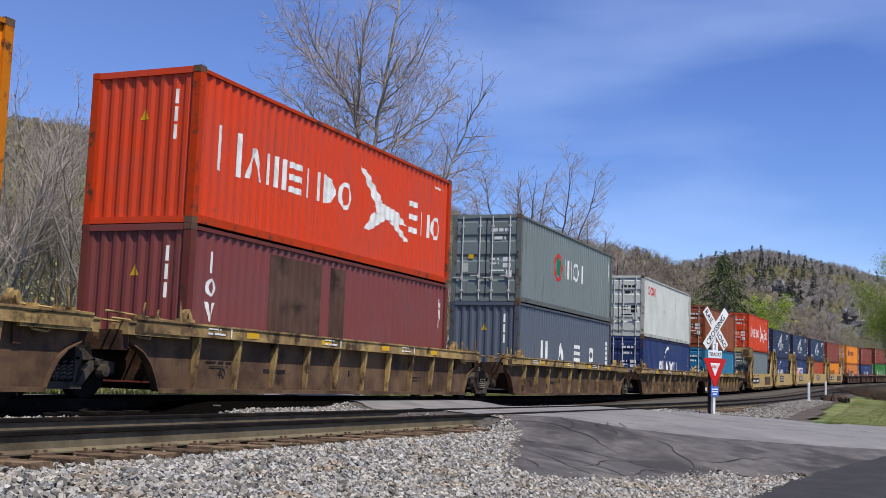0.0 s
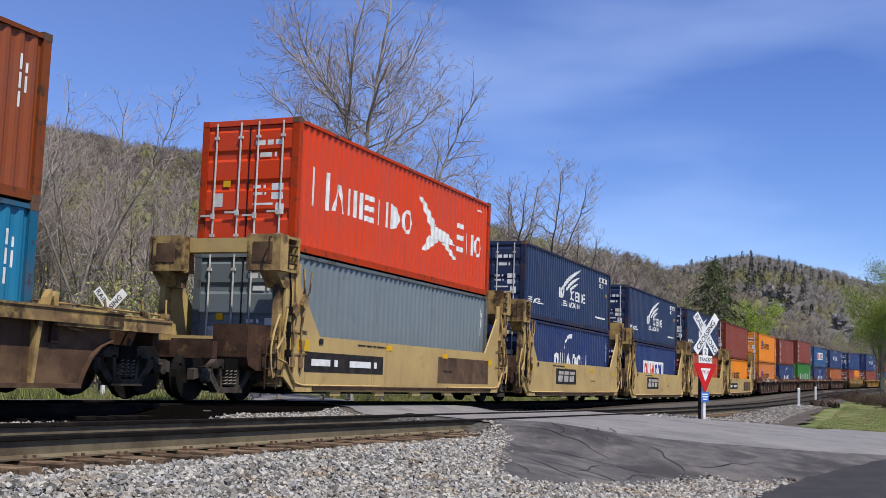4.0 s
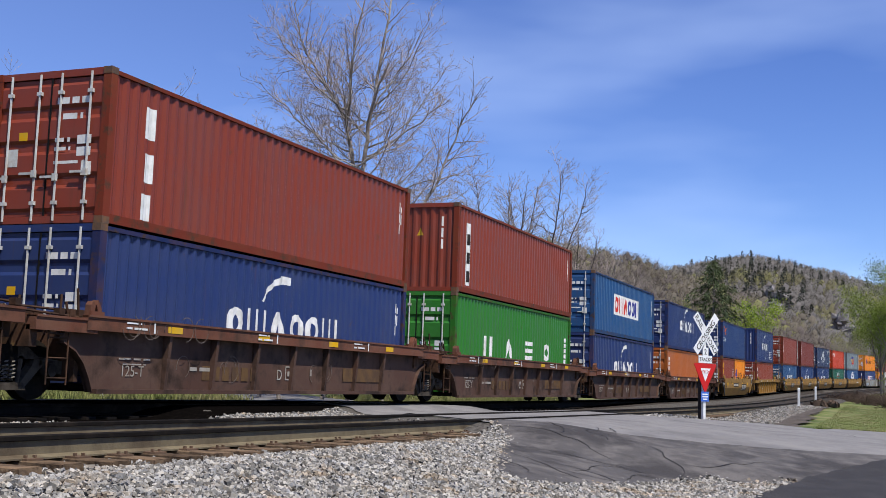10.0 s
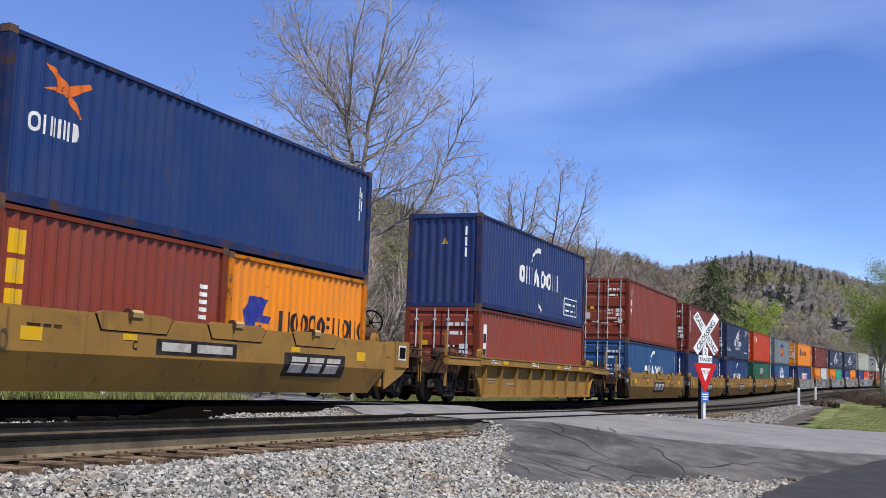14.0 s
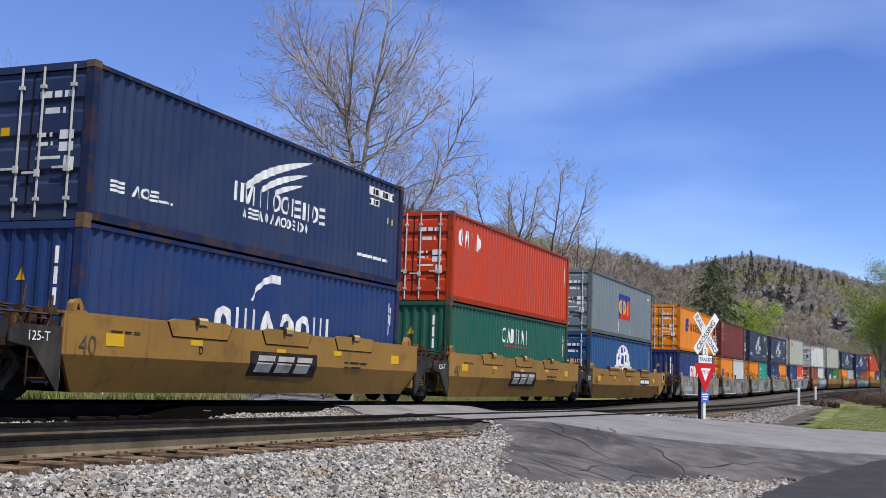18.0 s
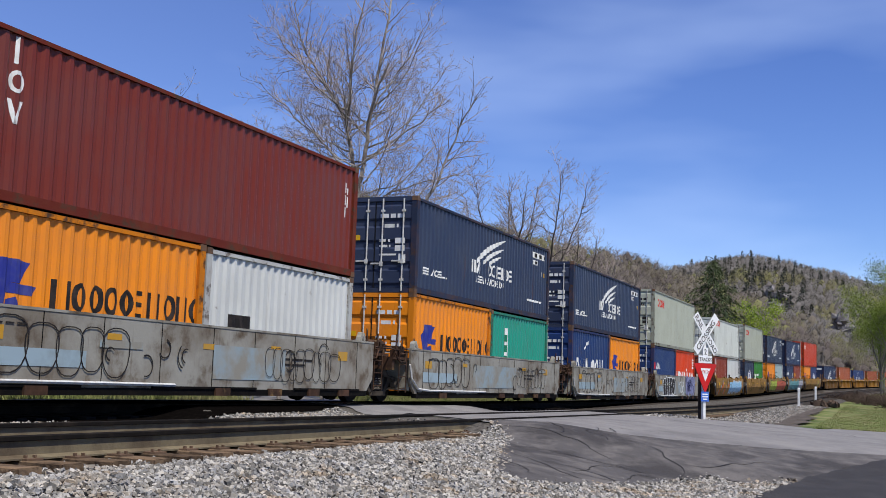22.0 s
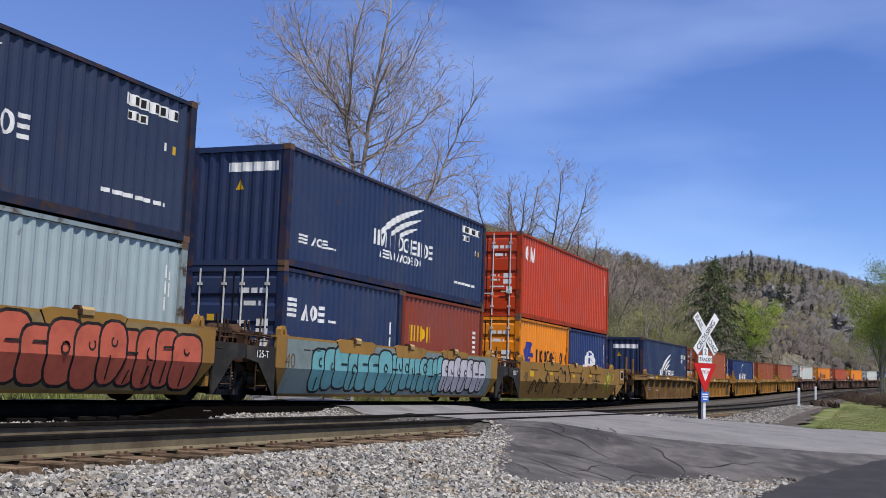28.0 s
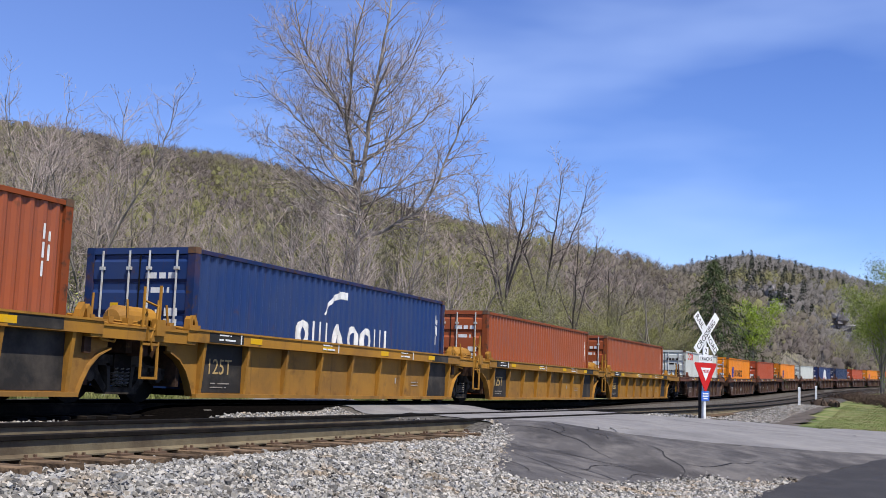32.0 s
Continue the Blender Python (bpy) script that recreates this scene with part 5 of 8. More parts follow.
def bulkhead_car(first, last, gap, label, number, boxed=True):
    """A tan well car with tall guide posts that brace the upper box at both ends."""
    mat, key = M["well_tan"], "bulkhead"
    car = thing("well_car", label, "well car", group="well cars of the train")
    for sy in (-1, 1):
        prof = [(-6.35, 0.24), (6.35, 0.24), (6.75, 0.5), (6.75, 2.55), (6.45, 2.55), (5.6, 1.38), (-5.6, 1.38), (-6.45, 2.55), (-6.75, 2.55), (-6.75, 0.5)]

        def side():
            b = Build()
            b.prism([(-6.35, 0.24), (6.35, 0.24), (6.75, 0.5), (6.75, 1.38), (-6.75, 1.38), (-6.75, 0.5)], "y", -0.03, 0.03)
            b.prism([(5.25, 1.38), (6.80, 1.38), (6.80, 2.85), (6.2, 2.85), (6.2, 2.45)], "y", -0.025, 0.025)
            b.prism([(-5.25, 1.38), (-6.2, 2.45), (-6.2, 2.85), (-6.80, 2.85), (-6.80, 1.38)], "y", -0.025, 0.025)
            return b
        part("side_sheet", shared(("side_sheet", key), side, mat), car, pose(0, sy * 1.47, 0))
        part("bottom_sill", shared(("bottom_sill", key), lambda: [b := Build().box(-6.3, 6.3, -0.05, 0.05, 0.2, 0.3), [b.box(x - 0.25, x + 0.25, -0.045, 0.045, 0.12, 0.2) for x in (-4.5, -2.2, 0, 2.2, 4.5)]][0], mat), car, pose(0, sy * 1.49, 0))
        for sx in (-1, 1):
            post = shared(("guide_post", key), lambda: Build().prism([(-0.30, 0.5), (0.0, 0.5), (0.0, 2.9), (-0.22, 2.9)], "y", -0.05, 0.08).box(-0.44, -0.30, -0.05, 0.05, 0.9, 1.0), M["well_stained"])
            part("guide_post", post, car, pose(sx * 6.72, sy * 1.38, 0, 0, 0, 0 if sx < 0 else 180))
            flip = pose(sx * 6.42, sy * 1.30, 0) @ Matrix.Diagonal((-sx, -sy, 1, 1))
            head = shared(("guide_head", key), lambda: Build().box(-0.82, -0.50, -0.28, 0.50, 2.62, 3.36).box(-0.10, -0.02, -0.28, 0.30, 2.62, 3.36).box(-0.50, -0.10, 0.02, 0.30, 2.62, 3.36).box(-0.50, -0.10, -0.25, 0.02, 2.62, 2.68).box(-0.50, -0.10, -0.25, 0.02, 3.30, 3.35).prism([(-0.48, 2.30), (-0.14, 2.30), (-0.04, 2.615), (-0.80, 2.615)], "y", -0.20, 0.2), M["well_stained"])
            hd = part("guide_head", head, car, flip)
            rung = shared(("head_rung",), lambda: Build().rod((-0.52, -0.26, 0), (-0.02, -0.26, 0), 0.022, 5), M["deck"])
            for z in (2.80, 2.98, 3.16):
                part("head_rung", rung, hd, pose(0, 0, z))
            # added dark inset: the open compartment's shade given as colour
            part("head_lining", shared(("head_lining",), lambda: Build().box(-0.495, -0.105, -0.04, 0.016, 2.69, 3.29).box(-0.36, -0.29, -0.20, -0.1, 2.66, 3.32), M["deck"]), hd)
            part("head_plate", shared(("head_plate",), lambda: Build().box(-0.835, -0.822, -0.10, 0.36, 2.80, 3.20), M["well_rust"]), hd)
            part("foot_rung", shared(("foot_rung",), lambda: Build().tube([(-0.9, -0.1, 2.75), (-0.97, -0.1, 2.75), (-0.97, -0.1, 3.28), (-0.9, -0.1, 3.28)], 0.02), M["deck"]), hd)
            rig = shared(("brake_rod", key), lambda: Build().tube([(-0.28, 0, 2.7), (-0.22, -0.03, 2.2), (-0.25, -0.05, 1.9)], 0.02).box(-0.34, -0.18, -0.06, 0.0, 1.75, 1.92).box(-0.30, -0.2, -0.06, 0.0, 1.3, 1.62).rod((-0.25, -0.04, 1.3), (-0.25, -0.04, 0.75), 0.03, 6).box(-0.33, -0.17, -0.07, 0.0, 0.9, 1.05), M["under"])
            part("brake_rod", rig, car, pose(sx * 6.42, sy * 1.505, 0, 0, 0, 0 if (sx < 0) == (sy < 0) else 180))
            trim = shared(("trim_pipe", key), lambda: Build().tube([(0.0, 0, 1.9), (-0.12, 0, 1.3), (-0.35, 0, 1.05), (-0.3, 0, 0.85), (0.05, 0, 0.78), (0.42, 0, 0.38), (0.75, 0, 0.33), (4.6, 0, 0.33)], 0.026), mat)
            part("trim_pipe", trim, car, pose(sx * 6.75, sy * 1.535, 0) @ Matrix.Diagonal((-sx, 1, 1, 1)))
            pipe = shared(("brake_pipe", key), lambda: Build().tube([(-0.25 - 0.28 * math.sin(i * 0.32), 0, 1.75 - 0.16 * i) for i in range(9)], 0.022), mat)
            part("brake_pipe", pipe, car, pose(sx * 6.75, sy * 1.5, 0, 0, 0, 0 if sx < 0 else 180))
    for sx in (-1, 1):
        part("cross_beam", shared(("cross_beam", sx), lambda: Build().box(sx * 6.66 - 0.14, sx * 6.66 + 0.14, -1.2, 1.2, 3.05 if (first and sx < 0) else 2.9, 3.35), mat), car) if ((first and sx < 0) or (last and sx > 0)) else None
    # rusty joint pan, jacking rods and pipes at the ends
    for sx in (-1, 1):
        pan = shared(("joint_pan",), lambda: Build().prism([(-0.52, 0.86), (-0.45, 0.70), (-0.15, 0.60), (0.30, 0.62), (0.42, 0.78), (0.42, 1.52), (-0.52, 1.50)], "y", -1.30, -0.5).box(-0.5, 0.4, -0.5, 0.5, 0.9, 1.2), M["deck"])
        part("joint_pan", pan, car, pose(sx * 7.32, 0, 0), "curved rusty pan at the joint")
        rods = shared(("hanging_gear", sx), lambda: [b := Build(), [b.tube([(dx, -0.02, 2.75), (dx + 0.05 * k, -0.05, 2.1), (dx - 0.03, -0.03, 1.5), (dx + 0.02, -0.03, 0.62)], 0.028).prism([(dx - 0.12, 1.80 + 0.2 * k), (dx - 0.03, 1.72 + 0.2 * k), (dx + 0.08, 1.76 + 0.2 * k), (dx + 0.12, 1.96 + 0.2 * k), (dx - 0.04, 2.02 + 0.2 * k)], "y", -0.09, 0.0).prism([(dx - 0.08, 1.38 - 0.1 * k), (dx + 0.08, 1.38 - 0.1 * k), (dx + 0.02, 1.15 - 0.1 * k), (dx - 0.03, 1.15 - 0.1 * k)], "y", -0.08, 0.0).box(dx - 0.06, dx + 0.06, -0.06, 0.0, 0.7, 0.92) for k, dx in enumerate((0.0, 0.34))], b.tube([(0.34, -0.04, 2.05), (0.56, -0.05, 2.3), (0.62, -0.05, 2.72)], 0.02).box(-0.3, 0.6, -0.02, 0.0, 1.42, 1.47).box(-0.3, 0.6, -0.02, 0.0, 0.96, 1.0)][0], M["well_stained"])
        part("hanging_gear", rods, car, pose(sx * 6.45, -1.50, 0))
    lower = shared(("lower_channel", key), lambda: Build().box(-5.6, 5.6, -0.05, 0.02, 0.245, 0.32), M["deck"])
    part("lower_channel", lower, car, pose(0, -1.53, 0))
    part("well_floor", shared("well_floor", sum_floor, M["under"]), car)
    bh = shared(("bulkhead", key), lambda: Build().box(-6.7, -6.6, -1.4, 1.4, 0.3, 1.3), mat)
    part("bulkhead", bh, car)
    part("bulkhead", bh, car, pose(0, 0, 0, 0, 0, 180))
    if boxed:
        flat_marks("emblem_panel", (key, "a"), [rect(-3.0, 0.62, 2.7, 0.56)], M["mark_dark"], car, -1.506, "black panel with pale block emblem")
        flat_marks("emblem_mark", (key, "b"), comb(-2.75, 0.71, 2.2, 0.38), M["mark_worn"], car, -1.511)
    else:
        flat_marks("number_panel", (key, "a"), [rect(-5.9, 0.62, 3.9, 0.42)], M["mark_dark"], car, -1.506)
        flat_marks("number_mark", (key, "b"), bars(-5.6, 0.70, 1.4, 0.26, 4) + bars(-3.8, 0.70, 1.6, 0.26, 5), M["mark_white"], car, -1.511)
        flat_marks("faded_patch", (key, "c"), [rect(1.5, 0.45, 4.0, 0.7)], M["well_rust"], car, -1.505)
    for i, r in enumerate((rect(-6.2, 1.05, 0.5, 0.24), rect(-1.9, 1.2, 0.4, 0.12), rect(1.8, 1.12, 0.4, 0.12), rect(5.5, 1.0, 0.3, 0.2))):
        flat_marks("reflector_strip", (key, i), [r], M["mark_yellow"], car, -1.507)
    flat_marks("side_marking", (key, number), bars(-3.4, 1.24, 1.6, 0.06, 14) + bars(1.9, 0.75, 0.7, 0.05, 7) + [rect(-5.3, 1.22, 0.18, 0.12)], M["mark_dark"], car, -1.508)
    ends(car, "bulkhead", mat, first, last, gap, number)
    return car


# ---- ground, ballast, road, track ----
from mathutils.geometry import delaunay_2d_cdt

M["grass"] = material("rough_spring_grass", (0.125, 0.16, 0.045), 0.9, 0, 0.8, 20, 0.6, (0.22, 0.205, 0.10), (0.42, 0.60), 0, (0.055, 0.085, 0.02), 0.16, (0.48, 0.62), coords="Object")
M["litter"] = material("leaf_litter", (0.20, 0.178, 0.150), 0.95, 0, 0.5, 3, 0.02, (0.21, 0.20, 0.11), (0.45, 0.65), 0, (0.15, 0.13, 0.11), 0.12, (0.45, 0.7))
M["rock"] = material("pale_weathered_rock", (0.34, 0.32, 0.31), 0.9, 0, 0.8, 1.5, 0.4, (0.16, 0.14, 0.135), (0.42, 0.6))
# bed coloured dark for the shade in the gaps between stones
M["gravel"] = material("gap_shade_limestone", (0.13, 0.12, 0.105), 0.9, 0, 1.0, 22, 16, (0.045, 0.04, 0.036), (0.4, 0.62), 0, (0.09, 0.075, 0.06), 0.6, (0.5, 0.75))
M["stone"] = island(material("ballast_stone", (0.365, 0.34, 0.30), 0.9, 0, 0.4, 40, 9, (0.285, 0.28, 0.275), (0.45, 0.6), 0, (0.33, 0.265, 0.195), 3.0, (0.52, 0.66), spec=0.05), 0.30, 1.42)
M["asphalt"] = material("worn_grey_asphalt", (0.20, 0.192, 0.19), 0.85, 0, 0.6, 60, 1.8, (0.235, 0.225, 0.218), (0.42, 0.6), 0, (0.155, 0.148, 0.147), 0.7, (0.48, 0.66), spec=0.2)
M["asphalt_dark"] = material("patched_dark_asphalt", (0.087, 0.081, 0.080), 0.9, 0, 0.6, 60, 2.6, (0.135, 0.124, 0.118), (0.45, 0.62), 0, (0.050, 0.046, 0.046), 0.8, (0.47, 0.60), spec=0.2)
M["asphalt_new"] = material("fresh_black_asphalt", (0.032, 0.030, 0.031), 0.9, 0, 0.4, 60, 2, (0.044, 0.041, 0.041), spec=0.25)
# shade under the train, held in the ballast's near-black colour
M["ballast_dark"] = material("shade_black_ballast", (0.0035, 0.003, 0.0028), 0.95, 0, 1.0, 22, 14, (0.009, 0.0075, 0.0065), (0.5, 0.75), spec=0.0)
M["ballast_brown"] = material("sooty_brown_ballast", (0.040, 0.034, 0.029), 0.95, 0, 1.0, 18, 9, (0.075, 0.062, 0.05), (0.45, 0.68), spec=0.05)
M["dirt"] = material("bare_grey_brown_dirt", (0.12, 0.10, 0.085), 0.95, 0, 0.8, 12, 2, (0.07, 0.06, 0.052), (0.4, 0.6))


def sheet(name, outline, step, lift, mat, label, jitter=0.0, seed=1):
    """A sheet that follows the ground inside an outline."""
    rnd = random.Random(seed)
    edge = []
    for p, q in zip(outline, outline[1:] + outline[:1]):
        n = max(1, int(math.dist(p, q) / (step * 0.5)))
        for i in range(n):
            k = i / n
            edge.append((p[0] + (q[0] - p[0]) * k + (rnd.uniform(-jitter, jitter) if jitter else 0), p[1] + (q[1] - p[1]) * k + (rnd.uniform(-jitter, jitter) if jitter else 0)))
    xs, ys = [p[0] for p in edge], [p[1] for p in edge]
    pts = list(edge)

    def inside(x, y):
        c = False
        for p, q in zip(edge, edge[1:] + edge[:1]):
            if (p[1] > y) != (q[1] > y) and x < (q[0] - p[0]) * (y - p[1]) / (q[1] - p[1]) + p[0]:
                c = not c
        return c
    x = min(xs)
    while x < max(xs):
        y = min(ys)
        while y < max(ys):
            if inside(x, y):
                pts.append((x, y))
            y += step
        x += step
    n = len(edge)
    r = delaunay_2d_cdt([Vector(p) for p in pts], [(i, (i + 1) % n) for i in range(n)], [list(range(n))], 1, 1e-4)
    me = bpy.data.meshes.new(name)
    me.from_pydata([(v.x, v.y, ground(v.x, v.y) + lift) for v in r[0]], [], [tuple(f) for f in r[2]])
    bm = bmesh.new()
    bm.from_mesh(me)
    bmesh.ops.recalc_face_normals(bm, faces=bm.faces)
    if sum(f.normal.z for f in bm.faces) < 0:
        bmesh.ops.reverse_faces(bm, faces=bm.faces)
    bm.to_mesh(me)
    bm.free()
    me.materials.append(mat)
    smoothed(me)
    return tagged(new(name, me), label, name.replace("_", " "), kind="structure")


def hill(x, y):
    """Height of the land far from the line."""
    r, az = math.hypot(x, y), math.degrees(math.atan2(x, y))
    prof1 = np.interp(az, [-60, 0, 30, 46, 49, 52, 58, 63, 68, 73, 77, 81, 86, 92, 110], [5, 7, 8.5, 9.0, 8.9, 8.5, 8.4, 7.2, 6.0, 5.15, 4.55, 3.4, 2.1, 0.8, 0])
    prof2 = np.interp(az, [70, 74, 78, 81, 83, 86, 89, 95, 104], [0, 4.0, 4.8, 5.4, 5.7, 5.2, 4.3, 3.5, 2.5])
    h1 = math.tan(radians(prof1)) * 420 * smooth(95, 420, r) * (1 - 0.25 * smooth(420, 900, r))
    h2 = math.tan(radians(prof2)) * 760 * smooth(330, 760, r)
    bumpy = (noise.noise(Vector((x * 0.012, y * 0.012, 0))) * 2.4 + noise.noise(Vector((x * 0.04, y * 0.04, 3))) * 0.8) * smooth(90, 250, r)
    return max(h1, h2) + bumpy


def land(x, y):
    k = smooth(60, 120, math.hypot(x, y))
    base = ground(min(x, 260), y) if x > -40 else ground(-40, y)
    off = y - TRACK_Y - bend(max(x, 0))
    clear = smooth(14, 60, off) if off > 0 else smooth(-20, -120, off) * smooth(250, 500, x)
    return base + hill(x, y) * k * clear


def ground_sheet():
    xs = sorted(set([*np.arange(-60, 80, 2.0), *np.arange(80, 260, 6.0), *np.arange(260, 1200, 18.0), -3000, -800, -300, -150, -90, 1400, 2000, 4000]))
    ys = sorted(set([*np.arange(-30, 24, 1.0), *np.arange(24, 120, 4.0), *np.arange(120, 760, 16.0), -3000, -900, -300, -120, -60, 900, 1400, 2500, 4000]))
    v = [(x, y, land(x, y) - (0.08 if -30 < x < 36 and -8 < y < 18 else 0.03)) for x in xs for y in ys]
    m = len(ys)
    f = [(i * m + j, (i + 1) * m + j, (i + 1) * m + j + 1, i * m + j + 1) for i in range(len(xs) - 1) for j in range(m - 1)]
    me = bpy.data.meshes.new("ground")
    me.from_pydata(v, [], f)
    me.materials.append(M["grass"])
    me.materials.append(M["litter"])
    for p in me.polygons:
        c = p.center
        if c.y > 24 and math.hypot(c.x, c.y) > 60 or c.x > 330:
            p.material_index = 1
    return tagged(new("ground", smoothed(me)), "spring grass and leaf-littered ground rising to wooded hills", "ground", kind="structure")


ground_sheet()
APRON = [(17.43, 6.26), (17.44, 6.16), (16.48, 5.61), (15.69, 5.26), (15.49, 5.26), (14.28, 4.89), (13.22, 4.59), (12.68, 4.42), (12.41, 4.27), (12.30, 4.10), (12.19, 3.93), (12.42, 3.77), (12.88, 3.64), (13.44, 3.45), (14.15, 3.28), (14.99, 3.10), (15.97, 2.91), (16.60, 2.56), (16.54, 2.08), (16.98, 1.75), (17.28, 1.55)]
FRESH = [(12.0, 1.78), (14.87, 1.70), (16.2, 1.60), (17.08, 1.43), (17.88, 1.28), (19.12, 0.95), (20.08, 0.65), (20.99, 0.34)]
SEAM = [(18.3, 6.3), (18.1, 5.4), (18.5, 4.3), (19.2, 3.5), (19.9, 2.7), (20.5, 1.84), (21.2, 0.96), (21.6, 0.35), (22.2, -2.0), (23.5, -7.0)]
STONY = [(3.0, 5.4), (3.0, 3.0), (8.0, 1.6), (12.0, 1.7), (14.87, 1.66), (17.3, 1.42)] + APRON[::-1]
sheet("ballast_bed", [(-12, 1.0), (3, 0.6), (8, 0.6), (12, 0.6), (17.6, 0.8), (18.0, 1.8), (15.0, 3.6), (14.0, 4.4), (17.5, 5.7), (19.0, 6.3), (21.5, 8.6), (24.0, 11.3), (29.0, 16.6), (-12, 16.6)], 0.45, 0.01, M["gravel"], "crushed stone ballast under and beside the tracks, gap shade painted in")
far_bed = [(26.5, 5.9), (27.4, 4.7), (30.0, 3.9), (36.0, 3.5), (44, 4.0), (62, 4.3), (100, 4.4)]
sheet("ballast_bed", far_bed + [(x, 4.4 + bend(x)) for x in range(115, 300, 15)] + [(x, 16.8 + bend(x)) for x in range(290, 100, -15)] + [(100, 16.8), (36, 16.6), (31, 10.0), (28.0, 6.4)], 1.4, 0.012, M["gravel"], "crushed stone ballast along the line beyond the road, gap shade painted in")
# strip that paints the train's shade onto the ballast below it
sheet("stained_ballast", [(-40, 11.8), (12.5, 11.75), (14.2, 11.45), (15.8, 11.1), (18, 10.98), (20.6, 11.05), (22.5, 11.6), (32, 11.75), (100, 11.75)] + [(x, 11.75 + bend(x)) for x in range(115, 300, 15)] + [(x, 15.0 + bend(x)) for x in range(285, 100, -15)] + [(100, 15.0), (-40, 15.0)], 0.6, 0.030, M["ballast_dark"], "ballast under the train, its shade painted in near black", 0.05)
sheet("stained_ballast", [(33.2, 11.7), (29.3, 6.5), (29.6, 5.75), (34, 5.5), (60, 5.4), (100, 5.3)] + [(x, 5.3 + bend(x)) for x in range(115, 300, 15)] + [(x, 11.7 + bend(x)) for x in range(285, 100, -15)] + [(100, 11.7)], 0.8, 0.026, M["ballast_brown"], "sooty brown ballast round the nearer track beyond the road", 0.05)
sheet("road", [(17.4, 6.3), (16.9, 5.8), (18.0, 5.3), (18.4, 4.2), (19.1, 3.4), (19.8, 2.6), (20.4, 1.8), (21.1, 0.9), (21.5, 0.3), (22.1, -2.1), (23.4, -7.0), (38.0, -7.0), (34.0, -3.0), (31.75, 0.51), (32.3, 1.75), (30.6, 2.75), (30.0, 3.4), (28.37, 4.56), (27.6, 5.6), (28.4, 6.5), (33.0, 11.3), (38.5, 16.6), (50, 28), (42, 31), (28.0, 16.6), (24.2, 12.8), (21.6, 10.2), (19.6, 8.4)], 0.6, 0.032, M["asphalt"], "worn grey asphalt road crossing the tracks", 0.04)
sheet("road_apron", APRON + FRESH[3:] + [(21.2, -2.0), (22.4, -7.0)] + SEAM[::-1], 0.4, 0.038, M["asphalt_dark"], "darker patched asphalt apron with ragged edges", 0.035, 4)
sheet("road_patch", FRESH + [(21.6, -2.0), (21.5, -9.0), (4.0, -9.0), (4.0, 0.6)], 0.5, 0.05, M["asphalt_new"], "fresh black asphalt lane", 0.035, 6)
sheet("dirt_strip", [(30.2, 3.6), (31.4, 2.9), (34, 2.75), (36, 3.15), (39, 2.8), (42, 3.2), (47, 3.3), (50, 3.75), (56, 3.7), (64, 4.1), (75, 4.2), (75, 4.6), (66, 4.9), (58, 4.5), (50, 4.7), (44, 4.2), (39, 4.3), (35, 3.7), (33, 3.9)], 0.5, 0.03, M["dirt"], "ragged strip of bare grey-brown dirt at the grass edge", 0.16, 7)


def cracks():
    """Open cracks and a trench seam in the old asphalt."""
    rng = np.random.default_rng(12)
    V, F = [], []
    for x, y, a, n in ((12.9, 4.1, 10, 16), (14.2, 3.9, -35, 14), (15.5, 4.6, -60, 14), (17.9, 2.3, -50, 12), (18.2, 4.6, -70, 22), (19.4, 3.2, -55, 16), (14.6, 3.3, 5, 12), (20.5, 5.5, 35, 22), (22.5, 4.2, -45, 20), (16.9, 4.9, 12, 14), (24.0, 3.0, 60, 18), (26.0, 1.5, 15, 18), (13.6, 4.5, -25, 20), (13.2, 3.4, 20, 18), (15.0, 5.0, -8, 20), (16.2, 3.9, 25, 22), (16.8, 3.0, -75, 14), (15.9, 2.9, 15, 16), (17.2, 4.2, -15, 16), (14.0, 3.0, 62, 12)):
        a = radians(a)
        for k in range(n):
            w = 0.009 * math.sin(math.pi * (k + 0.5) / n) + 0.003
            m = len(V)
            V += [(x - w * math.sin(a), y + w * math.cos(a), ground(x, y) + 0.044), (x + w * math.sin(a), y - w * math.cos(a), ground(x, y) + 0.044)]
            if k:
                F.append((m - 2, m - 1, m + 1, m))
            a += rng.normal() * 0.28
            x, y = x + 0.13 * math.cos(a), y + 0.13 * math.sin(a)
    me = bpy.data.meshes.new("road_cracks")
    me.from_pydata(V, [], F)
    me.materials.append(M["asphalt_new"])
    tagged(new("road_cracks", me), "dark open cracks in the old asphalt", "cracks", kind="stuff")


cracks()


def rail_mesh(pts, off, dusky):
    """A flat-bottomed rail along a line of (x, y, z)."""
    prof = [(-0.076, -0.185), (0.076, -0.185), (0.076, -0.172), (0.012, -0.15), (0.012, -0.045), (0.037, -0.038), (0.037, -0.008), (0.025, 0.0), (-0.025, 0.0), (-0.037, -0.008), (-0.037, -0.038), (-0.012, -0.045), (-0.012, -0.15), (-0.076, -0.172)]
    b = Build()
    n = len(prof)
    v, f = [], []
    for x, y, z in pts:
        v += [(x, y + off + p[0], z + p[1]) for p in prof]
    for k in range(len(pts) - 1):
        f += [(k * n + i, k * n + (i + 1) % n, (k + 1) * n + (i + 1) % n, (k + 1) * n + i) for i in range(n)]
    b.add(v, f)
    # on the train's track the shade below it is put into the rail colour
    me = b.mesh("rail", M["rail_head"] if dusky else M["rail_side"], M["rail_top"], M["rail_head"])
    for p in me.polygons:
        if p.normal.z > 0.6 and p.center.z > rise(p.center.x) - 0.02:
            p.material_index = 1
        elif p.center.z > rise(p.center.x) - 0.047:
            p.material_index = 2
    return me


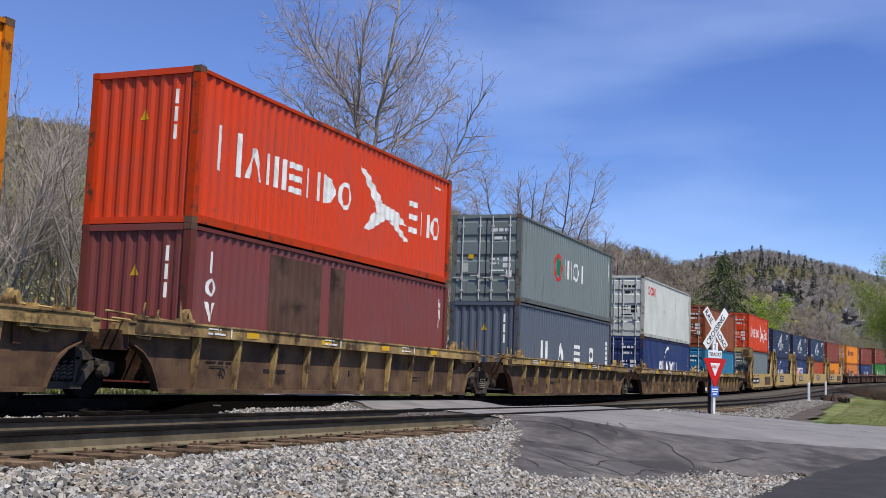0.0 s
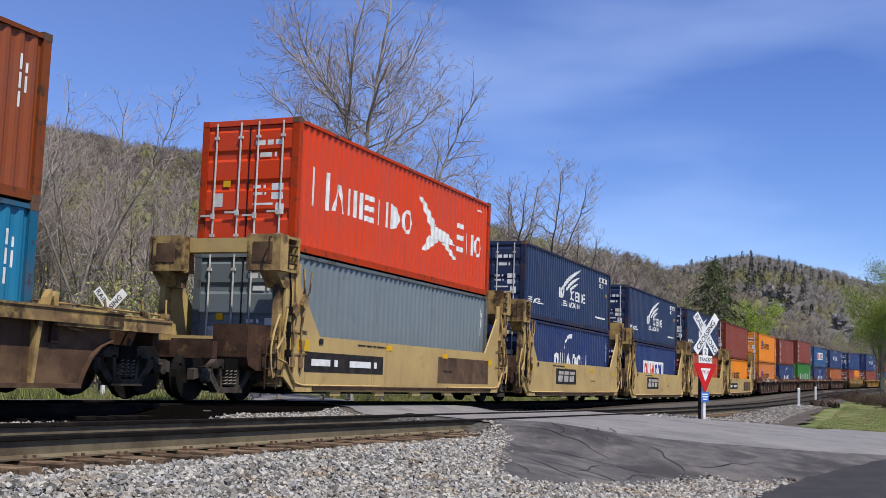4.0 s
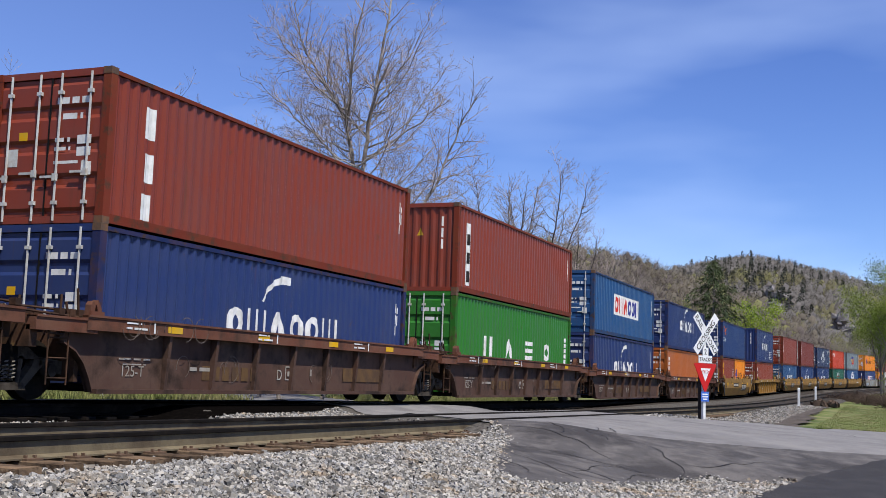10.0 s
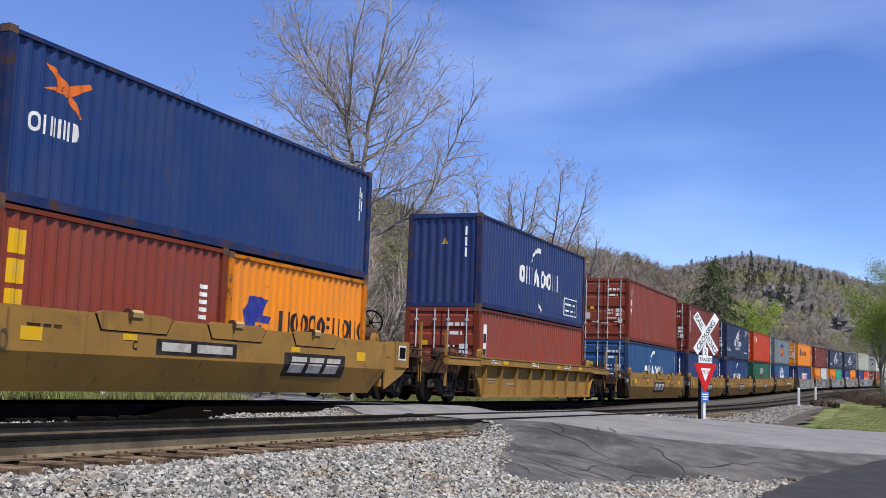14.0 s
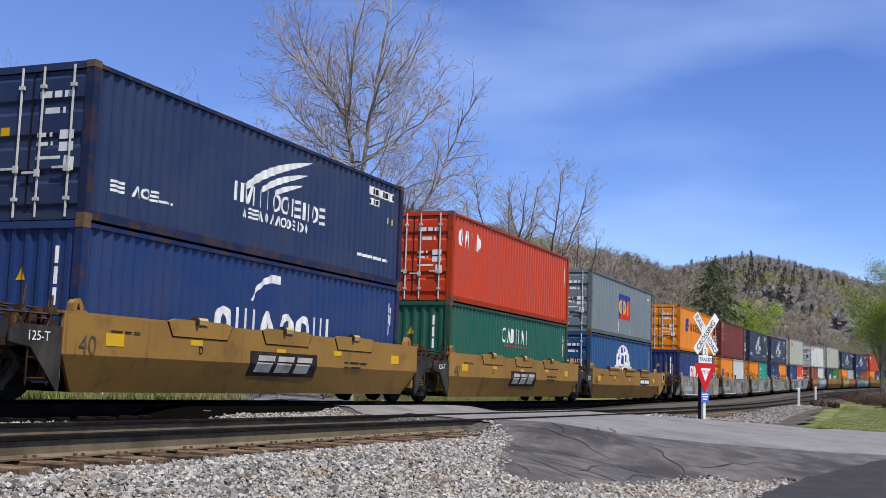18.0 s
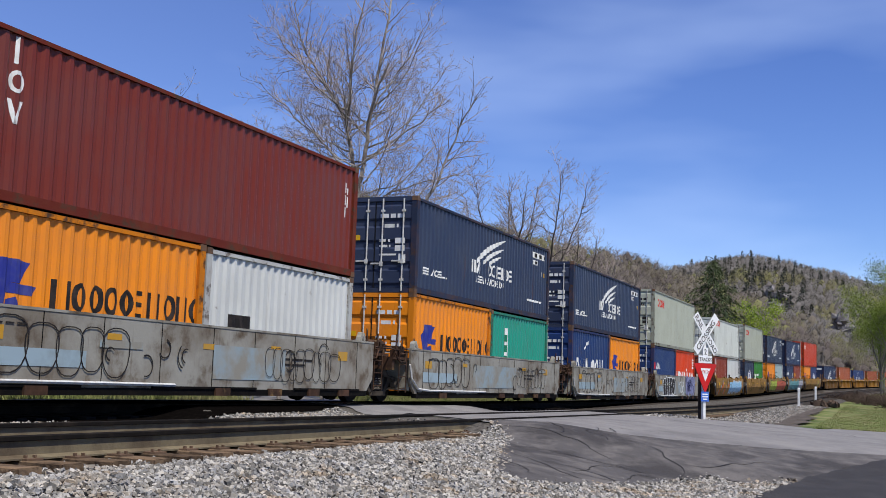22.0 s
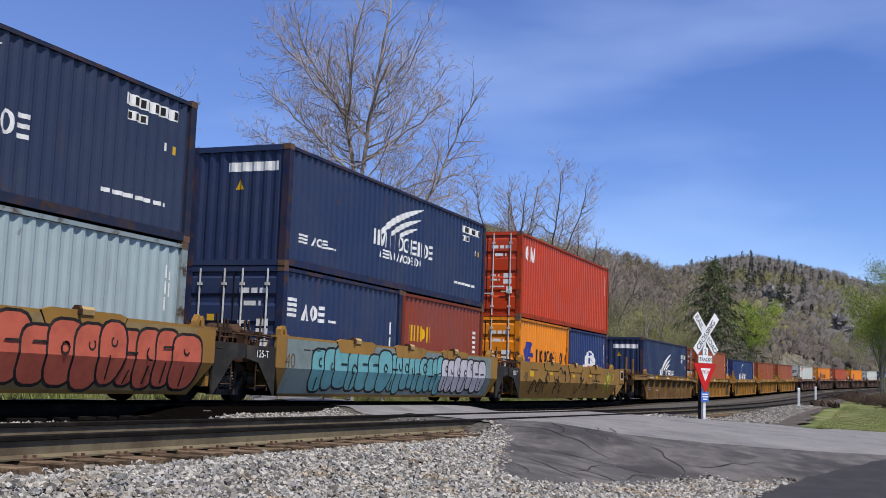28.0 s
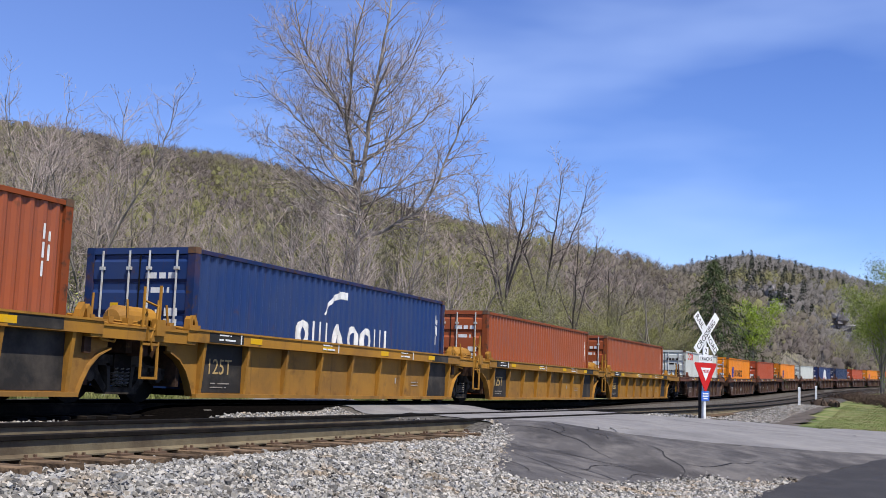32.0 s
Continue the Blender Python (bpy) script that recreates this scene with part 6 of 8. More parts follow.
def track(y0, tie_runs, label, dusky=False):
    t = tagged(new("railway_track"), label, "railway track", kind="structure")
    pts = [(x, y0 + bend(x), rise(x)) for x in [-70, 0, 14, 28, *range(34, 420, 6)]]
    for off in (-GAUGE / 2, GAUGE / 2):
        part("rail", rail_mesh(pts, off, dusky), t)
    # ties under the train get their shade from this near-black colour
    tm = shared(("tie", dusky), lambda: Build().prism([(-0.115, -0.37), (0.115, -0.37), (0.115, -0.195), (0.105, -0.187), (-0.105, -0.187), (-0.115, -0.195)], "y", -1.295, 1.295), M["rail_head"] if dusky else M["tie"])
    pm = shared("tie_plate", lambda: Build().box(-0.09, 0.09, -0.17, 0.17, -0.186, -0.172).box(-0.06, -0.04, -0.13, -0.105, -0.172, -0.148).box(0.04, 0.06, -0.13, -0.105, -0.172, -0.15).box(-0.04, -0.02, 0.10, 0.125, -0.172, -0.15), M["plate"])
    rnd = random.Random(int(y0 * 10))
    for a, b, plates in tie_runs:
        x = a
        while x < b:
            e = part("tie", tm, t, pose(x + rnd.uniform(-0.03, 0.03), y0 + bend(x) + rnd.uniform(-0.05, 0.05), rise(x) + rnd.uniform(-0.008, 0.004), 0, 0, rnd.uniform(-1.2, 1.2)))
            if plates:
                for off in (-GAUGE / 2, GAUGE / 2):
                    part("tie_plate", pm, e, pose(0, off, 0))
            x += 0.52
    return t


track(NEAR_Y, [(4.0, 17.0, True), (30.5, 46.0, False)], "empty nearer railway track with rusty rails on wooden ties")
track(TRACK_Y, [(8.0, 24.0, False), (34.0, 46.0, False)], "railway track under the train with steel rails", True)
sheet("crossing_panel", [(17.4, 6.47), (28.3, 6.47), (29.6, 7.77), (18.9, 7.77)], 0.5, 0.015, M["asphalt"], "asphalt infill between the rails at the crossing", 0.02, 9)


def stones():
    """Loose ballast stones, dense near the line's shoulder."""
    rng = np.random.default_rng(5)
    base = np.array([(-1, -1, -1), (1, -1, -1), (1, 1, -1), (-1, 1, -1), (-1, -1, 1), (1, -1, 1), (1, 1, 1), (-1, 1, 1)], float) * 0.62
    faces = np.array([(0, 3, 2, 1), (4, 5, 6, 7), (0, 1, 5, 4), (1, 2, 6, 5), (2, 3, 7, 6), (3, 0, 4, 7)])
    spots = []

    def fill(x0, x1, y0, y1, per, keep):
        n = int((x1 - x0) * (y1 - y0) * per)
        for x, y in zip(rng.uniform(x0, x1, n), rng.uniform(y0, y1, n)):
            if keep(x, y):
                spots.append((x, y))

    def within(poly):
        px, py = np.array([q[0] for q in poly]), np.array([q[1] for q in poly])
        qx, qy = np.roll(px, -1), np.roll(py, -1)

        def test(x, y):
            c = (py > y) != (qy > y)
            return np.count_nonzero(c & (x < (qx - px) * (y - py) / np.where(qy == py, 1e-9, qy - py) + px)) % 2 == 1
        return test
    fill(3.5, 17.5, 1.2, 6.0, 780, within(STONY))
    fill(3.0, 17.0, 5.4, 6.25, 560, lambda x, y: x < 16.6 and abs((x - 4.0 + 0.26) % 0.52 - 0.26) > 0.15)
    fill(8, 24, 9.6, 11.75, 260, lambda x, y: x < 19.2 + (y - 8.0) * 0.9 and y < np.interp(x, [12.5, 14.2, 15.8, 18, 20.6, 23], [11.74, 11.42, 11.06, 10.95, 11.0, 11.6]))
    fill(4, 17.2, 6.6, 7.7, 160, lambda x, y: abs((x - 4.0 + 0.26) % 0.52 - 0.26) > 0.15)
    fill(26.8, 70, 3.6, 6.1, 60, lambda x, y: y > np.interp(x, [26.5, 27.4, 30, 36, 44, 62], [5.9, 4.8, 4.0, 3.6, 4.1, 4.4]))
    for (ax, ay), (bx, by) in zip(APRON, APRON[1:]):
        for k in range(int(math.dist((ax, ay), (bx, by)) * 46)):
            u = rng.random()
            spots.append((ax + (bx - ax) * u + rng.normal() * 0.07, ay + (by - ay) * u + rng.normal() * 0.07))
    p = np.array(spots)
    n = len(p)
    size = rng.uniform(0.015, 0.031, n) * rng.choice([1.0, 1.0, 1.0, 1.25], n)
    z = np.array([ground(x, y) for x, y in p]) + 0.012 + rng.uniform(0, 0.02, n)
    v = base[None] * rng.uniform(0.65, 1.25, (n, 8, 3)) * rng.uniform(0.7, 1.25, (n, 1, 3)) * size[:, None, None]
    q = rng.normal(size=(n, 4))
    q /= np.linalg.norm(q, axis=1)[:, None]
    w, a, b, c = q.T
    R = np.stack([np.stack([1 - 2 * (b * b + c * c), 2 * (a * b - c * w), 2 * (a * c + b * w)], -1), np.stack([2 * (a * b + c * w), 1 - 2 * (a * a + c * c), 2 * (b * c - a * w)], -1), np.stack([2 * (a * c - b * w), 2 * (b * c + a * w), 1 - 2 * (a * a + b * b)], -1)], 1)
    v = np.einsum("nij,nkj->nki", R, v) + np.stack([p[:, 0], p[:, 1], z], -1)[:, None]
    f = faces[None] + 8 * np.arange(n)[:, None, None]
    me = bpy.data.meshes.new("ballast_stones")
    me.from_pydata(v.reshape(-1, 3).tolist(), [], f.reshape(-1, 4).tolist())
    me.materials.append(M["stone"])
    tagged(new("ballast_stones", me), "loose pale grey crushed ballast stones", "gravel", kind="stuff")


stones()

# ---- trees and woods ----
M["bark_pale"] = material("pale_sycamore_bark", (0.52, 0.48, 0.43), 0.85, 0, 0.3, 12, 0.7, (0.19, 0.16, 0.14), (0.40, 0.54))
M["bark"] = material("grey_brown_bark", (0.26, 0.23, 0.20), 0.9, 0, 0.3, 12, 1.5, (0.16, 0.14, 0.12), vary=0.15)
def wood_tone(name, base, dark, light, lo=0.86, hi=1.14):
    """Budding or bare crowns seen from afar: streaked upright by stems, mottled, each clump a little different."""
    m = island(material(name, base, 0.95, 0, 0.3, 1.3, 0.9, dark, (0.38, 0.66), 0, light, 2.4, (0.50, 0.72), 0.10, spec=0.0), lo, hi)
    n, l = m.node_tree.nodes, m.node_tree.links
    thin, both = n.new("ShaderNodeBsdfTranslucent"), n.new("ShaderNodeMixShader")
    l.new(n["Principled BSDF"].inputs["Base Color"].links[0].from_socket, thin.inputs["Color"])
    both.inputs[0].default_value = 0.42
    l.new(n["Principled BSDF"].outputs[0], both.inputs[1])
    l.new(thin.outputs[0], both.inputs[2])
    l.new(both.outputs[0], n["Material Output"].inputs["Surface"])
    return m


M["bark_twig"] = material("thin_brown_twigs", (0.37, 0.31, 0.28), 0.9, second=(0.22, 0.18, 0.165), scale=0.6)
M["bark_dark"] = material("dark_grey_bark", (0.095, 0.08, 0.072), 0.9, second=(0.13, 0.11, 0.10), scale=0.6)
M["wood_grey"] = wood_tone("bare_grey_brown_crowns", (0.205, 0.180, 0.148), (0.155, 0.135, 0.115), (0.25, 0.225, 0.185))
M["wood_mauve"] = wood_tone("bare_mauve_crowns", (0.175, 0.150, 0.140), (0.135, 0.115, 0.110), (0.225, 0.198, 0.18))
# paler and greyer with distance: haze mixed into the crown colour
M["wood_far"] = wood_tone("haze_pale_bare_crowns", (0.218, 0.203, 0.195), (0.174, 0.161, 0.157), (0.262, 0.248, 0.237), 0.88, 1.12)
M["wood_olive"] = wood_tone("olive_budding_crowns", (0.215, 0.200, 0.115), (0.165, 0.150, 0.098), (0.25, 0.235, 0.135))
M["wood_lime"] = wood_tone("yellow_green_budding_crowns", (0.245, 0.24, 0.11), (0.195, 0.19, 0.098), (0.29, 0.285, 0.13))
M["stem_pale"] = island(material("pale_bare_stems", (0.27, 0.245, 0.205), 0.9, second=(0.18, 0.16, 0.135), scale=0.4), 0.7, 1.2)
M["leaf_new"] = island(material("fresh_spring_leaf", (0.22, 0.28, 0.045), 0.7, second=(0.15, 0.22, 0.04), scale=0.3), 0.7, 1.25)
M["leaf_haze"] = island(material("budding_twig_leaf", (0.285, 0.285, 0.10), 0.8, second=(0.22, 0.205, 0.10), scale=0.1), 0.85, 1.15)
M["needles"] = island(material("dark_conifer_needles", (0.062, 0.085, 0.038), 0.85, second=(0.095, 0.115, 0.050), scale=0.5), 0.6, 1.4)
M["needles_far"] = material("distant_conifer_needles", (0.058, 0.064, 0.050), 0.9, second=(0.078, 0.084, 0.064), scale=0.1)
M["leaf_bright"] = island(material("bright_yellow_green_leaf", (0.30, 0.40, 0.035), 0.7, second=(0.20, 0.31, 0.03), scale=0.4), 0.75, 1.2)
M["brush"] = material("dead_brown_brush", (0.10, 0.07, 0.052), 0.9, second=(0.06, 0.045, 0.036), scale=2)


def branching(seed, height, trunk_r, stems, fork_at, wide, counts, lengths):
    """A bare tree: a short trunk, leaders that rise and spread, and side limbs, limblets and twigs along each."""
    rnd = random.Random(seed)
    segs, tips = [], []

    def shoot(p, d, length, r, level, curl, n):
        q, pts = p.copy(), [p.copy()]
        for i in range(n):
            d = (d + Vector((rnd.uniform(-1, 1), rnd.uniform(-1, 1), rnd.uniform(-0.6, 0.6))) * 0.16 + Vector((0, 0, curl))).normalized()
            e = q + d * (length / n)
            ra, rb = r * (1 - 0.8 * i / n), r * (1 - 0.8 * (i + 1) / n)
            segs.append((q.copy(), e.copy(), ra, rb, level))
            q = e
            pts.append(q.copy())
        if level < 1 + len(counts):
            side_limbs(pts, d, length, r, level)
        if level >= 1:
            tips.append((q.copy(), d.copy(), r))

    def side_limbs(pts, d, length, r, level):
        count, (l0, l1) = counts[level - 1], lengths[level - 1]
        for k in range(count):
            u = rnd.uniform(0.18 if level == 1 else 0.1, 0.98)
            f = u * (len(pts) - 1)
            i = min(int(f), len(pts) - 2)
            p = pts[i].lerp(pts[i + 1], f - i)
            axis = (pts[i + 1] - pts[i]).normalized()
            side = Vector((rnd.uniform(-1, 1), rnd.uniform(-1, 1), rnd.uniform(-0.3, 0.5)))
            side = (side - side.dot(axis) * axis).normalized()
            a = radians(rnd.uniform(32, 62))
            nd = axis * math.cos(a) + side * math.sin(a)
            shoot(p, nd, rnd.uniform(l0, l1) * (1.05 - 0.55 * u), max(r * (1 - 0.8 * u) * rnd.uniform(0.4, 0.6), 0.0085), level + 1, 0.05 if level < 3 else 0.0, 4 if level == 1 else 3 if level == 2 else 2)
    base = Vector((0, 0, 0))
    top = Vector((0, 0, height * fork_at))
    segs.append((base, top, trunk_r, trunk_r * 0.8, 0))
    for k in range(stems):
        a = 2 * math.pi * (k + rnd.uniform(-0.3, 0.3)) / stems
        tilt = radians(rnd.uniform(0.25, 1.0) * wide)
        d = Vector((math.sin(tilt) * math.cos(a), math.sin(tilt) * math.sin(a), math.cos(tilt)))
        shoot(top + Vector((0, 0, -rnd.uniform(0, 0.3) * height * fork_at)), d, height * (1 - fork_at) * rnd.uniform(0.8, 1.02), trunk_r * rnd.uniform(0.45, 0.62), 1, 0.06, 8)
    return segs, tips


def limbs_mesh(name, segs, mat, lo, hi, sides):
    v, f = [], []
    for p, q, r, r2, level in segs:
        if not lo <= level <= hi:
            continue
        w = (q - p).normalized()
        u = w.orthogonal().normalized()
        s = w.cross(u)
        n = sides if level < 2 else 3
        k = len(v)
        for c, rr in ((p, r), (q, r2)):
            for i in range(n):
                a = 2 * math.pi * i / n
                v.append(tuple(c + rr * (math.cos(a) * u + math.sin(a) * s)))
        f += [(k + i, k + (i + 1) % n, k + n + (i + 1) % n, k + n + i) for i in range(n)]
    me = bpy.data.meshes.new(name)
    me.from_pydata(v, [], f)
    me.materials.append(mat)
    return me


def leaf_cloud(name, tips, per, size, rad, mat, seed, droop=0.0):
    rng = np.random.default_rng(seed)
    c = np.array([t[0][:] for t in tips], float)
    c = np.repeat(c, per, 0) + rng.normal(size=(len(c) * per, 3)) * rad
    n = len(c)
    a, b = rng.normal(size=(n, 3)), rng.normal(size=(n, 3))
    a /= np.linalg.norm(a, axis=1)[:, None]
    b -= (a * b).sum(1)[:, None] * a
    b /= np.linalg.norm(b, axis=1)[:, None]
    s = size * rng.uniform(0.5, 1.3, n)[:, None]
    v = np.stack([c - a * s, c + b * s * 0.6, c + a * s, c - b * s * 0.6], 1)
    me = bpy.data.meshes.new(name)
    me.from_pydata(v.reshape(-1, 3).tolist(), [], (np.arange(n)[:, None] * 4 + np.arange(4)).tolist())
    me.materials.append(mat)
    return me


def bare_tree(seed, height, r, label, mats=("bark", "bark"), leaf=None, stems=4, fork_at=0.22, wide=24, counts=(11, 7, 4), lengths=((2.0, 4.0), (0.8, 1.7), (0.4, 0.8))):
    segs, tips = branching(seed, height, r, stems, fork_at, wide, counts, lengths)
    t = thing("tree", label, "tree", group="bare spring trees")
    part("trunk", limbs_mesh("trunk", segs, M[mats[0]], 0, 1, 7), t)
    part("crown", limbs_mesh("crown", segs, M[mats[1]], 2, 9, 4), t)
    if leaf:
        part("young_leaves", leaf_cloud("young_leaves", tips, leaf[0], leaf[1], leaf[2], M[leaf[3]], seed), t)
    return t


def at_angle(az, dist):
    a = radians(az)
    x, y = dist * math.sin(a), dist * math.cos(a)
    return x, y, land(x, y)


def grown_tree(seed, label, limbs, mats=("bark_pale", "bark"), rates=(1.9, 3.0, 3.4), spans=((0.9, 3.6), (0.45, 1.5), (0.2, 0.6)), fine=0.0062, lift=0.05):
    """A bare tree from the lines of its main limbs (points, thickness): branches, twigs and twiglets fork off along each, all curving upwards."""
    rnd = random.Random(seed)
    segs = []

    def jig(k):
        return Vector((rnd.uniform(-1, 1), rnd.uniform(-1, 1), rnd.uniform(-1, 1))) * k

    def along(pts, u):
        f = min(u * (len(pts) - 1), len(pts) - 1.001)
        i = int(f)
        return pts[i].lerp(pts[i + 1], f - i), (pts[i + 1] - pts[i]).normalized()

    def shoot(p, d, length, r, level):
        n = (5, 4, 3)[level - 2] if level < 5 else 2
        pts = [p]
        for i in range(n):
            d = (d + jig(0.13) + Vector((0, 0, lift))).normalized()
            e = pts[-1] + d * (length / n)
            segs.append((pts[-1], e, max(r * (1 - 0.75 * i / n), fine * 0.8), max(r * (1 - 0.75 * (i + 1) / n), fine * 0.7), level))
            pts.append(e)
        clothe(pts, length, r, level)

    def clothe(pts, length, r, level):
        if level > len(rates):
            return
        lo, hi = spans[level - 1]
        for k in range(int(length * rates[level - 1] + rnd.random())):
            u = rnd.uniform(0.16 if level > 1 else 0.22, 1.0)
            p, axis = along(pts, u)
            side = jig(1.0)
            side = (side - side.dot(axis) * axis).normalized()
            t = radians(rnd.uniform(30, 62))
            ln = min(hi, max(lo, length * (0.52 - 0.30 * u))) * rnd.uniform(0.55, 1.1)
            shoot(p, axis * math.cos(t) + side * math.sin(t), ln, max(r * (0.42 - 0.22 * u), fine), level + 1)

    for points, fat in limbs:
        pts = [Vector(p) for p in points]
        smooth_line = [pts[0]]
        for i in range(len(pts) - 1):
            before, after = pts[max(i - 1, 0)], pts[min(i + 2, len(pts) - 1)]
            for k in range(1, 5):
                u = k / 4
                bow = (pts[i] - before) * (u * (1 - u) ** 2) * 0.5 - (after - pts[i + 1]) * (u * u * (1 - u)) * 0.5 + (pts[i + 1] - pts[i]) * (u * (1 - u) * (1 - 2 * u)) * -0.5
                smooth_line.append(pts[i].lerp(pts[i + 1], u) + bow + (jig(0.07) if k < 4 or i < len(pts) - 2 else Vector()))
        n = len(smooth_line) - 1
        total = sum((q - p).length for p, q in zip(smooth_line, smooth_line[1:]))
        for i in range(n):
            segs.append((smooth_line[i], smooth_line[i + 1], fat * (1 - 0.82 * i / n), fat * (1 - 0.82 * (i + 1) / n), 1))
        if smooth_line[-1].z > 3:
            clothe(smooth_line, total, fat, 1)
    t = thing("tree", label, "tree", group="bare spring trees")
    part("trunk", limbs_mesh("trunk", segs, M[mats[0]], 0, 1, 7), t)
    tagged(part("limbwork", limbs_mesh("limbwork", segs, M[mats[-1]], 2, 2, 4), t), kind="stuff")
    part("crown", limbs_mesh("crown", segs, M[mats[1]], 3, 9, 3), t)
    return t


def vase(seed, height, r, stems, fork, spread, lean=0.0, side=4):
    """Limb lines of a tree that forks low into rising, outward-curving stems, with side limbs on each."""
    rnd = random.Random(seed)
    off = Vector((rnd.uniform(-1, 1) * lean, rnd.uniform(-1, 1) * lean, fork * height))
    out = [([(0, 0, 0), off * 0.5 + Vector((0.1, 0, 0)), off], r)]
    for k in range(stems):
        a = 2 * math.pi * (k + rnd.uniform(-0.3, 0.3)) / stems
        w = Vector((math.cos(a), math.sin(a), 0))
        reach, top = spread * rnd.uniform(0.55, 1.1), height * rnd.uniform(0.8, 1.0)
        line = [off - Vector((0, 0, rnd.uniform(0, 0.4) * fork * height)), off + w * reach * 0.45 + Vector((0, 0, (top - off.z) * 0.35)), off + w * reach * 0.85 + Vector((0, 0, (top - off.z) * 0.7)), off + w * reach + Vector((0, 0, top - off.z))]
        out.append((line, r * rnd.uniform(0.5, 0.68)))
        for j in range(side):
            u = 0.25 + 0.6 * (j + rnd.random()) / side
            i = min(int(u * 3), 2)
            p = Vector(line[i]).lerp(Vector(line[i + 1]), u * 3 - i)
            b = a + rnd.uniform(-1.7, 1.7)
            d = Vector((math.cos(b), math.sin(b), rnd.uniform(0.35, 1.1))).normalized()
            ln = spread * rnd.uniform(0.4, 0.85) * (1.1 - 0.6 * u)
            out.append(([p, p + d * ln * 0.5 + Vector((0, 0, -0.04 * ln)), p + d * ln + Vector((0, 0, 0.12 * ln))], r * 0.26 * (1.15 - 0.6 * u)))
    return out


def tall_tree():
    """The great pale tree behind the train: a trunk with three leaders, sweeping limbs and a wide thin crown."""
    rnd = random.Random(14)
    east = Vector((0.46, -0.888, 0))
    deep = Vector((0.888, 0.46, 0))

    def at(lat, up, far=0.0):
        return east * lat + deep * far + Vector((0, 0, up))
    fork = at(-0.05, 9.0)
    west_leader = [fork, at(-0.45, 11.0, 0.3), at(-0.75, 12.6, 0.5), at(-1.5, 13.9, 0.6), at(-2.7, 15.6, 0.5), at(-3.3, 17.8, 0.4)]
    middle = [at(-0.7, 12.3, 0.5), at(-0.6, 14.2, 0.2), at(-0.4, 16.4, -0.2), at(0.3, 20.4, -0.4)]
    east_leader = [fork, at(0.2, 11.0, -0.3), at(0.45, 13.2, -0.5), at(0.75, 15.4, -0.5), at(1.2, 18.6, -0.4), at(1.6, 21.2, -0.4)]
    limbs = [([at(0, 0), at(0.1, 4.2), fork], 0.20), (west_leader, 0.105), (middle, 0.08), (east_leader, 0.115),
             ([at(0.1, 7.2), at(1.2, 7.6, -0.3), at(2.7, 8.5, -0.6), at(3.5, 9.9, -0.7), at(4.3, 12.2, -0.8), at(5.0, 13.6, -0.9)], 0.105),
             ([at(0.2, 10.6, -0.3), at(1.4, 11.5, -0.5), at(2.6, 12.5, -0.6), at(3.8, 13.5, -0.7)], 0.065),
             ([at(0.4, 12.8, -0.5), at(1.2, 14.3, -0.1), at(2.2, 16.0, 0.2), at(2.8, 17.6, 0.3)], 0.05),
             ([at(-0.3, 9.8, 0.1), at(-1.4, 11.0, -0.4), at(-2.9, 12.3, -0.6), at(-4.6, 13.8, -0.7)], 0.062),
             ([at(-0.2, 8.8), at(-1.6, 9.6, 0.5), at(-3.2, 11.0, 0.8), at(-4.9, 12.0, 0.9)], 0.06),
             ([at(-0.7, 12.5, 0.5), at(-1.9, 14.2, 0.2), at(-3.6, 15.6, 0.0), at(-4.3, 16.8, 0.0)], 0.05),
             ([at(0.0, 7.9), at(-1.3, 8.3, -0.4), at(-3.0, 9.3, -0.9), at(-4.3, 10.4, -1.1)], 0.05),
             ([at(0.1, 8.6), at(1.5, 9.4, 0.7), at(3.4, 10.2, 1.2), at(5.2, 10.6, 1.4)], 0.05)]
    for k in range(28):
        u = (k + rnd.random()) / 28
        z = 7.2 + 6.3 * u
        a = 2.4 * k + rnd.uniform(-0.4, 0.4)
        lat, far = math.cos(a), math.sin(a)
        reach = (5.4 - 2.6 * u) * rnd.uniform(0.7, 1.05)
        b = at(-0.15 - 0.14 * max(0.0, z - 9) if k % 2 else 0.1 + 0.1 * max(0.0, z - 9), z, rnd.uniform(-0.2, 0.3))
        limbs.append(([b, b + at(lat, 0, far) * reach * 0.5 + Vector((0, 0, 0.9)), b + at(lat, 0, far) * reach + Vector((0, 0, 2.6 + u))], 0.045))
    return grown_tree(14, "tall pale-barked bare tree behind the train", limbs, ("bark_pale", "bark_twig"), (4.1, 3.8, 3.0), ((0.8, 2.5), (0.45, 1.15), (0.25, 0.6)), 0.0076)


x, y, z = at_angle(63.45, 50)
tall_tree().matrix_basis = pose(x, y, z - 0.1)
for seed, az, dist, h, stems, spread, fork in ((23, 71.2, 84, 17.0, 5, 3.6, 0.45), (31, 72.8, 88, 17.6, 5, 4.2, 0.42), (35, 74.5, 98, 15.0, 4, 3.6, 0.40), (37, 76.0, 104, 12.4, 4, 3.4, 0.4)):
    x, y, z = at_angle(az, dist)
    grown_tree(seed, "dark bare tree with rising limbs beyond the line", vase(seed, h, 0.17, stems, fork, spread, 0.4), ("bark_dark", "bark_twig"), (2.4, 2.8, 2.2), ((0.7, 2.2), (0.4, 1.0), (0.2, 0.5)), 0.011).matrix_basis = pose(x, y, z - 0.1)
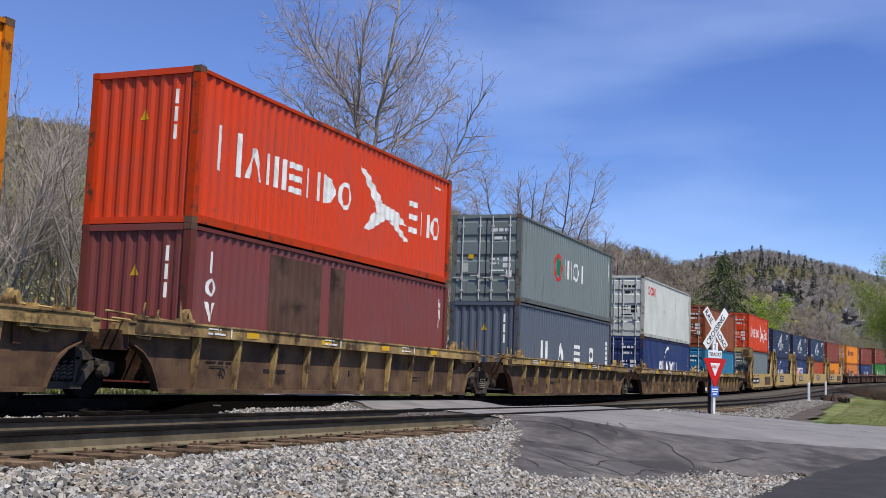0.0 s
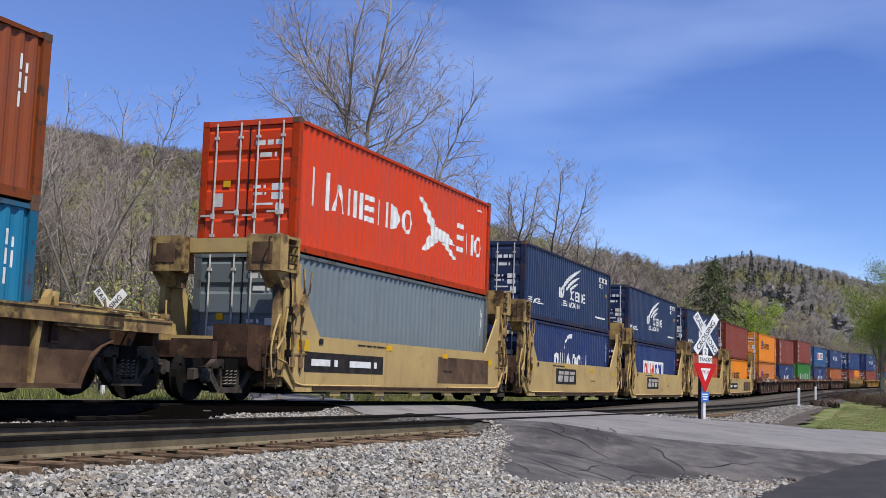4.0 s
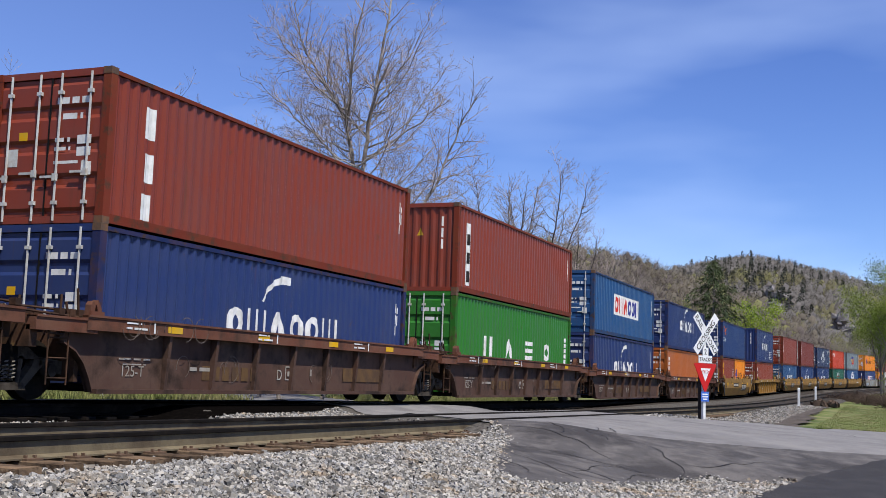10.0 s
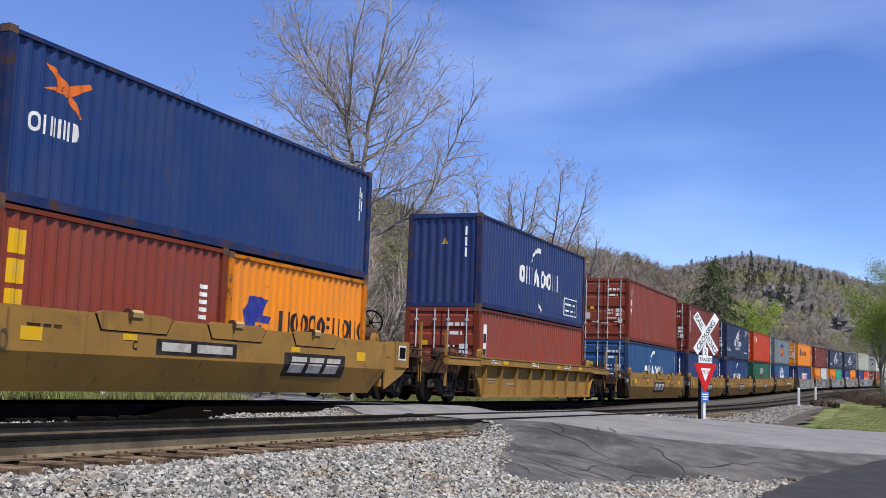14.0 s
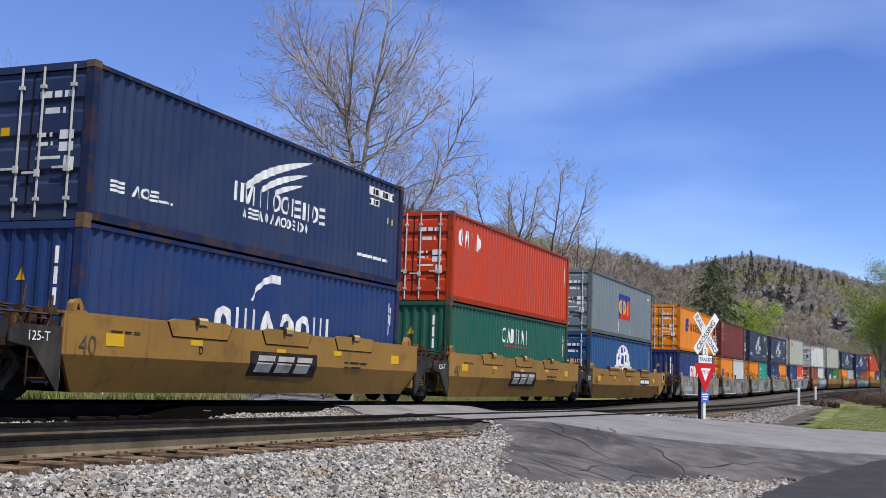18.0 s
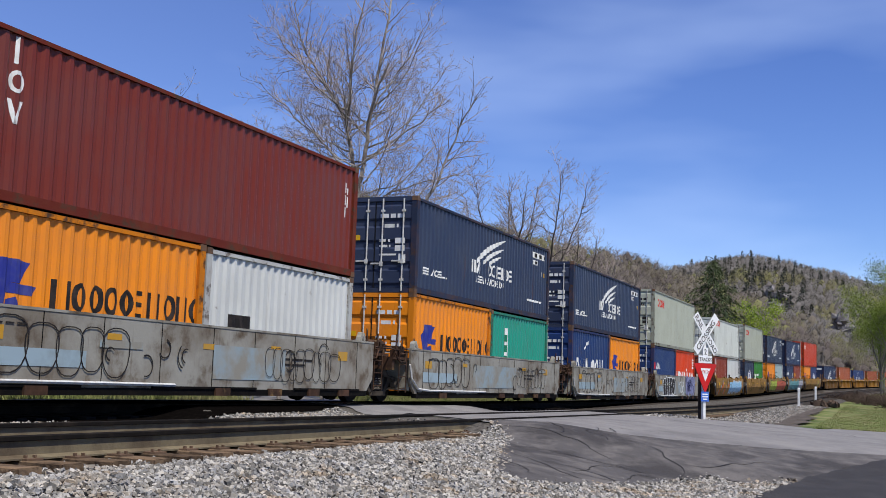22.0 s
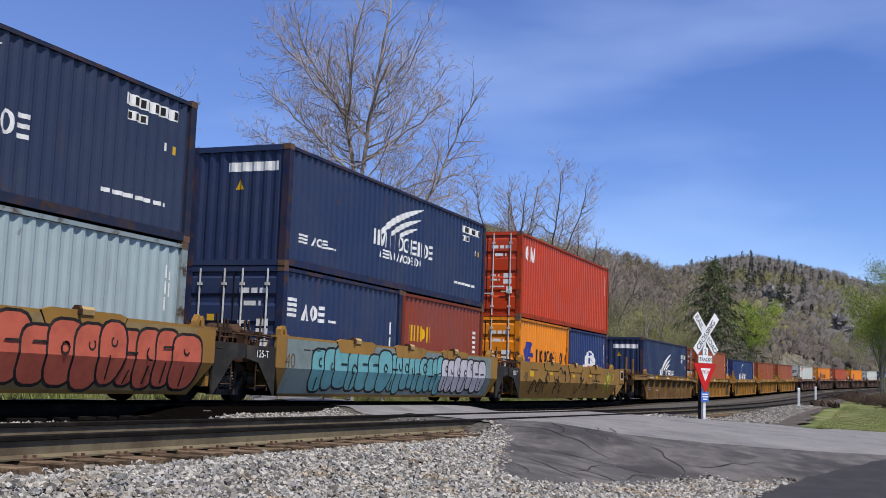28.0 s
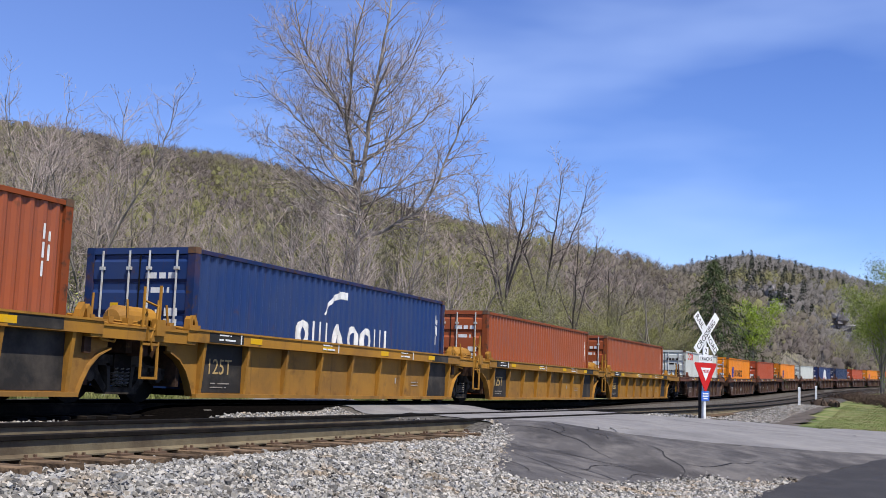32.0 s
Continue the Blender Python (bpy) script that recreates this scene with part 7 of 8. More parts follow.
for seed, az, dist, h, stems, spread, fork in ((51, 45.6, 54, 13.0, 4, 3.8, 0.3), (70, 51.8, 62, 12.6, 5, 3.4, 0.25), (81, 52.6, 56, 10.0, 5, 3.0, 0.2), (82, 49.3, 64, 13.0, 5, 3.6, 0.25), (83, 54.4, 62, 9.6, 5, 3.2, 0.2), (84, 47.6, 66, 13.6, 5, 3.6, 0.25), (66, 46.5, 50, 11.0, 5, 3.2, 0.24), (67, 48.0, 60, 13.4, 5, 3.4, 0.3), (68, 49.8, 56, 11.4, 5, 3.0, 0.26), (69, 44.4, 58, 13.0, 5, 3.6, 0.3), (52, 48.9, 52, 13.2, 4, 3.8, 0.34), (60, 47.3, 56, 12.6, 4, 3.2, 0.3), (61, 50.4, 60, 12.0, 4, 3.2, 0.3), (62, 55.4, 58, 8.6, 4, 2.6, 0.25), (63, 63.2, 45, 7.4, 5, 2.2, 0.12), (64, 59.0, 50, 8.0, 4, 2.4, 0.2), (65, 68.4, 58, 7.6, 4, 2.4, 0.2), (53, 53.2, 54, 10.4, 3, 2.6, 0.3), (54, 51.2, 58, 9.4, 4, 3.0, 0.25), (55, 60.2, 47, 8.6, 5, 2.6, 0.16), (56, 62.0, 46, 8.0, 5, 2.4, 0.14), (57, 65.2, 47, 7.8, 4, 2.6, 0.16), (58, 66.9, 52, 7.0, 4, 2.4, 0.2), (59, 57.4, 54, 8.2, 4, 2.6, 0.2)):
    x, y, z = at_angle(az, dist)
    grown_tree(seed, "crooked bare grey tree at the wood's edge", vase(seed, h, 0.11, stems, fork, spread, 0.9), ("bark", "bark_twig"), (2.3, 2.8, 2.0), ((0.6, 2.2), (0.4, 1.0), (0.2, 0.5)), 0.0075).matrix_basis = pose(x, y, z - 0.1)

PROTO = [bare_tree(41 + i, h, 0.15, lab, ("bark", "bark"), leaf, st, 0.25, 20, (11, 7, 3), ((1.4, 3.0), (0.7, 1.5), (0.4, 0.8))) for i, (h, st, lab, leaf) in enumerate([
    (10.5, 3, "slender bare grey tree at the wood's edge", None), (9.0, 4, "bare tree with a haze of opening buds", (5, 0.034, 0.30, "leaf_haze")), (6.0, 5, "small tree in a thin veil of yellow-green leaf", (8, 0.040, 0.34, "leaf_haze")), (11.5, 3, "tall bare grey tree at the wood's edge", None)])]
rnd = random.Random(8)
edge = []
for az, dist, k in [(44, 62, 0), (46.3, 70, 3), (48.2, 58, 1), (50.0, 75, 0), (51.6, 62, 1), (53.5, 82, 3), (55.2, 60, 2), (57.0, 72, 1), (58.6, 66, 0), (60.2, 80, 1), (64.4, 76, 0), (66.0, 70, 1), (67.6, 84, 2), (69.2, 80, 2), (70.4, 92, 1), (71.6, 76, 2), (73.4, 84, 1), (75.4, 92, 2), (76.8, 100, 1), (78.2, 110, 0), (79.6, 105, 2), (40, 60, 1), (36, 64, 0), (59.4, 56, 0), (61.0, 60, 3), (65.0, 58, 1)]:
    x, y, z = at_angle(az + rnd.uniform(-0.4, 0.4), dist)
    edge.append((k, pose(x, y, z - 0.1, 0, 0, rnd.uniform(0, 360)), rnd.uniform(0.8, 1.1)))
for k, ob in enumerate(PROTO):
    mine = [e for e in edge if e[0] == k]
    ob.matrix_basis = mine[0][1]
    for e in mine[1:]:
        c = copy_thing(ob, e[1])
        c.scale = (e[2],) * 3


# rock outcrops on the farther hill: bearing, distance, width, height
CRAGS = [(83.7, 560, 6, 8), (84.3, 545, 5, 7), (84.0, 530, 6, 5), (87.3, 500, 7, 7), (87.0, 515, 5, 7), (87.6, 490, 4, 6)]


def woods():
    """The budding woods on the slopes, tree by tree, joined: lumpy crowns of clumps with a fringe of twigs, and bare stems on the near edge."""
    rng = np.random.default_rng(3)
    ico = bmesh.new()
    bmesh.ops.create_icosphere(ico, subdivisions=1, radius=1.0)
    ball = np.array([v.co[:] for v in ico.verts])
    tris = np.array([[v.index for v in f.verts] for f in ico.faces])
    ico.free()
    kinds = {"wood_grey": "leafless grey-brown woods on the hillsides", "wood_mauve": "leafless mauve-grey woods on the hillsides", "wood_far": "leafless woods on the farther hill, haze painted into their paler colour", "wood_olive": "olive budding trees among the woods", "wood_lime": "yellow-green budding trees among the woods", "needles_far": "scattered dark conifers on the hillsides", "stem_pale": "pale bare trunks and limbs at the edge of the woods"}
    groups = {k: [[], [], 0] for k in kinds}

    def put(kind, v, f):
        g = groups[kind]
        g[0].append(v)
        g[1].append(f + g[2])
        g[2] += len(v)

    def spikes(kind, c, d, wide):
        side = np.cross(d, rng.normal(size=d.shape))
        side *= wide / np.linalg.norm(side, axis=1)[:, None]
        put(kind, np.stack([c - side, c + side, c + d], 1).reshape(-1, 3), np.arange(3 * len(c)).reshape(-1, 3))

    spots = []
    for _ in range(11000):
        az = rng.uniform(36, 93)
        far = 500 if az < 71 else 850
        r = math.sqrt(rng.uniform(100 ** 2, far ** 2)) if rng.random() < 0.8 else rng.uniform(85, 260)
        x, y = r * math.sin(radians(az)), r * math.cos(radians(az))
        if y < 26 and x < 330 or (y - TRACK_Y - bend(max(x, 0)) < 16 and x < 330):
            continue
        if any(abs(az - a) < w * 2.2 / d * 14 and d - 22 < r < d + 4 for a, d, w, _ in CRAGS):
            continue
        spots.append((x, y, r, az, False))
    for _ in range(95):
        az, r = 83.6 + 2.0 * rng.normal(), rng.uniform(500, 690)
        spots.append((r * math.sin(radians(az)), r * math.cos(radians(az)), r, az, True))
    for x, y, r, az, fir in spots:
        z = land(x, y)
        roll = rng.random()
        patch = noise.noise(Vector((x * 0.016, y * 0.016, 7)))
        if fir or roll > 0.990 and r > 240 and az > 72:
            h, n = rng.uniform(7, 15), 150
            t = rng.uniform(0.1, 1, n)
            ang = rng.uniform(0, 6.28, n)
            rad = (1 - t) * h * 0.17 * rng.uniform(0.3, 1, n)
            spikes("needles_far", np.stack([x + rad * np.cos(ang), y + rad * np.sin(ang), z + t * h], -1), np.stack([np.cos(ang), np.sin(ang), np.full(n, -0.3)], -1) * rng.uniform(0.6, 1.2, n)[:, None], 0.30)
            continue
        h = rng.uniform(6.5, 10.5)
        green = 0.22 if az > 73 and r > 150 else 0.64 if r < 300 and x < 330 else 0.34 if x < 330 else 0.12
        tone = rng.random()
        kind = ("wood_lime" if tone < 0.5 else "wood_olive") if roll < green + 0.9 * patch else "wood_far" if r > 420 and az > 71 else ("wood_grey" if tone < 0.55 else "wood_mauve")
        wide = h * rng.uniform(0.24, 0.34)
        lumps = 0 if r < 130 else 7 if r < 330 else 3
        small = 0.55 if r < 330 else 1.0
        for k in range(lumps):
            c = np.array([x + rng.normal() * wide * 0.5, y + rng.normal() * wide * 0.5, z + h * (0.45 + 0.51 * k / lumps) + rng.normal() * 0.3])
            size = np.array([wide * 0.66, wide * 0.66, h * 0.25]) * rng.uniform(0.7, 1.1) * (1.0 - 0.48 * k / lumps) * small
            put(kind, c + ball * size * rng.uniform(0.58, 1.25, (len(ball), 1)), tris)
        n = 96 if r > 330 else 190 if r > 130 else 320
        t = rng.uniform(0.3, 1.0, n)
        ang = rng.uniform(0, 6.28, n)
        rad = wide * np.sqrt(np.clip(1.05 - (2 * t - 1.2) ** 2, 0.05, 1)) * rng.uniform(0.5, 1.05, n)
        d = np.stack([np.cos(ang) * 0.7 + rng.normal(size=n) * 0.4, np.sin(ang) * 0.7 + rng.normal(size=n) * 0.4, rng.uniform(0.0, 1.4, n)], -1) * rng.uniform(0.4, 1.0, n)[:, None] * (1.5 if r > 300 else 1.0)
        spikes(kind, np.stack([x + rad * np.cos(ang), y + rad * np.sin(ang), z + t * h], -1), d, 0.022 * (1 + r / 130) if r > 130 else 0.026)
        if r < 330 or r > 420 and az > 71:
            m = 3 if r > 150 else 9
            base = np.tile([x, y, z - 0.4], (m, 1)) + rng.normal(size=(m, 3)) * [0.5, 0.5, 0] + np.arange(m)[:, None] * [0, 0, 0.32 * h / m]
            lean = rng.normal(size=(m, 3)) * [0.16, 0.16, 0] * h + [0, 0, h * 0.62]
            spikes("stem_pale" if tone > 0.4 else "wood_mauve", base, lean, 0.045 * (1 + r / 500) if r > 150 else 0.032)
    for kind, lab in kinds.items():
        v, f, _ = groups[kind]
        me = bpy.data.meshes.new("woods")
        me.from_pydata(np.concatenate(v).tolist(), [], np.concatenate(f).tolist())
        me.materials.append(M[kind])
        smoothed(me)
        if kind.startswith("wood"):
            soft = np.zeros(3 * len(me.vertices))
            me.vertex_normals.foreach_get("vector", soft)
            soft = soft.reshape(-1, 3) * 0.62 + [-0.17, -0.23, 0.7]
            me.normals_split_custom_set_from_vertices((soft / np.linalg.norm(soft, axis=1)[:, None]).tolist())
        tagged(new("woods", me), lab, "woods", kind="stuff")


woods()


def conifer(height, width, seed, label):
    t = thing("conifer_tree", label, "tree")
    part("trunk", Build().rod((0, 0, 0), (0, 0, height * 0.98), 0.2, 8, 0.03).mesh("trunk", M["bark"]), t)
    rng = np.random.default_rng(seed)
    V, F = [], []
    limbs = Build()
    for i in range(120):
        k = (i + rng.uniform(0, 1)) / 120
        a = 2.4 * i + rng.uniform(-0.5, 0.5)
        ln = width * (1 - k) ** 0.95 * rng.uniform(0.45, 1.2) + 0.3
        p = Vector((0, 0, height * (0.08 + 0.91 * k)))
        mid = p + Vector((math.cos(a) * ln * 0.6, math.sin(a) * ln * 0.6, 0.10 * ln))
        q = p + Vector((math.cos(a) * ln, math.sin(a) * ln, -0.12 * ln))
        limbs.rod(p, mid, 0.04, 3, 0.025)
        limbs.rod(mid, q, 0.025, 3, 0.008)
        for j in range(int(12 + 13 * ln)):
            u = rng.uniform(0.1, 1.04) ** 0.8
            c = (p.lerp(mid, u / 0.6) if u < 0.6 else mid.lerp(q, (u - 0.6) / 0.4)) + Vector(rng.normal(size=3)) * 0.13
            out = (q - p).normalized()
            d = Vector(rng.normal(size=3)) * 0.16 + out * 0.22 + Vector((-out.y, out.x, 0)) * rng.uniform(-0.34, 0.34) + Vector((0, 0, -rng.uniform(0.05, 0.4)))
            s = d.cross(Vector(rng.normal(size=3))).normalized() * 0.055
            m = len(V)
            V += [tuple(c - s), tuple(c + s), tuple(c + d * 1.2)]
            F.append((m, m + 1, m + 2))
    tagged(part("limbwork", limbs.mesh("limbwork", M["bark"]), t), kind="stuff")
    me = bpy.data.meshes.new("crown")
    me.from_pydata(V, [], F)
    me.materials.append(M["needles"])
    part("crown", me, t)
    return t


x, y, z = at_angle(81.25, 118)
conifer(13.4, 6.6, 2, "dark green conifer beyond the crossing").matrix_basis = pose(x, y, z)


def bush(name, seed, w, d, h, leaf, n, size, label, stems=40):
    """A shrub: many stems and a ragged cloud of leaves."""
    t = thing(name, label, "bush")
    rng = np.random.default_rng(seed)
    b = Build()
    tips = []
    for i in range(stems):
        a, r = rng.uniform(0, 6.28), math.sqrt(rng.uniform(0, 1))
        p = Vector((w * 0.4 * r * math.cos(a), d * 0.4 * r * math.sin(a), 0))
        q = p + Vector((rng.normal() * w * 0.14, rng.normal() * d * 0.14, h * rng.uniform(0.4, 1.0) * (1.05 - 0.5 * r)))
        b.rod(p, p.lerp(q, 0.5) + Vector(rng.normal(size=3)) * 0.12, 0.03, 4, 0.02)
        b.rod(p.lerp(q, 0.5), q, 0.02, 3, 0.006)
        for k in range(4):
            e = p.lerp(q, rng.uniform(0.4, 1)) + Vector(rng.normal(size=3)) * h * 0.1
            b.rod(p.lerp(q, rng.uniform(0.3, 0.9)), e, 0.012, 3, 0.004)
            tips.append((e, Vector((0, 0, 1)), 0))
        tips.append((q, Vector((0, 0, 1)), 0))
    part("bare_stem", b.mesh("bare_stem", M["brush" if "brown" in label else "bark"]), t)
    if leaf:
        part("foliage", leaf_cloud("foliage", tips, n, size, h * 0.09, M[leaf], seed), t)
    return t


x, y, z = at_angle(83.1, 165)
bare_tree(63, 12.0, 0.16, "small tree in bright yellow-green leaf", ("bark", "bark"), (20, 0.11, 0.5, "leaf_bright"), 4, 0.45, 22, (6, 4, 2), ((1.2, 2.4), (0.7, 1.3), (0.4, 0.7))).matrix_basis = pose(x, y, z)
for seed, az, dist, h, leaf in ((71, 88.9, 112, 11.0, "leaf_new"), (72, 89.6, 104, 12.0, "leaf_new"), (73, 89.0, 122, 9.5, "leaf_new"), (74, 87.9, 330, 17, "leaf_haze"), (75, 87.2, 340, 15, "leaf_haze"), (76, 79.3, 124, 9.5, "leaf_haze"), (77, 78.2, 120, 8.0, "leaf_haze")):
    x, y, z = at_angle(az, dist)
    bare_tree(seed, h, 0.15, "budding tree in a thin yellow-green haze", ("bark", "bark"), (18 if leaf == "leaf_new" else 9, 0.055, 0.36, leaf), 4, 0.25, 26, (11, 7, 3), ((1.6, 3.4), (0.8, 1.6), (0.4, 0.8))).matrix_basis = pose(x, y, z)
for i, (az, dist, w, h, leaf, n, lab) in enumerate([(90.6, 100, 6, 5, "leaf_new", 10, "fresh green shrub at the field edge"), (88.9, 92, 5.0, 1.3, None, 0, "tangled dead brown brush on the bank"), (87.6, 104, 4.5, 1.1, None, 0, "tangled dead brown brush on the bank"), (90.0, 84, 4.5, 1.5, None, 0, "tangled dead brown brush on the bank"), (88.2, 98, 4.5, 1.2, None, 0, "tangled dead brown brush on the bank"), (80.2, 114, 5, 3.6, "leaf_haze", 9, "budding shrub beyond the line"), (52.4, 44, 4.5, 5.6, "leaf_haze", 16, "tall yellow-green budding shrub behind the line"), (54.0, 47, 4.0, 4.8, "leaf_haze", 14, "tall yellow-green budding shrub behind the line"), (46.4, 46, 4.0, 5.0, "leaf_haze", 10, "tall yellow-green budding shrub behind the line"), (78.2, 104, 6, 6.0, "leaf_haze", 14, "budding shrub beyond the line"), (76.2, 96, 6, 5.0, "leaf_haze", 12, "budding shrub beyond the line"), (74.0, 90, 6, 5.4, "leaf_haze", 10, "budding shrub beyond the line"), (83.4, 132, 5, 3.4, None, 0, "bare grey shrub beyond the line"), (85.0, 150, 6, 6.5, None, 0, "bare grey shrub beyond the line"), (86.0, 170, 6, 8.5, None, 0, "bare grey shrub beyond the line")]):
    x, y, z = at_angle(az, dist)
    bush("shrub", 20 + i, w, w, h, leaf, n, 0.06, lab, 70 if leaf or h > 2 else 160).matrix_basis = pose(x, y, z - 0.05)
for i, (az, dist, w, h) in enumerate(CRAGS):
    rng = np.random.default_rng(80 + i)
    x, y, z = at_angle(az, dist)
    crag = Build()
    for k in range(14):
        c = (rng.normal() * 2.0, rng.normal() * w * 0.35, h * rng.uniform(-0.2, 0.7))
        s = rng.uniform(0.8, 2.4, 3)
        crag.box(c[0] - s[0], c[0] + s[0], c[1] - s[1], c[1] + s[1], c[2] - s[2], c[2] + s[2])
    me = crag.mesh("rock", M["rock"])
    for v in me.vertices:
        v.co += Vector(rng.normal(size=3)) * 0.5
    o = thing("rock_outcrop", "pale grey rock outcrop on the wooded hillside", "rock", pose(x, y, z))
    tagged(part("rock", me, o), kind="stuff")


rng = np.random.default_rng(91)
for i, (x, y) in enumerate(((70.5, 4.6), (72.5, 4.3))):
    b = Build()
    for k in range(9):
        c, s = (rng.normal() * 0.3, rng.normal() * 0.3, abs(rng.normal()) * 0.08), rng.uniform(0.06, 0.17, 3)
        b.box(c[0] - s[0], c[0] + s[0], c[1] - s[1], c[1] + s[1], c[2] - s[2], c[2] + s[2])
    me = b.mesh("rubble_heap", M["brush"])
    for v in me.vertices:
        v.co += Vector(rng.normal(size=3)) * 0.07
    me.transform(pose(0, 0, 0, 0, 0, 30 * i))
    tagged(part("rubble", me, thing("rubble_heap", "small dark heap of old tie ends and rubble", "rubble", pose(x, y, ground(x, y) + 0.1))), kind="stuff")



def tufts(name, label, spots, tall, mat):
    """Grass blades, three to a tuft, joined."""
    rng = np.random.default_rng(17)
    V, F = [], []
    for x, y in spots:
        z = ground(x, y) - 0.06
        for k in range(4):
            h = tall * rng.uniform(0.5, 1.3)
            a, lean = rng.uniform(0, 6.28), rng.normal(size=2) * 0.35 * h
            dx, dy = 0.016 * math.cos(a), 0.016 * math.sin(a)
            ox, oy = rng.normal(size=2) * 0.05
            m = len(V)
            V += [(x + ox - dx, y + oy - dy, z), (x + ox + dx, y + oy + dy, z), (x + ox + lean[0], y + oy + lean[1], z + h)]
            F.append((m, m + 1, m + 2))
    me = bpy.data.meshes.new(name)
    me.from_pydata(V, [], F)
    me.materials.append(M[mat])
    tagged(new(name, me), label, "grass", kind="stuff")


M["blade"] = island(material("spring_grass_blade", (0.17, 0.20, 0.065), 0.85, second=(0.25, 0.23, 0.11), scale=0.5, mix=(0.42, 0.6)), 0.6, 1.3)
rng = np.random.default_rng(33)
far_side = [(x, y) for x, y in zip(rng.uniform(8, 62, 16000), rng.uniform(16.8, 25.0, 16000)) if not (x - 22.4 < y < x - 11.0)]
near_field = [(x, y) for x, y in zip(rng.uniform(31.5, 84, 26000), rng.uniform(-9.0, 3.9, 26000)) if y < 2.4 + 0.03 * (x - 32) - (4.0 if x < 34 else 0.0) and x > 33 + max(0.0, -y) * 0.8]
tufts("grass_tufts", "rough olive spring grass beyond the tracks", far_side, 0.26, "blade")
tufts("grass_tufts", "short spring grass beside the road", near_field, 0.06, "blade")

# ---- signs and posts ----
def crossing_sign(m, faces=1, full=True):
    """A crossbuck on a post with its plates below."""
    s = thing("crossing_sign", "white crossbuck sign on a post with yield plate" if full else "white crossbuck sign on a post seen across the line", "railroad sign", m)
    part("post", Build().box(-0.045, 0.045, 0.012, 0.075, -0.15, 2.30).mesh("post", M["post"]), s)
    part("post_back", Build().box(-0.055, 0.055, 0.076, 0.17, -0.15, 1.15).mesh("post_back", M["post_dark"]), s)
    for i, a in enumerate((48, -48)):
        blade = part("crossbuck_blade", Build().box(-0.61, 0.61, 0.0, 0.006, -0.115, 0.115).mesh("crossbuck_blade", M["sign_white"]), s, pose(0, -0.012 - 0.014 * i, 2.12) @ Matrix.Rotation(radians(a), 4, "Y"))
        if i == 1:
            part("lettering", lettering("CROSSING", 0.2, M["mark_dark"]), blade, pose(-0.52, -0.005, -0.07))
        else:
            part("lettering", lettering("RAIL", 0.2, M["mark_dark"]), blade, pose(-0.585, -0.005, -0.07))
            part("lettering", lettering("ROAD", 0.185, M["mark_dark"]), blade, pose(0.075, -0.005, -0.07))
    if full:
        p = part("track_count_plate", Build().box(-0.26, 0.26, -0.006, 0.006, 1.40, 1.58).box(-0.10, 0.10, -0.006, 0.006, 1.58, 1.78).mesh("track_count_plate", M["sign_white"]), s)
        part("lettering", lettering("TRACKS", 0.128, M["mark_dark"]), p, pose(-0.235, -0.010, 1.445))
        part("lettering", lettering("2", 0.19, M["mark_dark"]), p, pose(-0.05, -0.010, 1.61))
        tri = [(-0.40, 1.39), (-0.43, 1.36), (-0.03, 0.70), (0.03, 0.70), (0.43, 1.36), (0.40, 1.39)]
        inner = [(-0.19, 1.27), (0.19, 1.27), (0.0, 0.95)]
        y = part("yield_plate", Build().prism(tri, "y", -0.006, 0.006).mesh("yield_plate", M["sign_red"]), s)
        part("yield_centre", Build().prism(inner, "y", -0.010, -0.007).mesh("yield_centre", M["sign_white"]), y)
        part("lettering", lettering("YIELD", 0.10, M["sign_red"]), y, pose(-0.135, -0.014, 1.15))
        part("emergency_plate", Build().box(-0.15, 0.15, -0.006, 0.006, 0.46, 0.70).mesh("emergency_plate", M["sign_blue"]), s)
        part("plate_bars", Build().box(-0.11, 0.11, -0.010, -0.007, 0.62, 0.65).box(-0.11, 0.11, -0.010, -0.007, 0.56, 0.59).box(-0.08, 0.08, -0.010, -0.007, 0.50, 0.53).mesh("plate_bars", M["sign_white"]), s)
    return s


crossing_sign(pose(28.66, 4.60, ground(28.66, 4.6), 0, 0, -29))
crossing_sign(pose(24.0, 19.0, ground(24.0, 19.0) + 0.2, 0, 0, -20), full=False)
for x, y, h in ((66.0, 5.5, 1.02), (80.0, 5.6, 1.1)):
    p = thing("marker_post", "short white marker post beside the line", "post", pose(x, y, ground(x, y)), "marker posts")
    part("shaft", shared(("shaft", h), lambda: Build().prism([(-0.09, 0), (0.09, 0), (0.09, h - 0.05), (0.06, h), (-0.06, h), (-0.09, h - 0.05)], "y", -0.06, 0.06), M["post"]), p)


# ---- the train ----
# u: front of the load along the line at 9 s; style; first and last of its set; boxes
TRAIN = []


def unit(u, style, first, last, upper, lower, marks=None):
    TRAIN.append((u, style, first, last, upper, lower, marks))


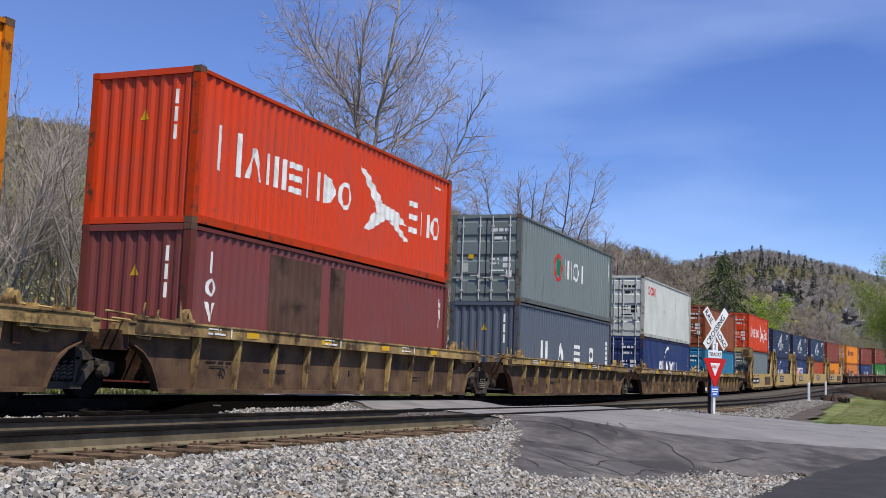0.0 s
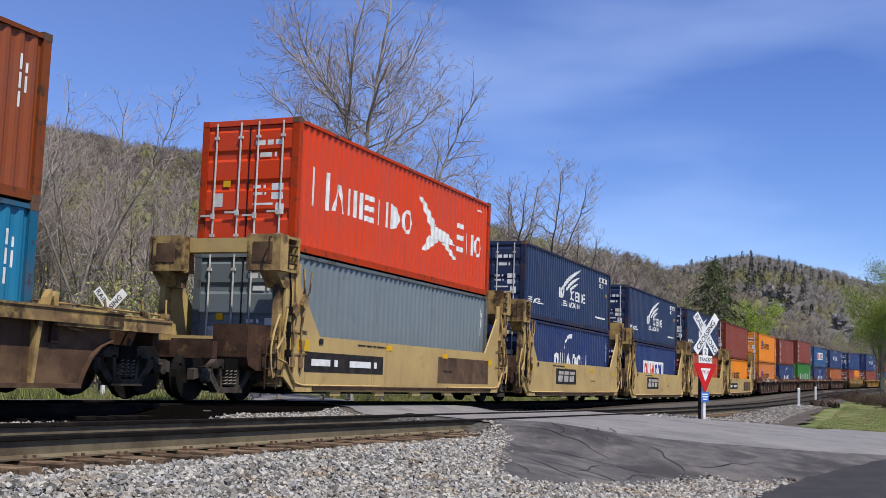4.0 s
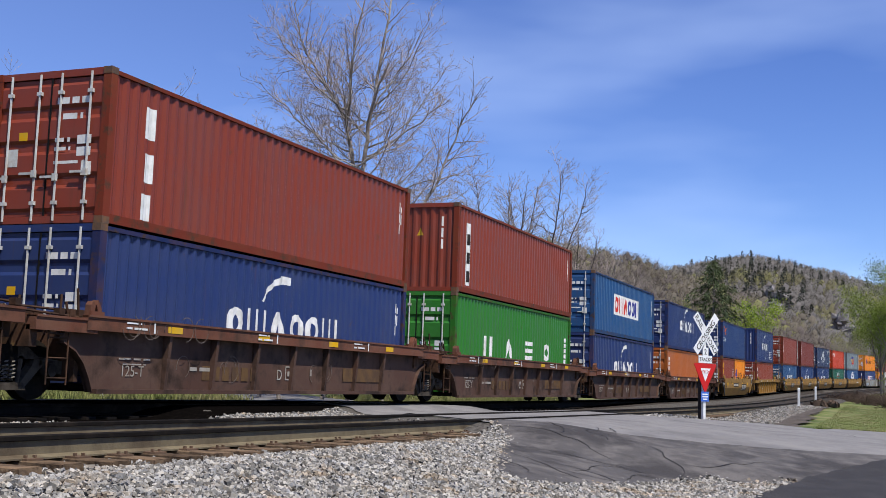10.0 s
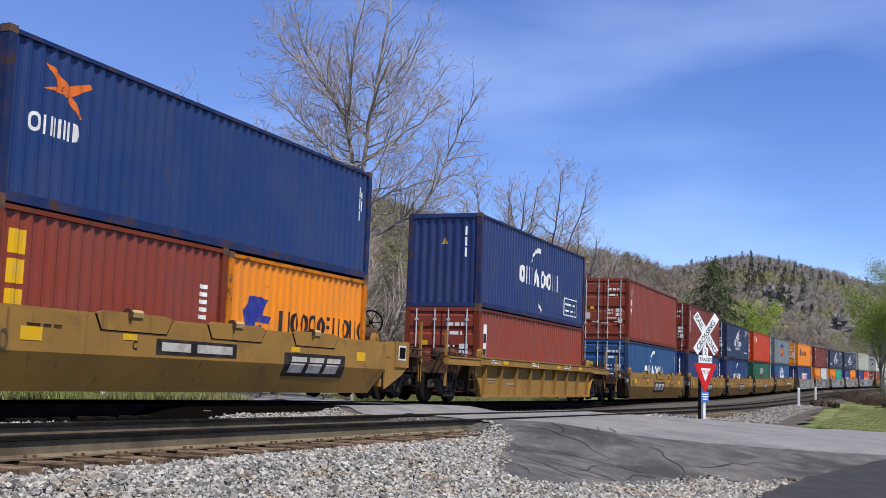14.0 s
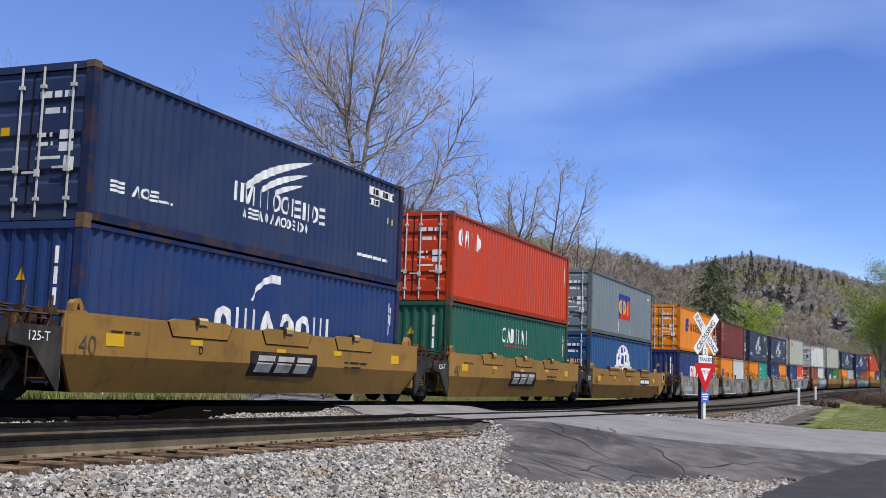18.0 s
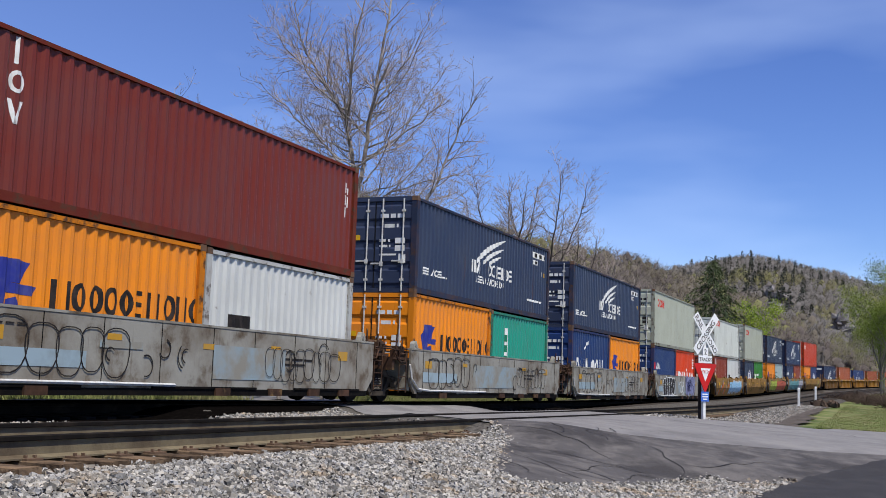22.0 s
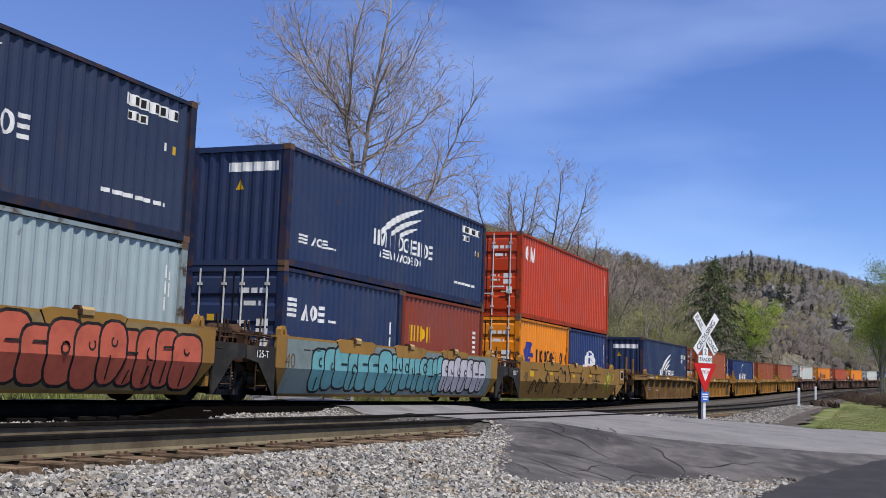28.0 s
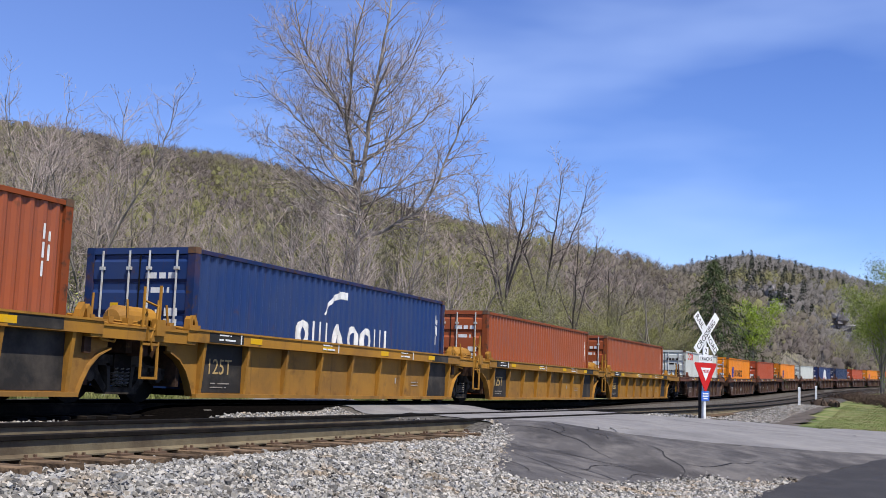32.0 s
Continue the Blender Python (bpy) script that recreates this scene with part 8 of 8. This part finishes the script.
def tags(seed, x0, x1, tall=1.02, grow=0.0, tight=0.78, wide=(0.55, 0.85), low=0.24):
    """Sprayed balloon shapes side by side, as rounded outlines; grow widens each for the dark rim under it."""
    rnd = random.Random(seed)
    out, x = [], x0
    while x < x1:
        w, h = rnd.uniform(*wide), tall * rnd.uniform(0.82, 1.0)
        cx, cz, fat = x + w / 2, low + tall / 2 + rnd.uniform(-0.05, 0.05), rnd.uniform(2.4, 3.4)
        pts = []
        for a in range(0, 360, 20):
            c, d = math.cos(radians(a)), math.sin(radians(a))
            pts.append((cx + (w / 2 + grow) * math.copysign(abs(c) ** (2 / fat), c) * (1.0 + 0.14 * d), cz + (h / 2 + grow) * math.copysign(abs(d) ** (2 / fat), d)))
        out.append(pts)
        x += w * tight
    return out


def outlined(seed, x0, x1, t=0.028, **shape):
    """Only the sprayed outlines of balloon shapes."""
    out = []
    for pts in tags(seed, x0, x1, **shape):
        cx, cz = sum(p[0] for p in pts) / len(pts), sum(p[1] for p in pts) / len(pts)
        inner = [(cx + (p[0] - cx) * (1 - 2 * t), cz + (p[1] - cz) * (1 - 1.6 * t)) for p in pts]
        n = len(pts)
        out.append(Glyph([[pts[k], pts[(k + 1) % n], inner[(k + 1) % n], inner[k]] for k in range(n)]))
    return out


def bubble(fill, seed, x0, x1, rim="mark_dark", depth=0.005, cut="mark_dark", **shape):
    """A row of balloon shapes with dark rims and short cuts inside, as three layers of marks."""
    rnd = random.Random(seed + 9)
    body = tags(seed, x0, x1, **shape)
    cuts = []
    for pts in body:
        cx, cz = sum(p[0] for p in pts) / len(pts), sum(p[1] for p in pts) / len(pts)
        if rnd.random() < 0.5:
            cuts.append(rect(cx - 0.02, cz - 0.42, 0.035, rnd.uniform(0.2, 0.4), rnd.uniform(-0.08, 0.08)))
        if rnd.random() < 0.6:
            cuts += arc(cx + rnd.uniform(-0.05, 0.05), cz + rnd.uniform(0.05, 0.25), rnd.uniform(0.07, 0.12), rnd.uniform(0, 180), rnd.uniform(260, 480), 0.03, 0.03, 9)
        else:
            cuts.append(rect(cx - 0.16, cz + rnd.uniform(-0.1, 0.2), 0.3, 0.035, 0.04))
    return [(rim, "graffiti_rim", tags(seed, x0, x1, grow=0.05, **shape), depth - 0.0007), (fill, "graffiti", body, depth), (cut, "graffiti_cut", cuts, depth + 0.013)]


def scrawl(seed, x0, x1, z0=0.4, z1=1.1, n=14, t=0.035):
    """Thin sprayed lines."""
    rnd = random.Random(seed)
    out = []
    for i in range(n):
        cx, cz, r = rnd.uniform(x0, x1), rnd.uniform(z0 + 0.15, z1 - 0.15), rnd.uniform(0.1, 0.26)
        a = rnd.uniform(0, 360)
        out += arc(cx, cz, r, a, a + rnd.uniform(110, 290), t * 0.7, t * 1.2, 11)
    return out


def C(colour, mark="plain", feet=40, high=False, doors=True, label=""):
    return dict(colour=colour, mark=mark, feet=feet, high=high, doors=doors, label=label)


unit(-156.6, "tan", False, False, [C("orange", "block", label="orange steel shipping container on a tan well car")], [C("brown", label="brown steel shipping container in a tan well car")])
unit(-139.8, "tan", False, False, [C("red", "bird", high=True, doors=False, label="bright red container with white bird emblem and lettering")], [C("maroon", "texpatch", high=True, doors=False, label="faded maroon container with dark stained side")])
unit(-121.44, "tan", False, False, [C("grey", "oval", high=True, label="grey container with oval red emblem, white lettering")], [C("slate", "spaced", high=True, doors=False, label="slate grey container with widely spaced white letters")])
unit(-103.04, "tan", False, False, [C("white", "flower", high=True, label="white container with small red emblem, rusty corners")], [C("blue", "swoosh", label="dark blue container with white lettering and swoosh")])
unit(-85.93, "tan", False, True, [C("brown", "plain", label="brick brown container with plain side")], [C("sky", "plain", label="light blue container with patched plain side")])
unit(-66.09, "bulk9", True, False, [C("red", "bird", high=True, label="bright red container with white bird emblem and doors")], [C("steel", "plain", high=True, label="blue-grey container with scuffed plain side")])
unit(-50.33, "bulk", False, False, [C("navy", "wing", label="navy container with white wing emblem")], [C("blue", "swoosh", label="dark blue container with white lettering and swoosh")])
unit(-34.64, "bulk", False, False, [C("navy", "wing", label="navy container with white wing emblem")], [C("blue", "boxedlow", label="dark blue container with red and white emblem panel")])
unit(-19.14, "bulk", False, False, [C("navy", "wing", label="navy container with white wing emblem")], [C("tomato", "cornerlow", label="faded orange-red container with white letters at its corner")])
unit(-3.48, "bulk9", False, True, [C("oxide", "plain", label="dull red container with plain side")], [C("orange", "blocklow", label="orange container with blue emblem, dark lettering")])
unit(16.51, "brown", True, False, [C("orange", "block", label="orange container with blue emblem, dark lettering")], [C("paleorange", "blocklow", label="pale sun-bleached orange container with blue emblem")], "graffiti_white")
unit(32.2, "brown", False, False, [C("oxide", "threeletters", label="oxide red container with three stacked white letters")], [C("blue", "swooshlow", label="dark blue container with white lettering and swoosh")])
unit(47.9, "brown", False, False, [C("oxide", "stack", doors=False, label="oxide red container with white letter strip")], [C("green", "spaced", high=True, label="bright green container with widely spaced white letters")])
unit(63.55, "brown", False, False, [C("mid", "boxed", label="mid blue container with red and white emblem panel")], [C("blue", "swoosh", label="dark blue container with white lettering and swoosh")])
unit(79.4, "brown", False, True, [C("blue", "swoosh", label="dark blue container with white lettering and swoosh")], [C("rust", "vertical", label="rust orange container with vertical white lettering")])
unit(99.56, "yellow", True, True, [C("royal", "star", label="royal blue container with orange star emblem")], [C("oxide", "goldstack", 20, label="short oxide red container with stacked yellow letters"), C("orange", "blockshort", 20, label="short orange container with blue emblem")], "emblem")
unit(119.53, "yribbed", True, True, [C("blue", "swooshmark", high=True, doors=False, label="dark blue container with white lettering and framed panel")], [C("oxide", "stacklow", label="oxide red container with white letter strip")])
unit(139.64, "yellow", True, False, [C("oxide", "texside", high=True, label="oxide red container with small vertical lettering")], [C("mid", "swoosh", label="mid blue container with white lettering and swoosh")], "emblem")
unit(155.5, "yellow", False, False, [C("wine", "texside", high=True, label="wine red container with vertical white lettering")], [C("royal", "swooshlow", doors=False, label="royal blue container with white lettering and swoosh")], "emblem")
unit(171.13, "yellow", False, False, [C("navy", "wing", label="navy container with white wing emblem")], [C("royal", "swoosh", doors=False, label="royal blue container with white lettering and swoosh")], "emblem")
unit(186.83, "yellow", False, False, [C("vermilion", "cornerlong", label="vermilion container with white corner lettering, rusty edges")], [C("darkgreen", "capital", doors=False, label="dark green container with white lettering")], "emblem")
unit(202.47, "yellow", False, True, [C("steel", "square", label="blue-grey container with square emblem")], [C("mid", "globe", label="blue container with white globe emblem")])
unit(222.37, "grey", True, False, [C("orange", "block", label="orange container with blue emblem, dark lettering")], [C("blue", "boxedlow", doors=False, label="dark blue container with red and white emblem panel")])
unit(238.16, "grey", False, False, [C("wine", "texside", label="wine red container with vertical white lettering")], [C("orange", "blockshort", 20, label="short orange container with blue emblem"), C("pale", "scribble", 20, label="short white container with patches and scrawls")], "scrawl")
unit(253.91, "grey", False, False, [C("navygrey", "wing", label="navy grey container with white wing emblem")], [C("orange", "blockshort", 20, label="short orange container with blue emblem"), C("teal", "tealstack", 20, label="short teal container with white letter strip")], "scrawl")
unit(269.34, "grey", False, False, [C("navygrey", "wing", label="navy grey container with white wing emblem")], [C("royal", "swooshshort", 20, label="short blue container with white lettering"), C("orange", "blockshort", 20, label="short orange container with blue emblem")], "scrawl")
unit(284.83, "grey", False, True, [C("bone", "flower", high=True, label="bone white container with small red emblem")], [C("royal", "shield", 20, label="short royal blue container with small emblem"), C("red", "birdshort", 20, label="short bright red container with white bird emblem")], "tag_white")
unit(304.69, "yellow", True, False, [C("white", "flower", label="white container with grey patches and red emblem")], [C("oxide", "texside", 20, label="short oxide red container with vertical lettering"), C("pale", "scribble", 20, label="short white container with patches and scrawls")], "tag_blue")
unit(320.43, "yellow", False, False, [C("bone", "flower", high=True, label="bone white container with small red emblem")], [C("navygrey", "globeshort", 20, label="short navy container with white emblem"), C("green", "spacedshort", 20, label="short green container with white letters")], "scrawl")
unit(335.99, "yellow", False, False, [C("navygrey", "wing", label="navy grey container with white wing emblem")], [C("orange", "blockshort", 20, label="short faded orange container with blue emblem"), C("silver", "plain", 20, label="short pale blue-grey container")], "tag_lime")
unit(351.61, "yellow", False, False, [C("navy", "wing", doors=False, label="navy container with white wing emblem")], [C("navy", "wingshort", 20, label="short navy container with white lettering"), C("oxide", "yellowword", 20, label="short oxide red container with yellow lettering")], "tag_teal")
unit(367.32, "yellow", False, True, [C("vermilion", "corner", high=True, label="vermilion container with white corner lettering")], [C("orange", "blockshort", 20, label="short orange container with blue emblem"), C("blue", "globeshort", 20, label="short blue container with white globe emblem")], "tag_dark")
unit(386.87, "goldold", True, False, [], [C("navy", "wing", high=True, doors=False, label="navy container with white wing emblem")])
unit(402.54, "gold", False, False, [], [C("clay", "vertical", high=True, label="dull clay orange container with vertical white lettering")])
unit(418.07, "gold", False, False, [], [C("royal", "swooshlow", label="royal blue container with white lettering and swoosh")])
unit(433.79, "gold", False, False, [], [C("clay", "plain", label="dull clay orange container with plain side")])
unit(449.09, "gold", False, True, [], [C("clay", "plain", label="dull clay orange container with plain side")])
u = 468.0
for k, (col, mk) in enumerate([("white", "flower"), ("orange", "block"), ("tomato", "plain"), ("orange", "block"), ("white", "plain"), ("blue", "globe"), ("navy", "wing"), ("tomato", "plain"), ("orange", "block"), ("rust", "plain"), ("tomato", "plain")]):
    unit(u, "brown", k % 3 == 0, k % 3 == 2, [], [C(col, mk, label="distant %s container on a low brown well car" % {"white": "white", "orange": "orange", "tomato": "orange-red", "blue": "blue", "navy": "navy", "rust": "rust orange"}[col])])
    u += 17.5

NAMES = dict(tan="weathered tan well car with ribbed rusty sides", bulk="tan well car with tall bulkhead guide posts", bulk9="tan well car with tall bulkhead guide posts and number panel", brown="dark brown well car with ribbed sides",
             yellow="smooth-sided yellow well car", yribbed="yellow well car with ribbed sides", grey="weathered grey well car with patched sides", gold="golden yellow ribbed well car with black panels", goldold="rusty brownish-gold ribbed well car")
EXTRA = {"emblem": "", "graffiti_white": " and white graffiti", "scrawl": " with dark scrawled graffiti", "tag_white": " with white and violet graffiti", "tag_blue": " with pale blue graffiti", "tag_lime": " with lime and red graffiti", "tag_teal": " with teal graffiti", "tag_dark": " with black graffiti"}
MOVING = []


def spray(name, rgb):
    k = "spray_" + name
    if k not in M:
        M[k] = material(k, rgb, 0.6, second=tuple(0.8 * c for c in rgb), scale=3)
    return k


def build_train():
    count = len(TRAIN)
    for i, (u, style, first, last, upper, lower, marks) in enumerate(TRAIN):
        nxt = TRAIN[i + 1][0] - u if i + 1 < count else 15.65
        gap = nxt - 12.192
        far = i > 38
        label = NAMES[style] + EXTRA.get(marks, "")
        mk = []
        spray("dark_blue", (0.02, 0.025, 0.10))
        if marks == "scrawl":
            mk = [("mark_dark", "graffiti", outlined(i, -5.6, -2.6, 0.03, tall=0.85, low=0.36, tight=0.9) + outlined(i + 5, 1.8, 4.6, 0.025, tall=0.7, low=0.4, wide=(0.35, 0.6)) + scrawl(i, -5.2, 5.0, 0.4, 1.15, 7, 0.025))]
        elif marks == "tag_white":
            mk = bubble("mark_dark", i, -4.9, -2.1, spray("white", (0.7, 0.72, 0.72)), cut="spray_white") + bubble(spray("violet_grey", (0.25, 0.26, 0.42)), i + 1, 1.5, 3.8, "spray_violet_grey", depth=0.02, low=0.3) + [(spray("white", (0.7, 0.72, 0.72)), "graffiti", scrawl(i, -0.3, 0.9, 0.4, 1.1, 10, 0.05), 0.004), (spray("dark_blue", (0.02, 0.025, 0.10)), "graffiti", scrawl(i + 3, 1.8, 3.7, 0.5, 1.25, 16, 0.035), 0.036)]
        elif marks == "tag_blue":
            mk = bubble(spray("pale_blue", (0.28, 0.55, 0.78)), i, -0.6, 5.4, spray("white", (0.7, 0.72, 0.72)), cut="spray_dark_blue", tight=1.05, wide=(0.42, 0.62), low=0.3, tall=0.9) + [("mark_orange", "paint_patch", [rect(-5.4 + 0.7 * k + 0.2 * (k % 2), 0.3 + 0.25 * (k % 3), 0.35, 0.3) for k in range(6)]), ("patch_blue", "paint_patch", [rect(-5.9 + 0.8 * k, 0.28 + 0.33 * (k % 3), 0.34, 0.28) for k in range(7)])]
        elif marks == "tag_lime":
            mk = [(spray("ochre", (0.28, 0.20, 0.09)), "paint_patch", [rect(-6.3, 0.2, 12.4, 1.12)], 0.002)] + bubble(spray("lime", (0.42, 0.52, 0.08)), i, -5.7, -1.6) + bubble(spray("coral", (0.55, 0.13, 0.08)), i + 1, -1.0, 5.6)
        elif marks == "tag_teal":
            mk = [(spray("grey_green", (0.20, 0.25, 0.24)), "paint_patch", [rect(-6.3, 0.2, 12.4, 1.12)], 0.002)] + bubble(spray("aqua", (0.15, 0.38, 0.40)), i, -5.2, -1.6) + bubble("spray_aqua", i + 2, -1.2, 1.9, tight=0.7, wide=(0.45, 0.62)) + bubble(spray("lilac", (0.50, 0.48, 0.52)), i + 1, 2.1, 5.0, depth=0.021)
        elif marks == "tag_dark":
            mk = [("mark_dark", "graffiti", scrawl(i, -5.6, 3.4, 0.3, 1.25, 30, 0.045)), (spray("lime", (0.42, 0.52, 0.08)), "graffiti", scrawl(i + 2, 3.8, 6.2, 0.3, 1.25, 8, 0.05))]
        elif marks == "graffiti_white":
            mk = []
        if style == "tan":
            car = ribbed_car(M["well_stained"], M["well_rust"], "tan", first, last, gap, label, i, ribs=9, ext=1.25)
        elif style == "brown":
            car = ribbed_car(M["well_brown"], M["brown_web"], "brown", first, last, gap, label, i, ribs=8)
            if marks == "graffiti_white":
                flat_marks("graffiti", ("brown", i), scrawl(4, -3.6, 0.4, 1.08, 1.45, 14, 0.04) + scrawl(9, 3.2, 4.8, 1.1, 1.4, 6, 0.035), M["mark_white"], car, -1.539)
        elif style == "yribbed":
            car = ribbed_car(M["well_yellow"], M["well_yellow"], "yribbed", first, last, gap, label, i, ribs=8)
        elif style == "goldold":
            car = ribbed_car(M["well_oldgold"], M["oldgold_web"], "goldold", first, last, gap, label, i, ribs=8)
        elif style == "gold":
            car = ribbed_car(M["well_gold"], M["gold_web"], "gold", first, last, gap, label, i, black=True, ribs=8)
        elif style in ("bulk", "bulk9"):
            car = bulkhead_car(first, last, gap, label, i, style == "bulk")
        elif style == "yellow":
            car = smooth_car(M["well_yellow"], "yellow", first, last, gap, label, i, emblem=marks == "emblem", marks=mk)
        else:
            car = smooth_car(M["well_grey"], "grey", first, last, gap, label, i, bumps=False, emblem=False, sheer=True, marks=[("patch_blue", "paint_patch", [rect(-0.6 + 0.3 * (i % 3), 0.40, 2.6, 0.62), rect(-3.2, 0.85, 1.1, 0.12)] if i % 2 else [rect(-2.2, 0.40, 3.9, 0.66), rect(4.2, 0.95, 0.8, 0.1)])] + [m for m in mk if m[0] != "patch_blue"])
        mid = u + 6.096
        MOVING.append((car, mid, 0.0))
        z = 0.252
        for row in (lower, upper):
            if not row:
                continue
            for j, c in enumerate(row):
                if row is lower and c["mark"] == "swoosh":
                    c["mark"] = "swooshlow"
                off = 0.0 if len(row) == 1 else (-3.05 if j == 0 else 3.05)
                box = container(seed=i, far=far, **c)
                MOVING.append((box, mid + off, z))
            z += (2.896 if row[0]["high"] else 2.591) + 0.003


def line_pose(s, z):
    yaw = math.degrees(math.atan((bend(s + 1) - bend(s - 1)) / 2))
    pitch = -math.degrees(math.atan((rise(s + 1) - rise(s - 1)) / 2))
    return pose(s, TRACK_Y + bend(s), rise(s) + z, 0, pitch, yaw)


def motions():
    """All that moves: each car and each box along the line, each wheelset round its axle."""
    for ob, mid, z in MOVING:
        times = {0.0, 32.0}
        for k in range(60, 270, 10):
            t = 9 + (mid - k) / SPEED
            if 0 < t < 32:
                times.add(round(t * FPS) / FPS)
        walk(ob, [(t, line_pose(mid - SPEED * (t - 9), z)) for t in sorted(times)])
    turn = SPEED / WHEEL_R / FPS
    lead = WHEELSETS[0]
    walk(lead, [(k / FPS, Matrix.Rotation(-turn * k, 4, "Y")) for k in range(0, 32 * FPS + 1)])
    action, slot = lead.animation_data.action, lead.animation_data.action_slot
    for w in WHEELSETS[1:]:
        w.rotation_mode = "QUATERNION"
        w.animation_data_create()
        w.animation_data.action = action
        w.animation_data.action_slot = slot


build_train()
motions()
